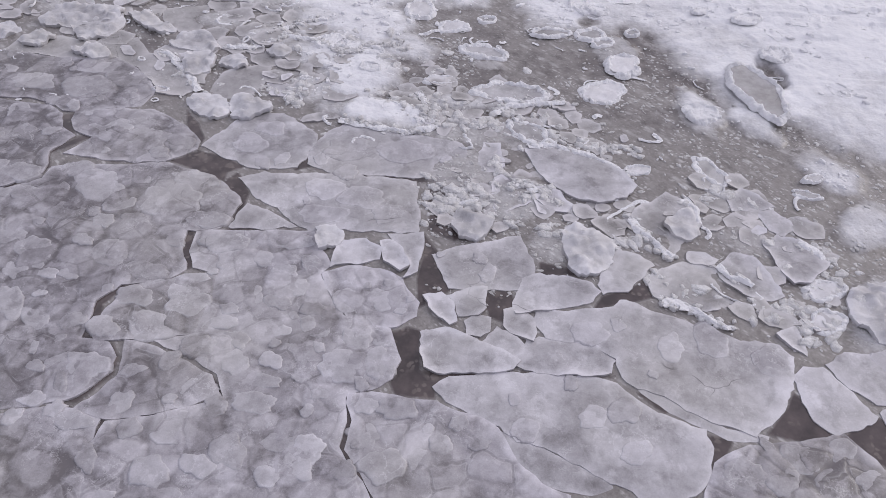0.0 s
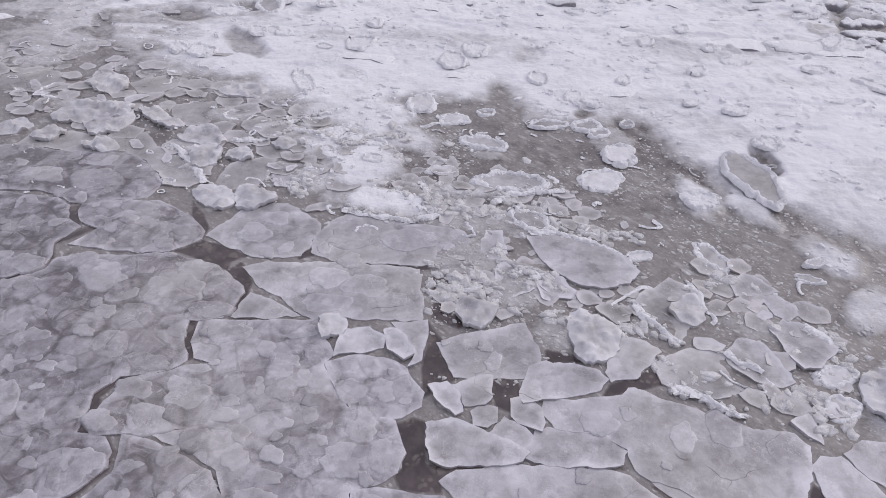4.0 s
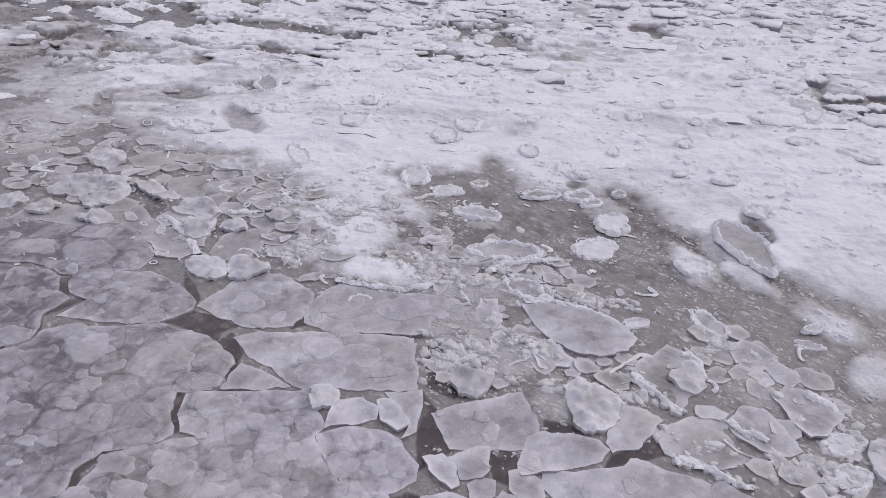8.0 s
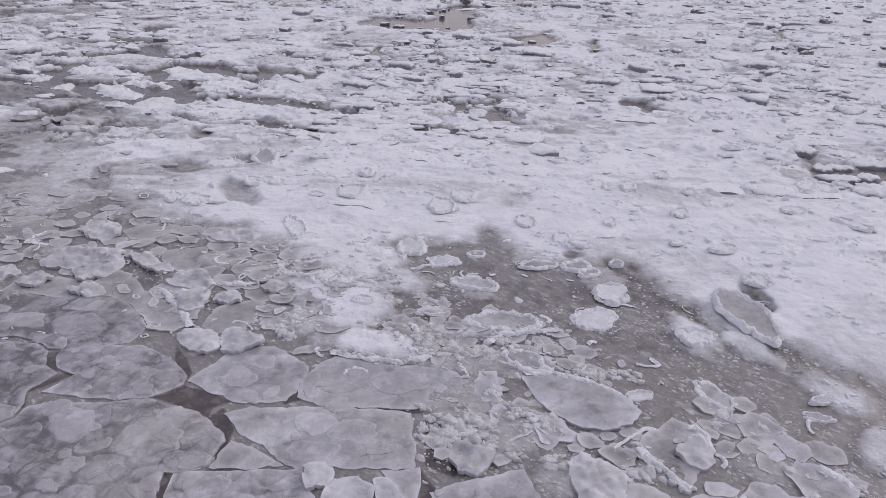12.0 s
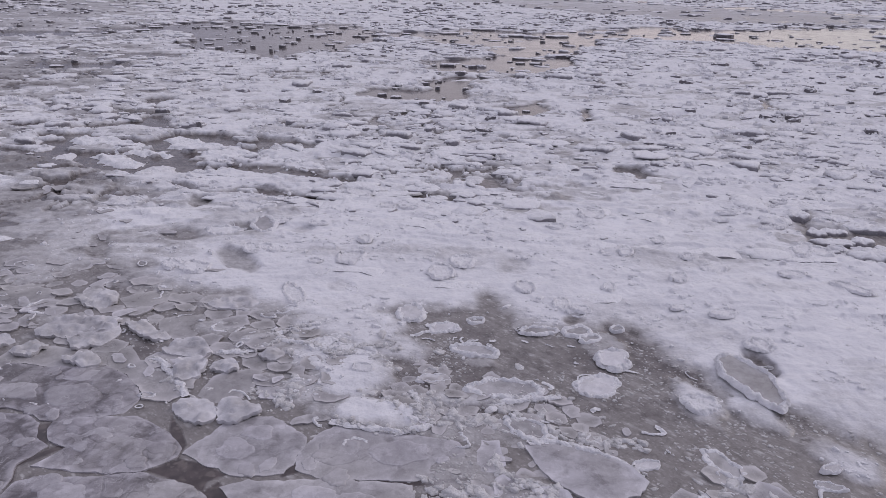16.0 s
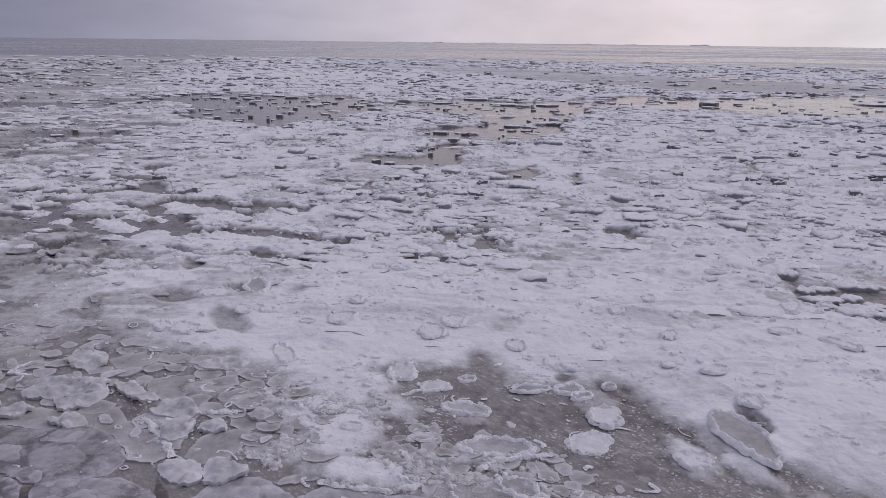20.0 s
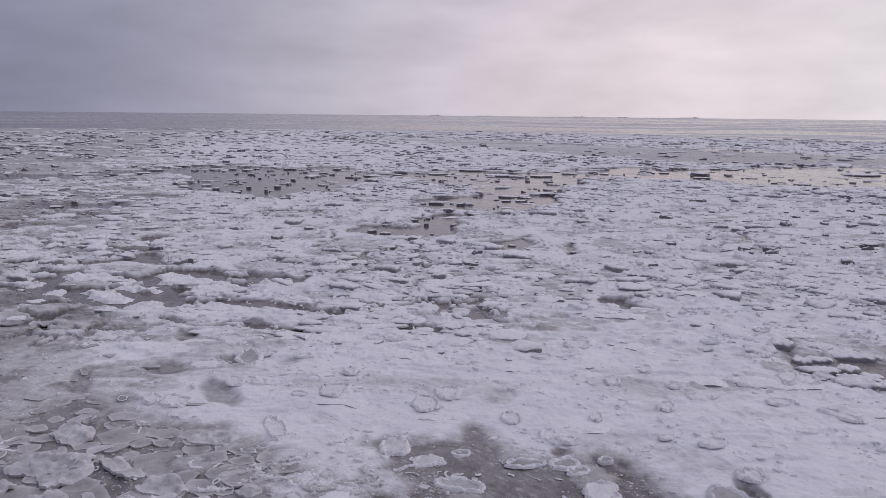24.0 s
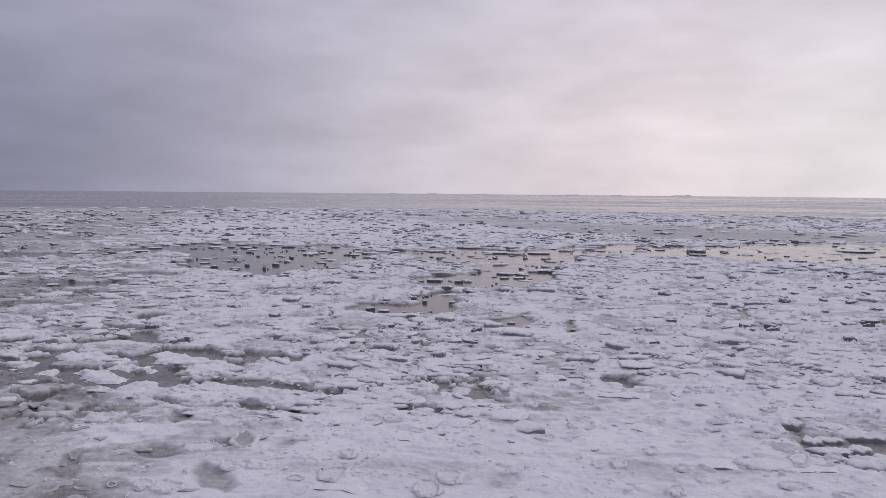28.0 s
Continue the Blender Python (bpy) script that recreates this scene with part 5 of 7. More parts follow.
def sheets_behind():
    """The same refrozen sheet going on below and behind the flight's place."""
    r = random.Random(63)
    for i in range(-4, 5):
        for j in range(4):
            cx, cy = i * 3.1 + r.uniform(-.3, .3), 1.2 - j * 3.2 + r.uniform(-.3, .3)
            n = r.randint(6, 9)
            pts = []
            for k in range(n):
                u = 2 * math.pi * (k + r.uniform(-.2, .2)) / n
                s = 1.62 / max(abs(math.cos(u)), abs(math.sin(u))) ** 0.8 * r.uniform(0.9, 1.04)
                pts.append((cx + s * math.cos(u), min(cy + s * math.sin(u), 2.95 - 0.05 * abs(i))))
            floe("sheet", pts, r.uniform(-0.004, 0.004), 0.2)


BELTS = [   # broken ice between the sheets and the snow: where, what, how many, how large
    ([(-9.5, 13.2), (-6.0, 11.6), (-3.4, 10.4), (-1.2, 10.3), (0.2, 9.2), (0.6, 8.0), (2.2, 7.6), (4.4, 6.8), (6.0, 6.4), (6.2, 8.2), (3.2, 9.8), (0.4, 11.2), (-1.6, 12.8), (-4.0, 13.6), (-7.6, 14.8)], ("wet", "floe", "ledge", "piece", "wet"), 60, 0.22),
    ([(-2.6, 10.0), (-1.6, 9.75), (0.2, 9.7), (1.6, 10.2), (1.8, 11.0), (0.4, 11.4), (-0.4, 12.4), (-2.8, 12.6), (-3.4, 11.4)], ("piece", "piece", "wet"), 16, 0.2),
    ([(0.1, 8.0), (1.0, 7.8), (2.4, 7.7), (3.0, 8.4), (2.2, 9.4), (0.6, 9.6), (0.0, 9.0)], ("piece", "piece", "wet"), 12, 0.16),
    ([(-14.5, 22.0), (-11.0, 21.2), (-8.2, 19.0), (-5.0, 16.4), (-4.4, 13.6), (-6.4, 13.4), (-9.4, 13.6), (-11.2, 16.8)], ("wet", "wet", "piece", "floe"), 50, 0.34),
]

CROWDS = [   # crowded cakes: where, how large, what share of the places is taken
    ([(-11.5, 15.6), (-9.6, 13.4), (-8.2, 12.5), (-6.0, 12.0), (-4.7, 11.3), (-3.6, 10.4), (-2.4, 9.95), (-1.7, 9.9), (-1.4, 11.0), (-2.2, 12.6), (-4.2, 13.9), (-6.5, 14.9), (-9, 15.9)], 0.52, 0.85),
    ([(0.0, 9.7), (0.7, 9.4), (1.4, 9.5), (2.6, 9.3), (2.5, 10.3), (1.0, 11.2), (-0.3, 11.7), (-0.7, 10.5)], 0.36, 0.75),
    ([(0.0, 8.4), (0.2, 7.4), (1.2, 7.5), (1.9, 7.6), (2.8, 7.3), (2.9, 8.2), (1.4, 8.8), (0.7, 8.6)], 0.30, 0.65),
    ([(2.8, 7.2), (3.9, 6.3), (4.8, 6.0), (5.4, 6.7), (5.5, 7.7), (4.5, 8.8), (3.6, 8.9), (3.0, 8.6)], 0.34, 0.55),
]


def snow_details():
    """Faint rings of buried pancakes and low drift edges all over the snow."""
    r = random.Random(91)
    done = 0
    while done < 30:
        x, y = r.uniform(-9, 13), r.uniform(10.5, 21)
        z, cover, slush = surface(np.array([x]), np.array([y]))
        if cover[0] < 0.5 or abs(x) > 0.72 * y:
            continue
        a = r.uniform(0.12, 0.34)
        rimmed_pancakes([(x, y, a, a * r.uniform(0.55, 0.85), r.uniform(-30, 30))], snowed=r.random() < 0.5)
        done += 1
    done = 0
    while done < 34:
        x, y = r.uniform(-9, 15), r.uniform(11.5, 25)
        z, cover, slush = surface(np.array([x]), np.array([y]))
        if cover[0] < 0.5 or abs(x) > 0.72 * y or surface(np.array([x - 0.7, x + 0.7]), np.array([y, y]))[1].min() < 0.55:
            continue
        w, k = r.uniform(0.3, 0.9), r.uniform(-0.25, 0.1)
        buried_slab([(x - w, y - k * w), (x - w * 0.3, y + r.uniform(-.06, .06)), (x + w * 0.4, y + r.uniform(-.06, .06)), (x + w, y + k * w)], r.uniform(0.35, 0.8), r.uniform(0.05, 0.11), float(z[0]))
        done += 1

# plates and floes of the broken thin ice
floe("sheet", [(-9.91, 11.22), (-7.85, 11.47), (-7.21, 11.39), (-6.67, 11.28), (-5.75, 11.36), (-5.31, 11.07), (-4.95, 10.71), (-4.80, 10.39), (-4.88, 10.07), (-5.16, 9.96), (-5.79, 9.80), (-6.08, 9.83), (-6.35, 10.04), (-6.75, 10.12), (-9.23, 10.07)])
floe("sheet", [(-9.13, 9.89), (-7.17, 10.03), (-6.35, 9.93), (-6.07, 9.71), (-5.92, 9.40), (-5.64, 9.20), (-5.87, 8.81), (-5.76, 8.45), (-5.77, 8.29), (-6.22, 8.00), (-7.86, 7.77)])
floe("sheet", [(-5.88, 9.75), (-5.28, 9.89), (-4.65, 9.93), (-4.31, 9.73), (-3.98, 9.50), (-3.69, 9.19), (-3.68, 9.01), (-3.91, 8.81), (-4.08, 8.69), (-4.49, 8.64), (-5.02, 8.70), (-5.63, 8.75), (-5.34, 9.18), (-5.68, 9.30), (-5.83, 9.55)])
floe("sheet", [(-7.80, 7.66), (-6.17, 7.90), (-5.69, 8.18), (-5.65, 8.42), (-5.38, 8.54), (-4.78, 8.52), (-4.07, 8.65), (-3.51, 8.47), (-3.12, 8.25), (-2.81, 7.97), (-2.75, 7.85), (-2.83, 7.56), (-2.93, 7.34), (-3.36, 7.29), (-3.32, 6.89), (-3.15, 6.59), (-3.32, 6.45), (-3.54, 6.35), (-3.90, 6.31), (-4.12, 6.00), (-4.08, 5.45), (-3.73, 5.40), (-3.60, 5.23), (-3.60, 5.00), (-3.85, 4.70), (-4.00, 4.62), (-5.80, 4.29)])
floe("sheet", [(-3.54, 5.43), (-3.25, 5.39), (-2.74, 5.18), (-2.44, 5.00), (-2.29, 4.80), (-2.52, 4.66), (-2.94, 4.51), (-3.41, 4.44), (-3.80, 4.53), (-3.66, 4.66), (-3.46, 4.94), (-3.48, 5.22)])
floe("sheet", [(-3.22, 7.29), (-2.42, 7.31), (-1.61, 7.34), (-1.45, 7.00), (-1.32, 6.76), (-1.45, 6.61), (-1.20, 6.16), (-1.02, 5.92), (-0.44, 5.75), (-0.38, 5.56), (-0.31, 5.33), (-0.38, 5.09), (-0.59, 4.93), (-0.84, 4.88), (-0.90, 4.81), (-0.83, 4.53), (-0.86, 4.20), (-0.58, 3.84), (-0.22, 3.24), (-3.19, 2.91), (-3.48, 4.08), (-3.37, 4.38), (-2.90, 4.47), (-2.48, 4.62), (-2.20, 4.77), (-2.34, 5.03), (-2.72, 5.26), (-3.22, 5.48), (-2.75, 5.57), (-2.70, 6.25), (-2.73, 6.52), (-3.06, 6.61), (-3.18, 6.90)])
floe("sheet", [(-3.72, 6.28), (-3.52, 6.31), (-3.30, 6.41), (-3.13, 6.50), (-2.75, 6.49), (-2.73, 6.25), (-2.77, 5.60), (-3.26, 5.50), (-3.90, 5.43), (-3.95, 5.51), (-3.94, 5.89)])
floe("sheet", [(-5.70, 4.13), (-3.98, 4.57), (-3.48, 4.42), (-3.45, 4.08), (-3.29, 2.90), (-4.66, 2.37)])
floe("sheet", [(-0.82, 4.85), (-0.56, 4.88), (-0.11, 4.81), (0.14, 4.80), (0.33, 4.71), (0.65, 4.62), (0.83, 4.50), (0.93, 4.29), (1.10, 4.04), (1.29, 3.88), (1.56, 3.81), (1.62, 3.32), (-0.12, 3.25), (-0.39, 3.66), (-0.56, 3.94), (-0.79, 4.21), (-0.75, 4.54), (-0.82, 4.74)])
floe("sheet", [(-1.40, 6.64), (-1.12, 6.73), (-0.67, 6.74), (-0.35, 6.57), (-0.28, 6.39), (-0.14, 6.21), (-0.13, 5.99), (-0.38, 5.81), (-0.65, 5.75), (-1.00, 5.95), (-1.17, 6.18), (-1.30, 6.40)])
floe("sheet", [(2.96, 3.87), (3.14, 4.20), (3.28, 4.30), (3.56, 4.44), (4.13, 4.50), (4.53, 4.60), (4.65, 4.61), (4.82, 4.41), (4.92, 4.22), (5.27, 4.05), (5.13, 3.26), (2.71, 3.16)])
floe("plate", [(-2.86, 8.41), (-2.69, 8.15), (-2.43, 7.91), (-2.06, 7.61), (-1.91, 7.45), (-1.70, 7.39), (-0.97, 7.40), (-0.22, 7.43), (-0.22, 7.83), (-0.27, 8.12), (-0.28, 8.45), (-0.60, 8.49), (-1.10, 8.53), (-1.77, 8.55), (-2.52, 8.51)])
floe("plate", [(-1.90, 8.70), (-1.97, 8.96), (-1.91, 9.21), (-1.75, 9.54), (-1.51, 9.71), (-1.15, 9.78), (-0.78, 9.72), (-0.41, 9.54), (0.12, 9.49), (0.35, 9.39), (0.50, 9.10), (0.60, 8.74), (0.57, 8.58), (-0.10, 8.55), (-0.77, 8.56), (-1.44, 8.58)])
floe("plate", [(-3.63, 9.06), (-3.46, 9.39), (-3.23, 9.76), (-2.83, 9.98), (-2.56, 10.00), (-2.24, 9.77), (-1.93, 9.45), (-1.92, 9.27), (-2.04, 8.89), (-2.13, 8.69), (-2.55, 8.64), (-2.89, 8.67), (-3.24, 8.88)])
floe("plate", [(-2.79, 7.40), (-2.70, 7.68), (-2.62, 7.83), (-2.36, 7.73), (-2.08, 7.55), (-1.90, 7.42), (-2.28, 7.36)])
floe("plate", [(0.13, 5.01), (0.26, 5.12), (0.65, 5.18), (1.10, 5.23), (1.62, 5.22), (2.01, 5.19), (2.19, 5.11), (2.53, 4.84), (2.91, 4.68), (3.11, 4.59), (3.14, 4.39), (3.03, 4.13), (2.96, 3.95), (2.65, 3.80), (2.35, 3.77), (2.04, 3.96), (1.71, 4.13), (1.42, 4.28), (1.25, 4.37), (1.04, 4.42), (0.77, 4.58), (0.52, 4.72), (0.27, 4.83)])
floe("plate", [(1.34, 6.13), (1.70, 6.14), (2.06, 6.20), (2.32, 6.26), (2.44, 6.36), (2.57, 6.32), (2.97, 6.16), (3.42, 5.97), (3.73, 5.84), (4.25, 5.76), (4.38, 5.61), (4.31, 5.33), (4.20, 5.14), (4.11, 4.95), (3.80, 4.66), (3.68, 4.56), (3.37, 4.66), (3.08, 4.76), (2.75, 5.01), (2.34, 5.21), (2.26, 5.34), (2.25, 5.50), (2.00, 5.71), (1.46, 5.74), (1.34, 5.86)])
floe("plate", [(0.03, 7.04), (0.27, 7.16), (0.65, 7.28), (1.23, 7.42), (1.27, 7.32), (1.39, 6.87), (1.36, 6.57), (1.05, 6.48), (0.58, 6.44), (0.25, 6.47), (0.17, 6.75)])
floe("plate", [(4.32, 5.33), (4.49, 5.45), (4.68, 5.50), (4.79, 5.35), (4.92, 5.17), (5.09, 4.86), (4.87, 4.71), (4.60, 4.63), (4.40, 4.79), (4.33, 5.03)])
floe("plate", [(4.72, 5.54), (5.05, 5.71), (5.44, 5.66), (6.09, 5.61), (5.81, 5.00), (5.18, 5.00), (4.93, 5.21)])
floe("plate", [(5.13, 4.89), (5.86, 5.11), (5.56, 4.44), (5.18, 4.77)])
floe("ledge", [(0.84, 4.50), (1.04, 4.39), (1.31, 4.30), (1.65, 4.13), (1.98, 3.99), (2.00, 3.91), (1.79, 3.83), (1.51, 3.87), (1.28, 3.93), (1.09, 4.10), (0.94, 4.26)])
floe("ledge", [(2.34, 5.19), (2.75, 4.99), (3.06, 4.81), (3.36, 4.62), (3.80, 4.54), (3.75, 4.49), (3.34, 4.52), (3.07, 4.67), (2.78, 4.81), (2.50, 5.04)])
floe("floe", [(1.22, 5.70), (1.60, 5.72), (1.87, 5.72), (2.06, 5.63), (2.25, 5.46), (2.20, 5.26), (1.95, 5.21), (1.62, 5.23), (1.17, 5.25), (0.98, 5.35), (1.08, 5.44), (1.18, 5.52)])
floe("floe", [(-0.09, 5.78), (0.24, 5.82), (0.51, 5.73), (0.78, 5.58), (1.11, 5.36), (1.01, 5.28), (0.65, 5.21), (0.26, 5.19), (-0.00, 5.22), (-0.06, 5.42)])
floe("floe", [(0.70, 5.66), (0.86, 5.87), (1.02, 5.76), (1.19, 5.60), (1.18, 5.48), (1.04, 5.39), (0.85, 5.49)])
floe("floe", [(-0.06, 6.29), (0.15, 6.34), (0.30, 6.24), (0.34, 5.93), (0.27, 5.89), (0.09, 6.05)])
floe("floe", [(0.22, 6.32), (0.43, 6.41), (0.76, 6.47), (0.72, 6.17), (0.61, 6.08), (0.37, 6.02), (0.34, 6.24)])
floe("floe", [(0.46, 5.94), (0.61, 6.02), (0.77, 6.00), (0.75, 5.84), (0.65, 5.74), (0.50, 5.77)])
floe("floe", [(0.92, 5.92), (0.97, 6.14), (1.14, 6.12), (1.30, 6.03), (1.32, 5.81), (1.26, 5.71), (1.09, 5.76)])
floe("floe", [(1.13, 6.73), (1.46, 6.75), (1.82, 6.70), (2.11, 6.62), (2.18, 6.48), (2.08, 6.34), (1.71, 6.23), (1.35, 6.15), (1.10, 6.10), (1.09, 6.28), (1.16, 6.56)])
floe("floe", [(2.20, 6.62), (2.30, 7.02), (2.48, 7.21), (2.77, 7.15), (2.97, 6.99), (2.79, 6.80), (2.54, 6.56), (2.24, 6.48)])
floe("floe", [(2.82, 6.75), (3.00, 6.91), (3.32, 7.03), (3.77, 7.02), (3.75, 6.80), (3.88, 6.43), (3.49, 6.28), (3.15, 6.35), (2.88, 6.47)])
floe("floe", [(3.44, 7.05), (3.50, 7.29), (3.70, 7.24), (3.84, 7.11), (3.77, 7.04)])
floe("floe", [(3.80, 7.00), (4.08, 7.24), (4.34, 7.19), (4.44, 6.89), (4.57, 6.56), (4.40, 6.51), (4.05, 6.54), (3.85, 6.76)])
floe("floe", [(4.56, 7.46), (4.77, 7.63), (5.02, 7.54), (5.24, 7.29), (5.34, 7.14), (5.14, 6.98), (4.94, 6.82), (4.74, 6.78), (4.65, 6.95)])
floe("floe", [(4.64, 8.15), (4.88, 8.15), (5.02, 7.92), (5.07, 7.76), (4.89, 7.64), (4.72, 7.74)])
floe("floe", [(4.25, 8.40), (4.50, 8.54), (4.72, 8.43), (4.88, 8.20), (4.55, 8.13), (4.27, 8.13)])
floe("floe", [(0.64, 8.74), (0.61, 9.13), (0.75, 9.39), (0.97, 9.43), (1.00, 8.89), (0.87, 8.75)])
floe("floe", [(0.86, 8.19), (0.85, 8.50), (1.08, 8.70), (1.36, 8.47), (1.47, 8.17), (1.30, 8.04), (1.05, 7.91), (0.89, 7.79)])
floe("floe", [(1.40, 8.43), (1.81, 8.37), (2.02, 8.09), (1.86, 7.94), (1.62, 7.97), (1.47, 8.17)])
floe("floe", [(4.30, 5.93), (4.53, 6.10), (4.59, 5.86), (4.56, 5.66), (4.45, 5.73)])
floe("floe", [(-1.29, 7.17), (-0.92, 7.24), (-0.69, 7.05), (-0.67, 6.87), (-1.05, 6.81), (-1.30, 6.75)])
floe("floe", [(-0.58, 7.37), (-0.14, 7.41), (-0.12, 7.08), (-0.19, 6.68), (-0.33, 6.59), (-0.25, 6.77), (-0.39, 7.07)])
floe("floe", [(-0.68, 7.26), (-0.57, 7.28), (-0.39, 7.07), (-0.26, 6.77), (-0.41, 6.71), (-0.61, 6.85)])
floe("floe", [(2.77, 7.85), (3.01, 8.15), (3.39, 8.41), (3.61, 8.30), (3.70, 8.13), (3.71, 7.79), (3.49, 7.50), (3.22, 7.12), (2.97, 7.42), (2.82, 7.68)])
floe("floe", [(1.38, 9.29), (1.63, 9.41), (2.07, 9.40), (2.48, 9.12), (2.78, 8.81), (2.95, 8.51), (2.79, 8.28), (2.36, 8.16), (2.12, 8.19), (1.82, 8.44), (1.51, 8.79)])
floe("wet", [(-3.89, 10.54), (-3.79, 11.06), (-3.22, 11.37), (-3.00, 11.29), (-3.04, 10.77), (-3.20, 10.43), (-3.56, 10.35)])
floe("wet", [(-5.51, 13.14), (-4.64, 13.36), (-4.53, 12.72), (-4.60, 12.41), (-4.95, 12.34), (-5.34, 12.76)])
floe("wet", [(-8.75, 11.27), (-7.83, 11.42), (-7.72, 11.96), (-6.96, 11.98), (-6.18, 11.85), (-5.65, 12.08), (-5.27, 11.61), (-4.83, 11.43), (-4.13, 10.52), (-4.31, 10.35), (-4.72, 10.40), (-4.90, 10.72), (-5.28, 11.12), (-5.77, 11.41), (-6.69, 11.34), (-7.25, 11.46)])
floe("frosted", [(1.83, 7.60), (1.99, 7.65), (2.25, 7.56), (2.44, 7.33), (2.34, 7.02), (2.21, 6.83), (1.91, 6.80), (1.83, 6.94), (1.83, 7.19)])
floe("frosted", [(3.26, 7.71), (3.51, 8.00), (3.69, 8.07), (3.72, 7.85), (3.62, 7.56), (3.46, 7.52), (3.35, 7.60)])
floe("frosted", [(0.26, 7.64), (0.45, 7.93), (0.65, 7.80), (0.79, 7.56), (0.61, 7.35), (0.38, 7.34)])
floe("frosted", [(-4.16, 10.15), (-4.04, 10.37), (-3.59, 10.29), (-3.45, 10.09), (-3.44, 9.86), (-3.65, 9.77), (-3.91, 9.91)])
floe("frosted", [(-3.44, 10.17), (-3.28, 10.34), (-2.88, 10.21), (-2.75, 9.99), (-3.06, 9.81), (-3.33, 9.79)])
floe("frosted", [(-1.60, 7.38), (-1.36, 7.41), (-1.27, 7.31), (-1.30, 7.09), (-1.47, 7.05)])
floe("frosted", [(-7.56, 12.41), (-7.53, 12.84), (-6.98, 13.10), (-6.24, 13.01), (-6.18, 12.69), (-6.64, 12.49), (-6.89, 12.33), (-7.22, 12.36)])
floe("frosted", [(-6.89, 12.33), (-6.17, 12.82), (-6.00, 12.50), (-6.10, 12.19), (-6.31, 12.03), (-6.55, 11.86)])
floe("frosted", [(-7.64, 11.77), (-7.44, 12.14), (-7.11, 11.97), (-7.18, 11.65), (-7.42, 11.64)])
floe("frosted", [(-6.61, 11.51), (-6.36, 11.77), (-5.92, 11.53), (-5.92, 11.40), (-6.30, 11.35)])
floe("frosted", [(-6.09, 12.91), (-5.74, 12.99), (-5.28, 12.56), (-5.00, 12.33), (-5.29, 12.25), (-5.69, 12.52)])
floe("frosted", [(-4.97, 11.88), (-4.71, 12.24), (-4.47, 12.32), (-4.04, 11.86), (-4.19, 11.66), (-4.51, 11.73)])
floe("frosted", [(-4.46, 11.01), (-4.51, 11.54), (-4.22, 11.69), (-4.04, 11.39), (-4.07, 11.04), (-4.29, 10.93)])
floe("frosted", [(-3.85, 11.50), (-3.56, 11.58), (-3.44, 11.26), (-3.61, 11.16), (-3.94, 11.28)])
floe("frosted", [(-3.15, 11.78), (-2.99, 11.98), (-2.76, 11.86), (-2.82, 11.63), (-3.06, 11.60)])
floe("frosted", [(5.44, 6.69), (5.96, 6.83), (6.72, 6.68), (6.34, 5.87), (5.52, 5.87), (5.35, 6.16)])
floe("wet", [(-9.54, 14.34), (-8.82, 14.61), (-8.08, 14.23), (-8.00, 13.82), (-8.37, 13.49), (-9.68, 13.34), (-10.18, 14.19)])
floe("wet", [(-6.66, 14.03), (-5.90, 14.44), (-5.54, 14.10), (-5.85, 13.60), (-6.34, 13.65)])
floe("frosted", [(-7.54, 13.98), (-7.34, 14.36), (-6.75, 14.11), (-6.67, 13.77), (-6.82, 13.55), (-7.22, 13.66)])
floe("frosted", [(-8.31, 12.12), (-8.12, 12.35), (-7.81, 12.19), (-7.99, 11.92), (-8.38, 11.86)])
floe("frosted", [(-4.72, 13.74), (-4.32, 14.03), (-3.67, 13.80), (-3.84, 13.54), (-4.43, 13.55)])

# pancakes of older ice frozen into the sheets: place, half axes, turn
frozen_pancakes([(-6.40, 9.22, 0.23, 0.15, 134), (-6.07, 8.31, 0.31, 0.17, 173), (-5.25, 8.42, 0.26, 0.17, 167), (-4.84, 8.10, 0.37, 0.27, 148), (-5.32, 8.03, 0.11, 0.07, 130), (-5.78, 7.84, 0.24, 0.16, 160), (-5.56, 7.62, 0.16, 0.09, 173), (-5.11, 7.56, 0.29, 0.19, 168), (-4.71, 7.56, 0.13, 0.09, 128), (-3.60, 8.34, 0.29, 0.15, 179)])
frozen_pancakes([(-3.74, 7.85, 0.46, 0.34, 164), (-3.12, 7.49, 0.30, 0.17, 178), (-4.12, 7.43, 0.20, 0.13, 171), (-5.64, 7.02, 0.28, 0.16, 171), (-5.23, 6.83, 0.27, 0.19, 156), (-4.66, 7.02, 0.15, 0.10, 163), (-3.76, 6.92, 0.17, 0.12, 167), (-5.30, 6.44, 0.20, 0.14, 154), (-4.86, 6.41, 0.15, 0.09, 169), (-4.60, 6.41, 0.14, 0.09, 165)])
frozen_pancakes([(-4.24, 6.79, 0.28, 0.21, 156), (-3.67, 6.53, 0.33, 0.17, 177), (-3.45, 7.09, 0.16, 0.12, 141), (-2.75, 7.08, 0.31, 0.19, 177), (-2.60, 6.77, 0.23, 0.18, 166), (-2.20, 6.81, 0.16, 0.14, 150), (-2.99, 6.45, 0.20, 0.08, -179), (-3.00, 6.10, 0.31, 0.24, 159), (-3.31, 5.65, 0.30, 0.21, 165), (-4.73, 5.70, 0.22, 0.15, 136)])
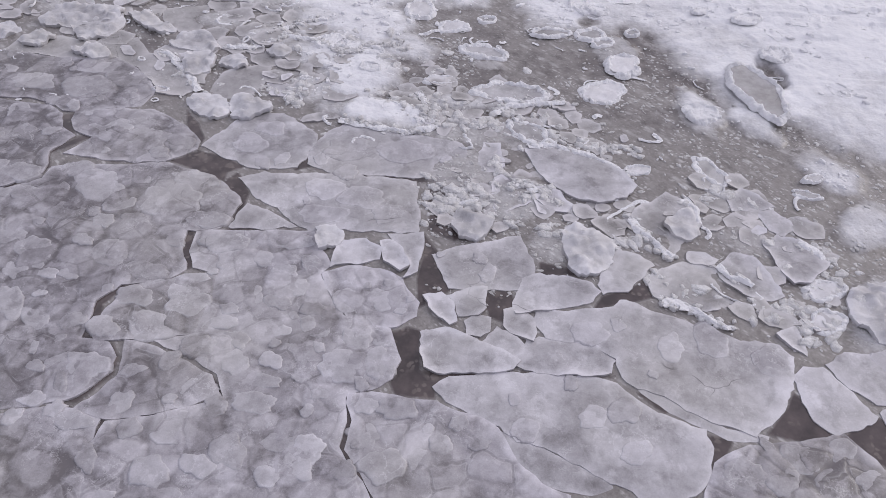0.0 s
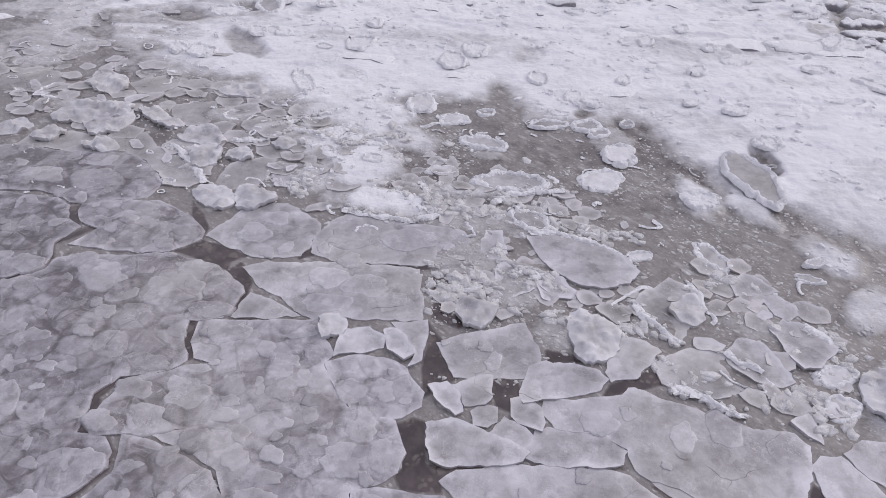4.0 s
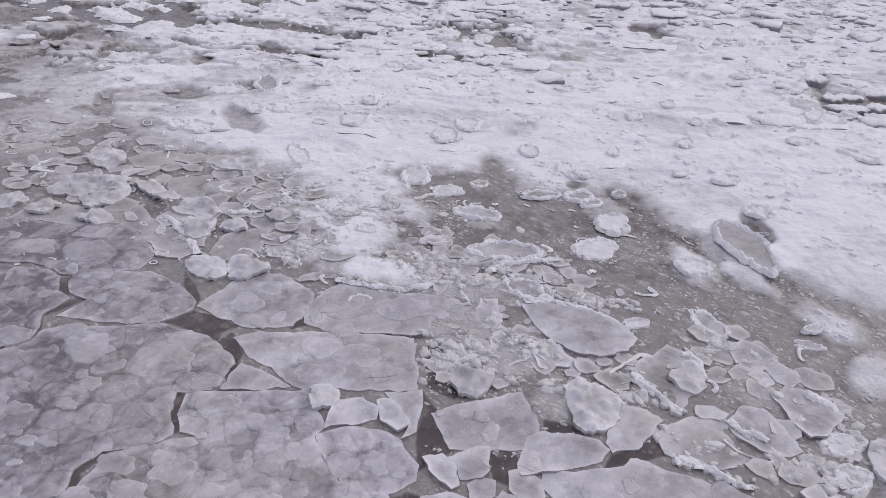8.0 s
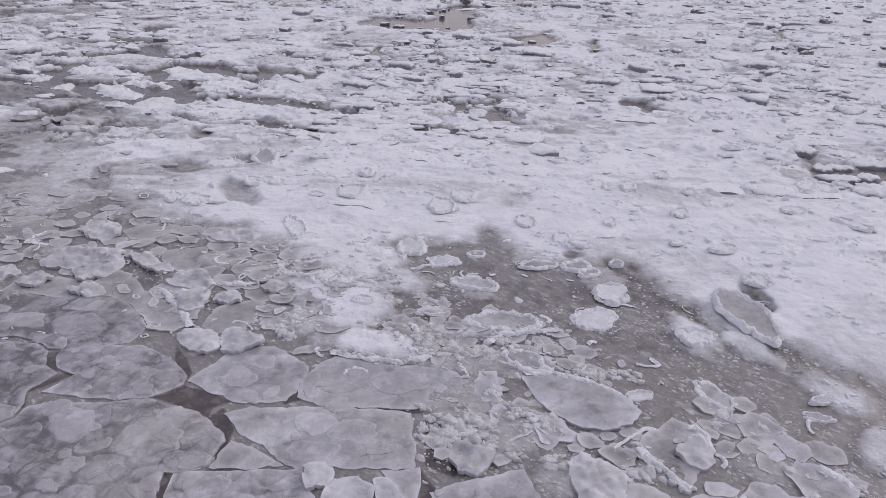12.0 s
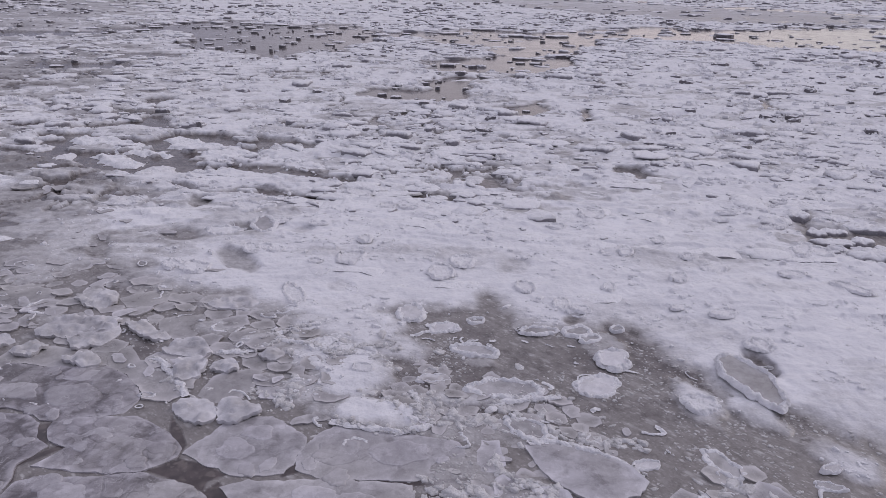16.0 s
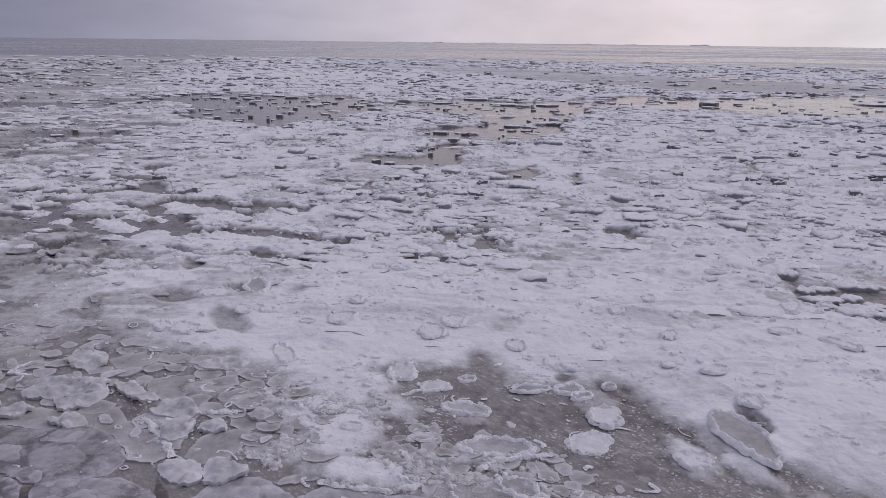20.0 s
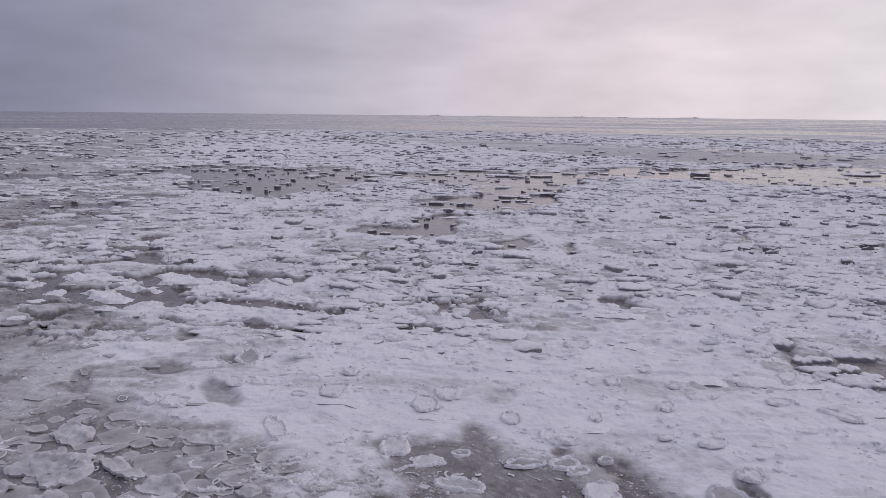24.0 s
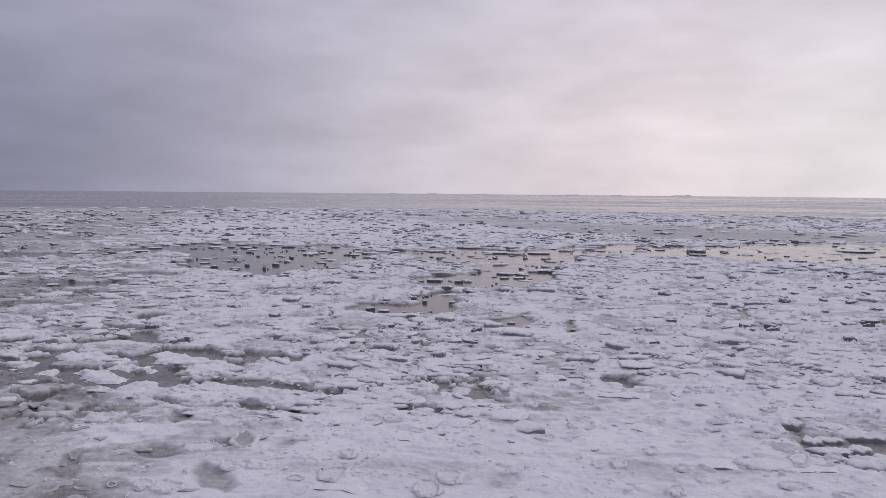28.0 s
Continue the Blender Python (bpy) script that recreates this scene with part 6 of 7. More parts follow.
frozen_pancakes([(-5.14, 5.94, 0.30, 0.16, 124), (-3.88, 5.62, 0.21, 0.15, 153), (-3.64, 6.11, 0.25, 0.16, 172), (-2.36, 6.23, 0.26, 0.20, 166), (-2.44, 5.97, 0.13, 0.09, 173), (-2.17, 6.17, 0.13, 0.10, 124), (-2.46, 5.76, 0.19, 0.10, 179), (-2.67, 5.40, 0.26, 0.16, 175), (-1.88, 6.12, 0.18, 0.13, 175), (-1.64, 6.36, 0.15, 0.14, 145)])
frozen_pancakes([(-1.43, 6.01, 0.16, 0.11, 178), (-1.79, 5.69, 0.15, 0.10, 176), (-1.44, 5.79, 0.12, 0.11, 122), (-1.85, 7.14, 0.31, 0.13, -178), (-4.43, 5.04, 0.13, 0.08, 160), (-3.88, 5.10, 0.26, 0.16, 168), (-4.07, 4.85, 0.15, 0.08, 122), (-4.32, 4.64, 0.19, 0.10, 173), (-2.18, 5.19, 0.20, 0.17, 137), (-1.77, 5.25, 0.14, 0.11, 166)])
frozen_pancakes([(-1.57, 5.39, 0.14, 0.11, 114), (-1.78, 4.97, 0.18, 0.10, 179), (-1.45, 5.08, 0.11, 0.09, 115), (-1.85, 4.69, 0.27, 0.14, 179), (-2.55, 4.86, 0.23, 0.12, 178), (-2.62, 4.35, 0.31, 0.19, 174), (-3.72, 4.38, 0.24, 0.12, 175), (-3.43, 3.96, 0.17, 0.10, 121), (-2.29, 3.95, 0.18, 0.13, 166), (-1.98, 4.09, 0.22, 0.18, 152)])
frozen_pancakes([(-1.55, 3.86, 0.15, 0.12, 165), (-2.76, 3.87, 0.22, 0.17, 151), (-2.49, 3.64, 0.14, 0.07, 178), (-1.25, 3.97, 0.18, 0.15, 162), (-1.45, 4.24, 0.21, 0.13, 178), (-3.12, 3.58, 0.13, 0.07, 175), (-1.01, 6.17, 0.19, 0.18, 146), (-0.61, 6.23, 0.19, 0.18, 124), (-0.95, 5.22, 0.28, 0.22, 175), (-0.53, 5.28, 0.24, 0.17, 99)])
frozen_pancakes([(-1.32, 5.70, 0.17, 0.10, 180), (-1.34, 5.23, 0.12, 0.10, 113), (-1.17, 4.19, 0.19, 0.16, 161), (-0.78, 3.96, 0.12, 0.11, 155), (-0.63, 4.72, 0.16, 0.11, 180), (-0.59, 4.35, 0.20, 0.13, 180), (-0.35, 4.04, 0.24, 0.18, 180), (-0.26, 4.70, 0.24, 0.14, -178), (0.22, 4.29, 0.12, 0.11, -174), (0.61, 4.40, 0.16, 0.13, -169)])
frozen_pancakes([(0.02, 4.12, 0.15, 0.13, -179), (4.55, 4.43, 0.20, 0.13, -151), (4.06, 4.31, 0.26, 0.16, -162), (3.41, 4.09, 0.26, 0.18, -158), (4.31, 4.07, 0.19, 0.11, -165), (3.80, 4.05, 0.20, 0.14, -150), (4.73, 4.09, 0.19, 0.11, -158), (-1.60, 8.22, 0.29, 0.22, 177), (-1.05, 8.08, 0.33, 0.24, -180), (-0.61, 7.75, 0.28, 0.21, -178)])
frozen_pancakes([(-1.52, 7.70, 0.32, 0.18, -179), (-5.09, 9.38, 0.37, 0.25, 168), (-4.50, 9.21, 0.36, 0.25, 170), (-3.95, 9.11, 0.23, 0.18, 155), (-2.92, 9.18, 0.27, 0.22, 165), (-2.65, 9.55, 0.23, 0.18, 173), (-1.34, 9.14, 0.35, 0.28, 178), (-0.47, 9.13, 0.44, 0.25, -176), (-6.86, 10.58, 0.40, 0.24, 170), (-5.96, 10.48, 0.44, 0.29, 169)])
frozen_pancakes([(-5.40, 10.77, 0.35, 0.23, 170), (-5.99, 11.07, 0.40, 0.18, 180)])

# pancakes with raised rims: place, half axes, turn
rimmed_pancakes([(2.77, 10.94, 0.42, 0.34, -136), (3.22, 11.75, 0.40, 0.31, 58), (4.31, 10.36, 0.31, 0.30, 113), (4.99, 6.16, 0.28, 0.18, -157)], snowed=True)
rimmed_pancakes([(5.40, 11.03, 0.88, 0.45, 103), (0.74, 12.08, 0.50, 0.27, 158), (0.18, 12.94, 0.33, 0.24, -172), (0.78, 13.24, 0.20, 0.17, -161), (-0.50, 13.49, 0.39, 0.28, 91), (2.62, 13.91, 0.31, 0.22, 75), (2.76, 12.79, 0.32, 0.26, -151), (2.01, 12.79, 0.39, 0.19, -173), (2.94, 12.50, 0.25, 0.18, -162), (3.58, 12.92, 0.18, 0.14, 54)])
rimmed_pancakes([(6.10, 12.17, 0.28, 0.18, 87), (1.42, 9.73, 0.43, 0.27, 132), (4.19, 8.97, 0.39, 0.21, 118), (3.06, 8.93, 0.22, 0.12, -171), (4.11, 8.62, 0.21, 0.15, 119), (1.19, 10.78, 0.68, 0.31, 176), (5.14, 6.69, 0.33, 0.17, -168), (5.50, 8.54, 0.24, 0.12, 172), (5.69, 8.87, 0.19, 0.10, -166), (2.71, 8.87, 0.13, 0.09, -163)])
rimmed_pancakes([(-1.49, 11.96, 0.49, 0.17, 164), (-1.27, 11.33, 0.22, 0.15, -177), (0.11, 15.36, 0.44, 0.33, 87), (0.64, 15.96, 0.40, 0.30, 84), (-2.04, 16.03, 0.39, 0.37, 150), (-4.50, 16.55, 0.30, 0.24, 122), (-4.60, 18.20, 0.64, 0.35, 107), (-5.61, 17.84, 0.52, 0.36, 173), (3.81, 14.69, 0.24, 0.16, 68), (1.96, 14.67, 0.34, 0.22, 109)])
rimmed_pancakes([(5.46, 15.10, 0.28, 0.20, -136), (6.45, 15.62, 0.41, 0.26, -157), (-5.41, 19.68, 0.51, 0.42, 130), (-2.40, 21.16, 0.49, 0.47, 130), (-1.82, 17.20, 0.30, 0.20, 98), (9.18, 16.94, 0.54, 0.25, 58), (9.61, 19.19, 0.75, 0.29, 63), (-3.04, 14.25, 0.56, 0.25, 116), (-5.55, 15.49, 0.39, 0.30, 133), (-6.12, 15.64, 0.32, 0.22, 124)])
rimmed_pancakes([(3.21, 18.32, 0.32, 0.24, -158), (4.36, 19.34, 0.44, 0.34, -147), (9.01, 14.43, 0.46, 0.22, 131), (4.62, 16.55, 0.33, 0.19, 70), (5.64, 17.32, 0.26, 0.18, 51), (-0.04, 11.12, 0.31, 0.15, -177)])

# ridges of crushed ice
ridge([(1.41, 9.35), (1.63, 9.44), (2.07, 9.34), (2.40, 9.18), (2.68, 9.00), (2.91, 8.65)])
ridge([(2.79, 7.85), (2.88, 7.60), (3.04, 7.39), (3.22, 7.12)])
ridge([(-5.04, 11.63), (-4.79, 11.47), (-4.48, 11.09), (-4.16, 10.64), (-4.04, 10.45)])
ridge([(2.95, 6.34), (3.18, 6.35), (3.37, 6.23), (3.58, 6.06), (3.77, 5.99)])
ridge([(3.80, 7.02), (3.91, 6.86), (4.11, 6.78), (4.20, 6.69)])
ridge([(3.61, 8.30), (3.72, 8.10), (3.71, 7.79)])
ridge([(5.03, 7.54), (5.20, 7.39), (5.33, 7.14)])
ridge([(-3.94, 11.87), (-3.53, 11.86), (-3.15, 12.03), (-2.93, 12.24)])
ridge([(-0.39, 10.71), (-0.23, 10.32), (-0.30, 10.01), (-0.07, 9.87)])
ridge([(1.07, 8.39), (1.32, 8.53), (1.44, 8.29)])
ridge([(2.08, 10.56), (1.13, 10.42), (0.84, 10.16)])
ridge([(-1.61, 9.84), (-1.15, 9.72), (-0.51, 9.59), (-0.02, 9.77)])
ridge([(-3.00, 12.33), (-2.35, 12.19), (-1.89, 11.84), (-1.48, 11.83)])
ridge([(-3.23, 12.38), (-2.75, 12.75), (-2.44, 12.88)])
ridge([(-1.83, 11.71), (-1.34, 12.05), (-0.82, 12.18)])

more_pancakes()
crowded_cakes()
scattered_floes()

# upturned blocks of ice in and beside the leads: place, width, height
ice_blocks([(-29.97, 84.46, 1.61, 0.37), (-26.68, 78.80, 0.34, 0.27), (-22.76, 85.15, 1.72, 0.36), (-20.35, 85.38, 0.79, 0.29), (-24.46, 79.80, 2.04, 0.41), (-20.69, 74.80, 0.51, 0.38), (-20.68, 79.32, 1.34, 0.40), (-19.04, 74.23, 0.75, 0.25), (-23.06, 78.33, 0.47, 0.27), (-16.29, 81.35, 1.76, 0.41), (-13.83, 77.57, 0.58, 0.26), (-12.71, 72.03, 0.48, 0.30)])
ice_blocks([(-13.31, 68.27, 0.57, 0.40), (-11.97, 71.43, 0.47, 0.24), (-13.34, 61.41, 0.67, 0.51), (-13.12, 64.41, 0.43, 0.27), (-13.62, 58.25, 0.39, 0.39), (-15.70, 60.79, 0.51, 0.36), (-15.79, 57.28, 0.77, 0.34), (-18.14, 65.13, 0.55, 0.39), (-19.22, 57.92, 0.70, 0.40), (-18.25, 59.72, 0.81, 0.31), (-20.15, 62.92, 1.08, 0.27), (-22.70, 60.36, 0.84, 0.32)])
ice_blocks([(-26.23, 67.92, 0.83, 0.24), (-26.93, 72.24, 2.51, 0.31), (-30.56, 74.00, 1.96, 0.33), (-30.83, 78.43, 1.79, 0.27), (-10.96, 81.83, 1.21, 0.34), (-7.41, 69.89, 0.40, 0.34), (-5.33, 70.04, 1.14, 0.29), (-4.16, 69.52, 0.57, 0.17), (-3.02, 82.54, 1.21, 0.20), (-3.49, 75.48, 1.11, 0.18), (-6.84, 86.67, 2.83, 0.21), (0.82, 76.55, 2.49, 0.25)])
ice_blocks([(0.42, 70.46, 0.46, 0.23), (1.18, 67.55, 0.33, 0.28), (4.86, 81.56, 3.33, 0.33), (4.19, 93.88, 2.30, 0.31), (7.41, 74.94, 3.56, 0.37), (12.08, 74.61, 2.83, 0.43), (11.52, 67.70, 0.28, 0.34), (12.94, 66.13, 0.44, 0.33), (17.56, 77.17, 0.64, 0.19), (16.26, 78.56, 1.31, 0.26), (9.56, 57.47, 1.99, 0.38), (6.31, 55.70, 1.46, 0.37)])
ice_blocks([(7.86, 55.40, 0.82, 0.18), (5.94, 53.12, 0.87, 0.22), (7.11, 53.18, 0.96, 0.26), (3.74, 55.95, 0.46, 0.23), (1.86, 51.56, 0.67, 0.17), (0.36, 55.39, 0.36, 0.36), (-0.44, 50.80, 0.50, 0.25), (0.59, 51.17, 1.33, 0.29), (2.32, 50.61, 0.74, 0.29), (1.27, 47.86, 0.43, 0.31), (-2.52, 47.41, 1.00, 0.23), (-3.79, 46.54, 0.53, 0.23)])
ice_blocks([(-3.35, 45.76, 0.90, 0.19), (-1.28, 44.82, 0.44, 0.26), (-0.87, 42.70, 0.56, 0.38), (-0.00, 43.89, 0.32, 0.29), (-0.38, 45.36, 0.44, 0.18), (1.49, 40.63, 0.53, 0.40), (-0.10, 41.20, 0.40, 0.27), (-3.12, 38.73, 0.63, 0.35), (-2.49, 41.12, 0.67, 0.20), (-2.29, 38.02, 0.68, 0.22), (-1.20, 37.52, 0.31, 0.24), (-0.37, 37.20, 0.42, 0.27)])
ice_blocks([(0.23, 38.28, 0.25, 0.12), (2.25, 46.52, 0.53, 0.23), (3.92, 46.05, 0.75, 0.19), (2.15, 37.62, 0.92, 0.18), (3.49, 38.93, 0.96, 0.22), (4.03, 38.03, 0.62, 0.19), (5.29, 37.02, 0.49, 0.15), (4.81, 37.52, 0.25, 0.12), (6.24, 36.38, 0.60, 0.18), (1.84, 31.84, 0.31, 0.18), (1.13, 33.82, 0.39, 0.17), (4.28, 34.92, 0.46, 0.14)])
ice_blocks([(26.68, 86.10, 1.18, 0.29), (24.85, 80.83, 1.10, 0.34), (26.08, 80.94, 0.55, 0.28), (29.10, 86.32, 1.78, 0.37), (27.46, 81.05, 1.26, 0.21), (32.18, 87.52, 0.91, 0.38), (30.91, 78.24, 2.47, 0.55), (29.58, 74.58, 2.22, 0.33), (33.66, 77.72, 0.55, 0.21), (19.95, 78.86, 1.19, 0.27), (19.08, 79.56, 0.67, 0.20), (36.32, 87.91, 1.55, 0.31)])
ice_blocks([(38.18, 87.15, 1.86, 0.23), (46.99, 93.90, 1.20, 0.26), (47.75, 91.90, 1.52, 0.25), (21.84, 71.40, 1.46, 0.30), (17.02, 63.29, 1.60, 0.27), (13.91, 63.10, 1.05, 0.26), (15.03, 68.51, 0.80, 0.29), (25.31, 70.41, 0.61, 0.43), (24.82, 58.31, 0.83, 0.31), (25.44, 57.52, 0.51, 0.26), (28.17, 59.77, 1.08, 0.22), (37.30, 68.31, 1.90, 0.25)])
ice_blocks([(33.05, 59.61, 1.67, 0.22), (50.94, 79.85, 4.64, 0.31), (42.18, 64.86, 3.16, 0.19), (19.96, 33.98, 0.45, 0.19), (20.30, 33.71, 0.64, 0.29), (21.51, 34.90, 1.00, 0.20), (22.99, 35.39, 1.03, 0.31), (12.56, 27.88, 0.60, 0.28), (10.92, 25.89, 0.37, 0.14), (12.82, 25.43, 0.47, 0.16), (13.71, 25.13, 0.42, 0.16), (7.33, 31.46, 0.53, 0.18)])
ice_blocks([(7.04, 33.13, 0.33, 0.22), (7.43, 32.47, 0.38, 0.19), (6.45, 31.56, 0.32, 0.13), (8.23, 32.49, 0.33, 0.14), (8.42, 27.07, 0.42, 0.16), (-25.56, 47.83, 1.06, 0.27), (-40.44, 73.20, 2.73, 0.27), (-37.42, 74.14, 1.36, 0.41), (-34.62, 69.72, 1.27, 0.25), (-33.01, 69.84, 0.88, 0.25), (-32.81, 72.45, 0.91, 0.26), (-30.31, 70.05, 1.24, 0.25)])
ice_blocks([(-20.56, 50.49, 1.33, 0.27)])

# slabs half buried in the snow
buried_slab([(-1.26, 18.21), (-0.66, 18.13), (-0.00, 17.66)], 0.9, 0.1)
buried_slab([(1.73, 17.40), (2.36, 17.29), (3.05, 17.11)], 0.8, 0.07)
buried_slab([(3.59, 16.93), (4.50, 16.64), (5.41, 16.42)], 0.9, 0.1)
buried_slab([(5.43, 16.49), (6.36, 16.41), (7.43, 16.35)], 0.9, 0.08)
buried_slab([(5.26, 19.18), (5.74, 18.91), (6.17, 18.52)], 0.9, 0.12)
buried_slab([(-4.63, 20.12), (-4.08, 19.77), (-3.36, 19.73)], 0.9, 0.1)
buried_slab([(5.14, 22.24), (6.01, 22.20), (7.01, 22.00)], 0.9, 0.1)
buried_slab([(4.37, 24.25), (4.82, 24.09), (5.14, 24.31)], 0.8, 0.15)
buried_slab([(6.91, 23.03), (7.57, 22.78)], 0.8, 0.1)
buried_slab([(-2.93, 19.49), (-2.00, 19.65)], 0.6, 0.06)
buried_slab([(0.90, 21.58), (1.90, 21.23), (2.39, 20.95)], 0.6, 0.08)
buried_slab([(3.29, 18.95), (4.21, 18.93)], 0.6, 0.06)
buried_slab([(9.20, 25.14), (9.69, 24.84), (10.14, 24.75)], 0.8, 0.15)
buried_slab([(9.19, 25.23), (9.64, 24.77), (10.13, 24.48)], 0.9, 0.15)
buried_slab([(13.78, 24.52), (14.62, 24.23)], 0.9, 0.15)
buried_slab([(6.29, 22.23), (7.10, 21.94)], 0.9, 0.15)

# snow-covered floes lying in the leads
snow_floe([(-14.64, 27.63), (-14.23, 28.12), (-13.04, 28.43), (-11.92, 27.68), (-10.61, 26.36), (-9.56, 25.54), (-9.71, 25.15), (-10.87, 25.53), (-11.87, 25.92), (-13.10, 26.75), (-14.18, 27.18)])
snow_floe([(-12.56, 25.27), (-12.19, 25.75), (-11.10, 25.13), (-10.47, 24.39), (-10.15, 24.76), (-10.41, 23.82), (-11.13, 23.95), (-11.82, 24.37)])
snow_floe([(-10.20, 23.55), (-9.84, 24.04), (-9.31, 24.05), (-8.83, 23.17), (-9.04, 22.78), (-9.69, 23.03)])
snow_floe([(-13.82, 25.10), (-13.77, 25.65), (-13.11, 25.11), (-13.04, 24.51), (-13.41, 24.58)])
snow_floe([(-15.20, 26.29), (-15.14, 26.81), (-14.46, 26.39), (-14.61, 25.88)])
snow_floe([(-15.94, 27.34), (-15.88, 27.71), (-15.43, 27.34), (-15.46, 26.98)])
snow_floe([(-14.56, 29.44), (-14.40, 30.55), (-12.69, 30.24), (-11.49, 29.17), (-11.90, 28.65), (-13.00, 28.84)])
snow_floe([(-10.79, 27.89), (-10.35, 28.48), (-9.40, 27.72), (-8.16, 27.27), (-7.39, 26.84), (-6.36, 25.35), (-6.05, 24.15), (-7.14, 24.58), (-8.12, 25.17), (-8.85, 26.13), (-9.57, 26.37), (-10.26, 26.79)])
snow_floe([(-8.40, 23.24), (-8.26, 23.78), (-7.76, 23.31), (-7.91, 22.92)])
snow_floe([(-6.53, 26.41), (-6.27, 27.58), (-5.67, 26.86), (-4.81, 25.21), (-3.75, 24.32), (-4.07, 23.89), (-5.05, 24.02), (-5.96, 24.59)])
snow_floe([(-7.63, 23.71), (-7.46, 24.07), (-7.02, 23.86), (-7.17, 23.45)])
cushion_floes([(10.27, 18.42, 0.24, 0.26, 10, 0.12), (10.82, 18.50, 0.36, 0.22, -5, 0.11), (10.36, 17.68, 0.58, 0.22, -8, 0.12), (11.15, 17.75, 0.32, 0.26, 20, 0.15), (10.28, 17.09, 0.32, 0.2, -12, 0.10), (10.82, 16.72, 0.62, 0.46, -22, 0.2), (11.39, 19.5, 0.4, 0.3, -10, 0.14), (11.85, 18.72, 0.7, 0.32, -14, 0.16), (11.46, 17.2, 0.28, 0.22, 0, 0.12), (10.3, 19.6, 0.4, 0.3, 12, 0.22), (9.42, 19.05, 0.45, 0.5, 30, 0.2), (11.9, 21.0, 0.55, 0.36, -10, 0.16), (10.9, 20.5, 0.5, 0.3, 5, 0.14)])
rimmed_pancakes([(9.58, 16.86, 0.32, 0.34, 10)], snowed=True)
snow_floe([(0.90, 23.13), (1.19, 23.33), (1.50, 23.07), (1.16, 22.62)])
snow_floe([(-0.18, 23.12), (-0.07, 23.93), (0.35, 24.01), (0.46, 23.26), (0.19, 22.74)])
snow_floe([(-4.90, 21.73), (-4.77, 22.32), (-4.39, 21.96), (-4.39, 21.39), (-4.68, 21.39)])
snow_floe([(-2.72, 20.49), (-2.57, 21.18), (-1.96, 21.02), (-1.90, 20.60), (-2.30, 20.34)])

snow_details()
crusts()
sheets_behind()
lead_bits()
floe_field()


# ---- loose crumbs in the slush and rubble on the far field ----
def strewn(name, v, n, mat, label, category, smooth):
    k = v.shape[1]
    one = slab_faces(n)
    me = bpy.data.meshes.new(name)
    me.from_pydata(v.reshape(-1, 3).tolist(), [], [tuple(c + i * k for c in f) for i in range(len(v)) for f in one])
    me.polygons.foreach_set("use_smooth", np.full(len(me.polygons), smooth))
    me.materials.append(mat)
    tagged(new(name, me), label, category, kind="stuff")


def crumbs():
    g = np.random.default_rng(5)
    n = 120000
    x, y = g.uniform(-8, 9, n), g.uniform(4.5, 15.5, n)
    snow, lead = cover_at(x, y)
    band = step(signed(x, y, [(-7.5, 13.5), (-3.2, 10.2), (-0.4, 8.6), (0.0, 6.0), (1.6, 6.4), (3.8, 7.0), (5.4, 5.6), (7.5, 6.0), (6.6, 9.6), (4.2, 12.2), (1, 14.2), (-2, 13.2), (-6, 15.2)]), -0.1, 0.3)
    want = band * (1 - step(snow, 0.25, 0.8)) * step(fbm(x * 0.9, y * 0.9, 3, 17), 0.34, 0.56)
    keep = g.random(n) < want * 0.2
    x, y = x[keep], y[keep]
    n = len(x)
    s = 0.008 + 0.03 * g.random(n) ** 3
    v = slab_arrays(x, y, surface(x, y)[0], s * g.uniform(1.0, 2.0, n), s, s * g.uniform(0.15, 0.35, n), g.normal(-0.5, 0.6, n), 9, 6)
    strewn("ice_crumbs", v, 6, CRUMB, "small white crumbs of ice floating in grey slush", "ice crumbs", True)


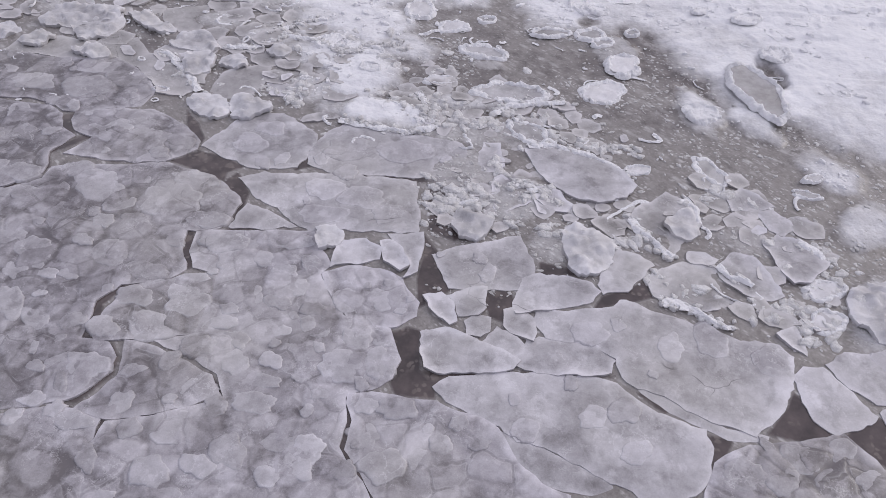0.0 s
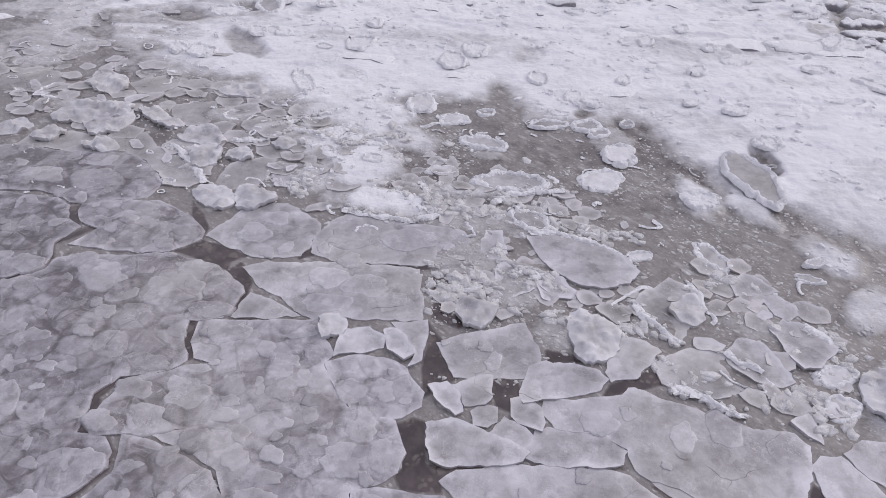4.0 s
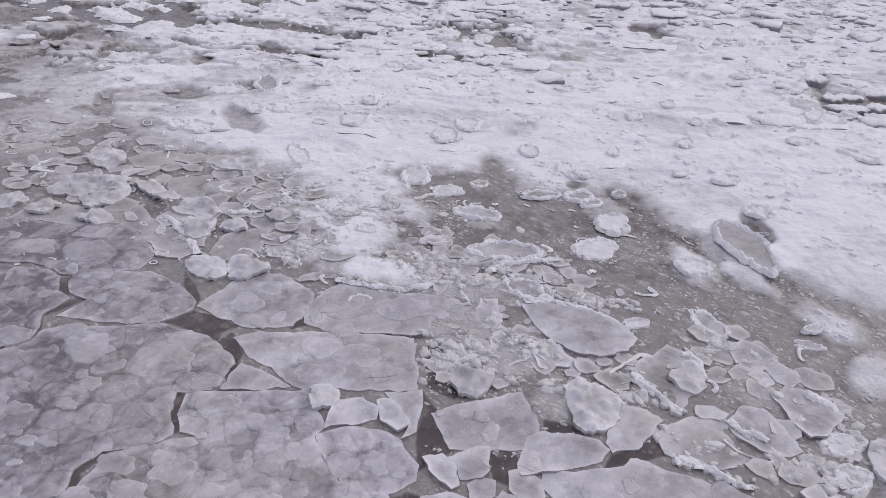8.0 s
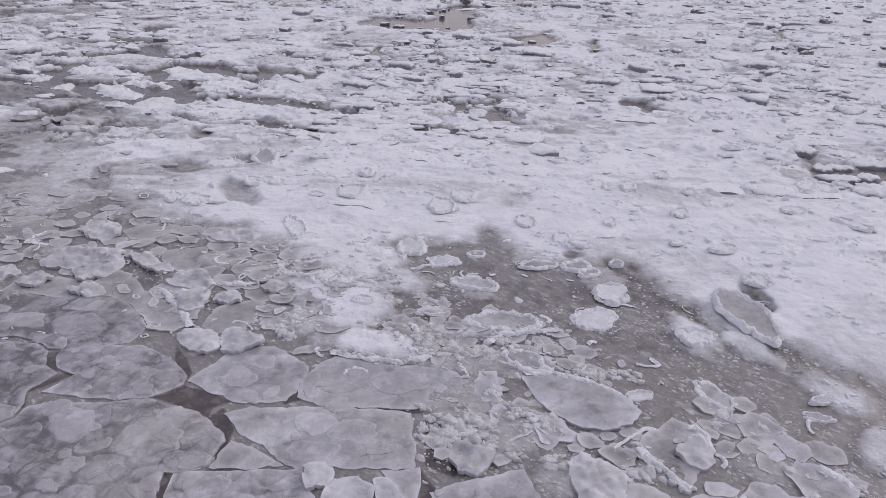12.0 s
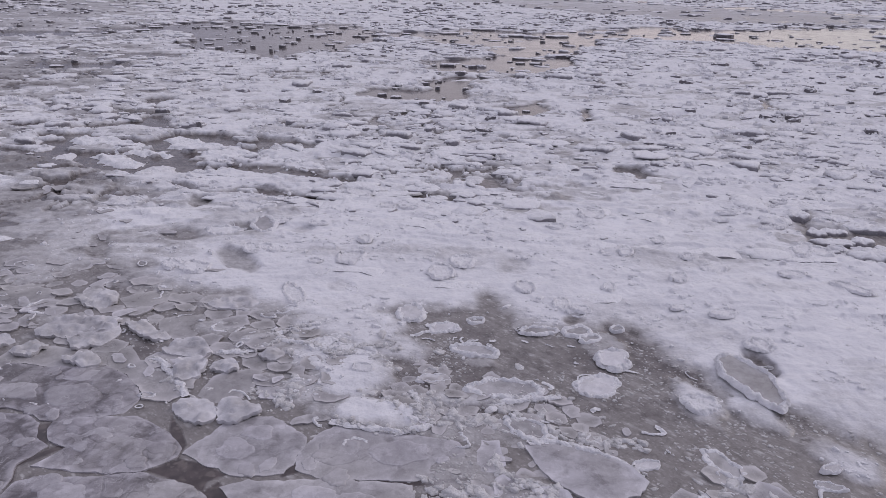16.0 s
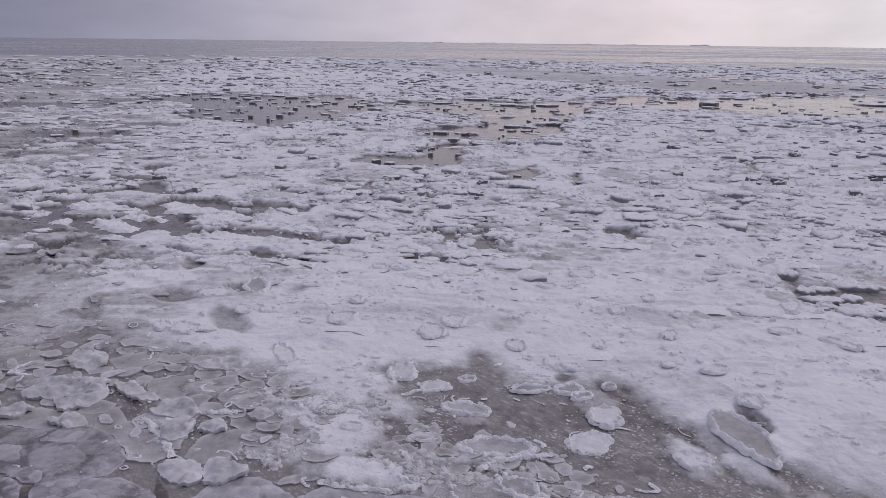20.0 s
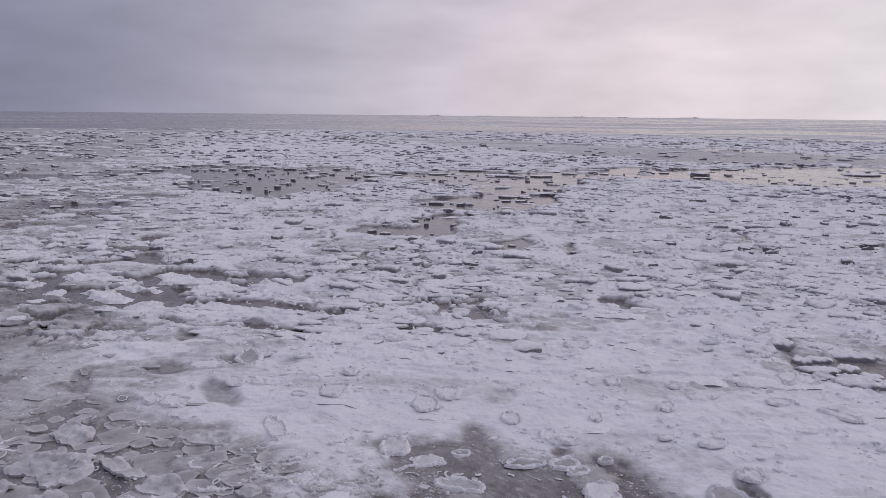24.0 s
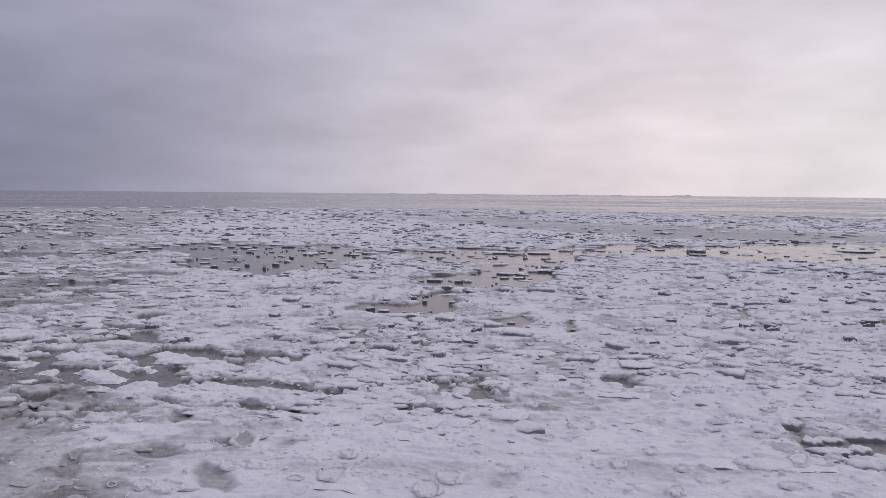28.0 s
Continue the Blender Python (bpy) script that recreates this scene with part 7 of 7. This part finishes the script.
def brash():
    """Rounded lumps of brash ice, crowded between the floes and along the ridges."""
    g = np.random.default_rng(23)
    spots = [(0.35, 8.05, 0.5, 0.42, 200), (0.3, 10.0, 0.8, 0.25, 70), (1.3, 10.0, 0.8, 0.3, 80), (-0.5, 10.5, 0.8, 0.3, 60), (1.6, 8.3, 0.5, 0.2, 60), (-2.5, 10.6, 0.6, 0.4, 60), (0.9, 8.7, 0.2, 0.4, 40), (2.0, 7.5, 0.4, 0.15, 50), (2.6, 7.4, 0.5, 0.2, 40), (3.2, 6.6, 0.6, 0.2, 30), (4.6, 6.2, 0.5, 0.4, 110), (4.2, 8.4, 0.6, 0.2, 50), (5.2, 7.0, 0.5, 0.4, 50), (2.4, 9.5, 0.8, 0.15, 70), (-4.4, 11.4, 0.6, 0.4, 50), (-1.2, 12.0, 1.4, 0.5, 70)]
    xs, ys = [], []
    for cx, cy, a, b, k in spots:
        u, w = g.normal(0, 0.55, k), g.normal(0, 0.55, k)
        xs.append(cx + u * a + 0.25 * w * b)
        ys.append(cy + w * b - 0.25 * u * a)
    own = sum(len(k) for k in xs)
    for line in RIDGES:
        line = np.repeat(line, 2, axis=0)
        line = line[g.random(len(line)) < 0.7]
        xs.append(line[:, 0] + g.normal(0, 0.045, len(line)))
        ys.append(line[:, 1] + g.normal(0, 0.045, len(line)))
    x, y = np.concatenate(xs), np.concatenate(ys)
    n = len(x)
    s = np.where(np.arange(n) < own, 0.016 + 0.085 * g.random(n) ** 2.4, 0.014 + 0.04 * g.random(n) ** 1.6)
    z = np.minimum(surface(x, y)[0], WATER + 0.06) + np.where(np.arange(n) < own, 0.0, 0.03)
    v = slab_arrays(x, y, z - 0.35 * s, s * g.uniform(1.0, 1.7, n), s, s * g.uniform(0.55, 0.95, n), g.normal(-0.5, 0.7, n), 29, 8)
    strewn("brash_ice", v, 8, BRASH, "rounded lumps of dirty white brash ice in brown slush", "brash ice", True)


def rubble():
    g = np.random.default_rng(8)
    n = 26000
    d = np.exp(g.uniform(math.log(17), math.log(240), n))
    az = np.radians(g.uniform(-40, 40, n))
    x, y = d * np.sin(az), 0.85 + d * np.cos(az)
    snow, lead = cover_at(x, y)
    want = (1 - step(lead, 0.3, 0.8)) * snow * (0.035 + 0.25 * step(fbm(x * 0.1, y * 0.1, 3, 77), 0.46, 0.66)) * (0.35 * step(d, 22, 32) + 0.65 * step(d, 38, 60)) * (0.7 + 2.0 * step(d, 50, 110)) * (1 - 0.9 * young_at(x, y)) * (1 - step(d + 0.25 * x, 220, 270))
    keep = g.random(n) < want
    x, y, d = x[keep], y[keep], d[keep]
    n = len(x)
    a = (0.07 + 0.25 * g.random(n) ** 2) * (0.8 + d / 80)
    v = slab_arrays(x, y, surface(x, y)[0], a, a * g.uniform(0.5, 0.9, n), a * g.uniform(0.25, 0.55, n), g.uniform(-0.6, 0.6, n), 5, 7)
    strewn("ice_rubble", v, 7, BLOCK, "broken upturned ice rubble strewn over the far field", "ice rubble", False)


def clods():
    g = np.random.default_rng(15)
    n = 90000
    d, az = np.exp(g.uniform(math.log(9), math.log(100), n)), np.radians(g.uniform(-38, 38, n))
    x, y = 0.1 + d * np.sin(az), 0.85 + d * np.cos(az)
    zz, cover, slush = surface(x, y)
    want = step(cover, 0.3, 0.7) * step(fbm(x * 0.9, y * 1.1, 3, 171), 0.50, 0.68) * (0.22 + 0.55 * step(d, 18, 35))
    keep = g.random(n) < want
    x, y, zz, d = x[keep], y[keep], zz[keep], d[keep]
    n = len(x)
    s = (0.012 + 0.05 * g.random(n) ** 3) * (0.6 + d / 26)
    lift = 0.10 * g.random(n) * step(d, 18, 30)
    v = slab_arrays(x, y, zz + lift, s * g.uniform(1, 2.2, n), s, s * g.uniform(0.4, 0.8, n), g.normal(-0.2, 0.6, n), 19, 6)
    strewn("snow_clods", v, 6, RIM, "small clods and crusts of snow on the drifted snow", "snow clods", False)


crumbs()
brash()
clods()
rubble()


# ---- the far shore and shipping, barely seen ----
def far_things():
    m = Nodes("hazy_far_hull")
    # the haze is put into the hull colour, a pale grey-violet
    m.done(m.mix(m.noise(0.05), (0.74, 0.71, 0.75), (0.80, 0.77, 0.80)), 0.9, None, 0.1)
    for x, w, h in ((1640, 120, 7), (20, 60, 4.5), (330, 90, 4), (930, 75, 4.5), (1210, 70, 3.5), (-230, 40, 3.5)):
        bm = bmesh.new()
        y = 4440
        low = [bm.verts.new((sx * w / 2 * k, 6 * sy, z)) for z, k in ((-1, 0.94), (h * 0.55, 1.0)) for sx, sy in ((-1, -1), (1, -1), (1, 1), (-1, 1))]
        for a, b, c, e in ((4, 5, 6, 7), (0, 1, 5, 4), (1, 2, 6, 5), (2, 3, 7, 6), (3, 0, 4, 7)):
            bm.faces.new([low[i] for i in (a, b, c, e)])
        me = bpy.data.meshes.new("hull")
        bm.to_mesh(me)
        me.materials.append(m.mat)
        ship = tagged(new("far_ship"), "hazy grey ship lying far off on the horizon", "ship", "ships on the horizon")
        ship.location = (x, y, WATER)
        new("hull", me).parent = ship
        bm = bmesh.new()
        bmesh.ops.create_cube(bm, size=1, matrix=Matrix.Translation((w * 0.3, 0, h * 0.75)) @ Matrix.Diagonal((w * 0.2, 7, h * 0.5, 1)))
        bmesh.ops.bevel(bm, geom=bm.edges[:], offset=0.5, segments=1, affect="EDGES")
        me = bpy.data.meshes.new("bridge")
        bm.to_mesh(me)
        me.materials.append(m.mat)
        new("bridge", me).parent = ship


far_things()
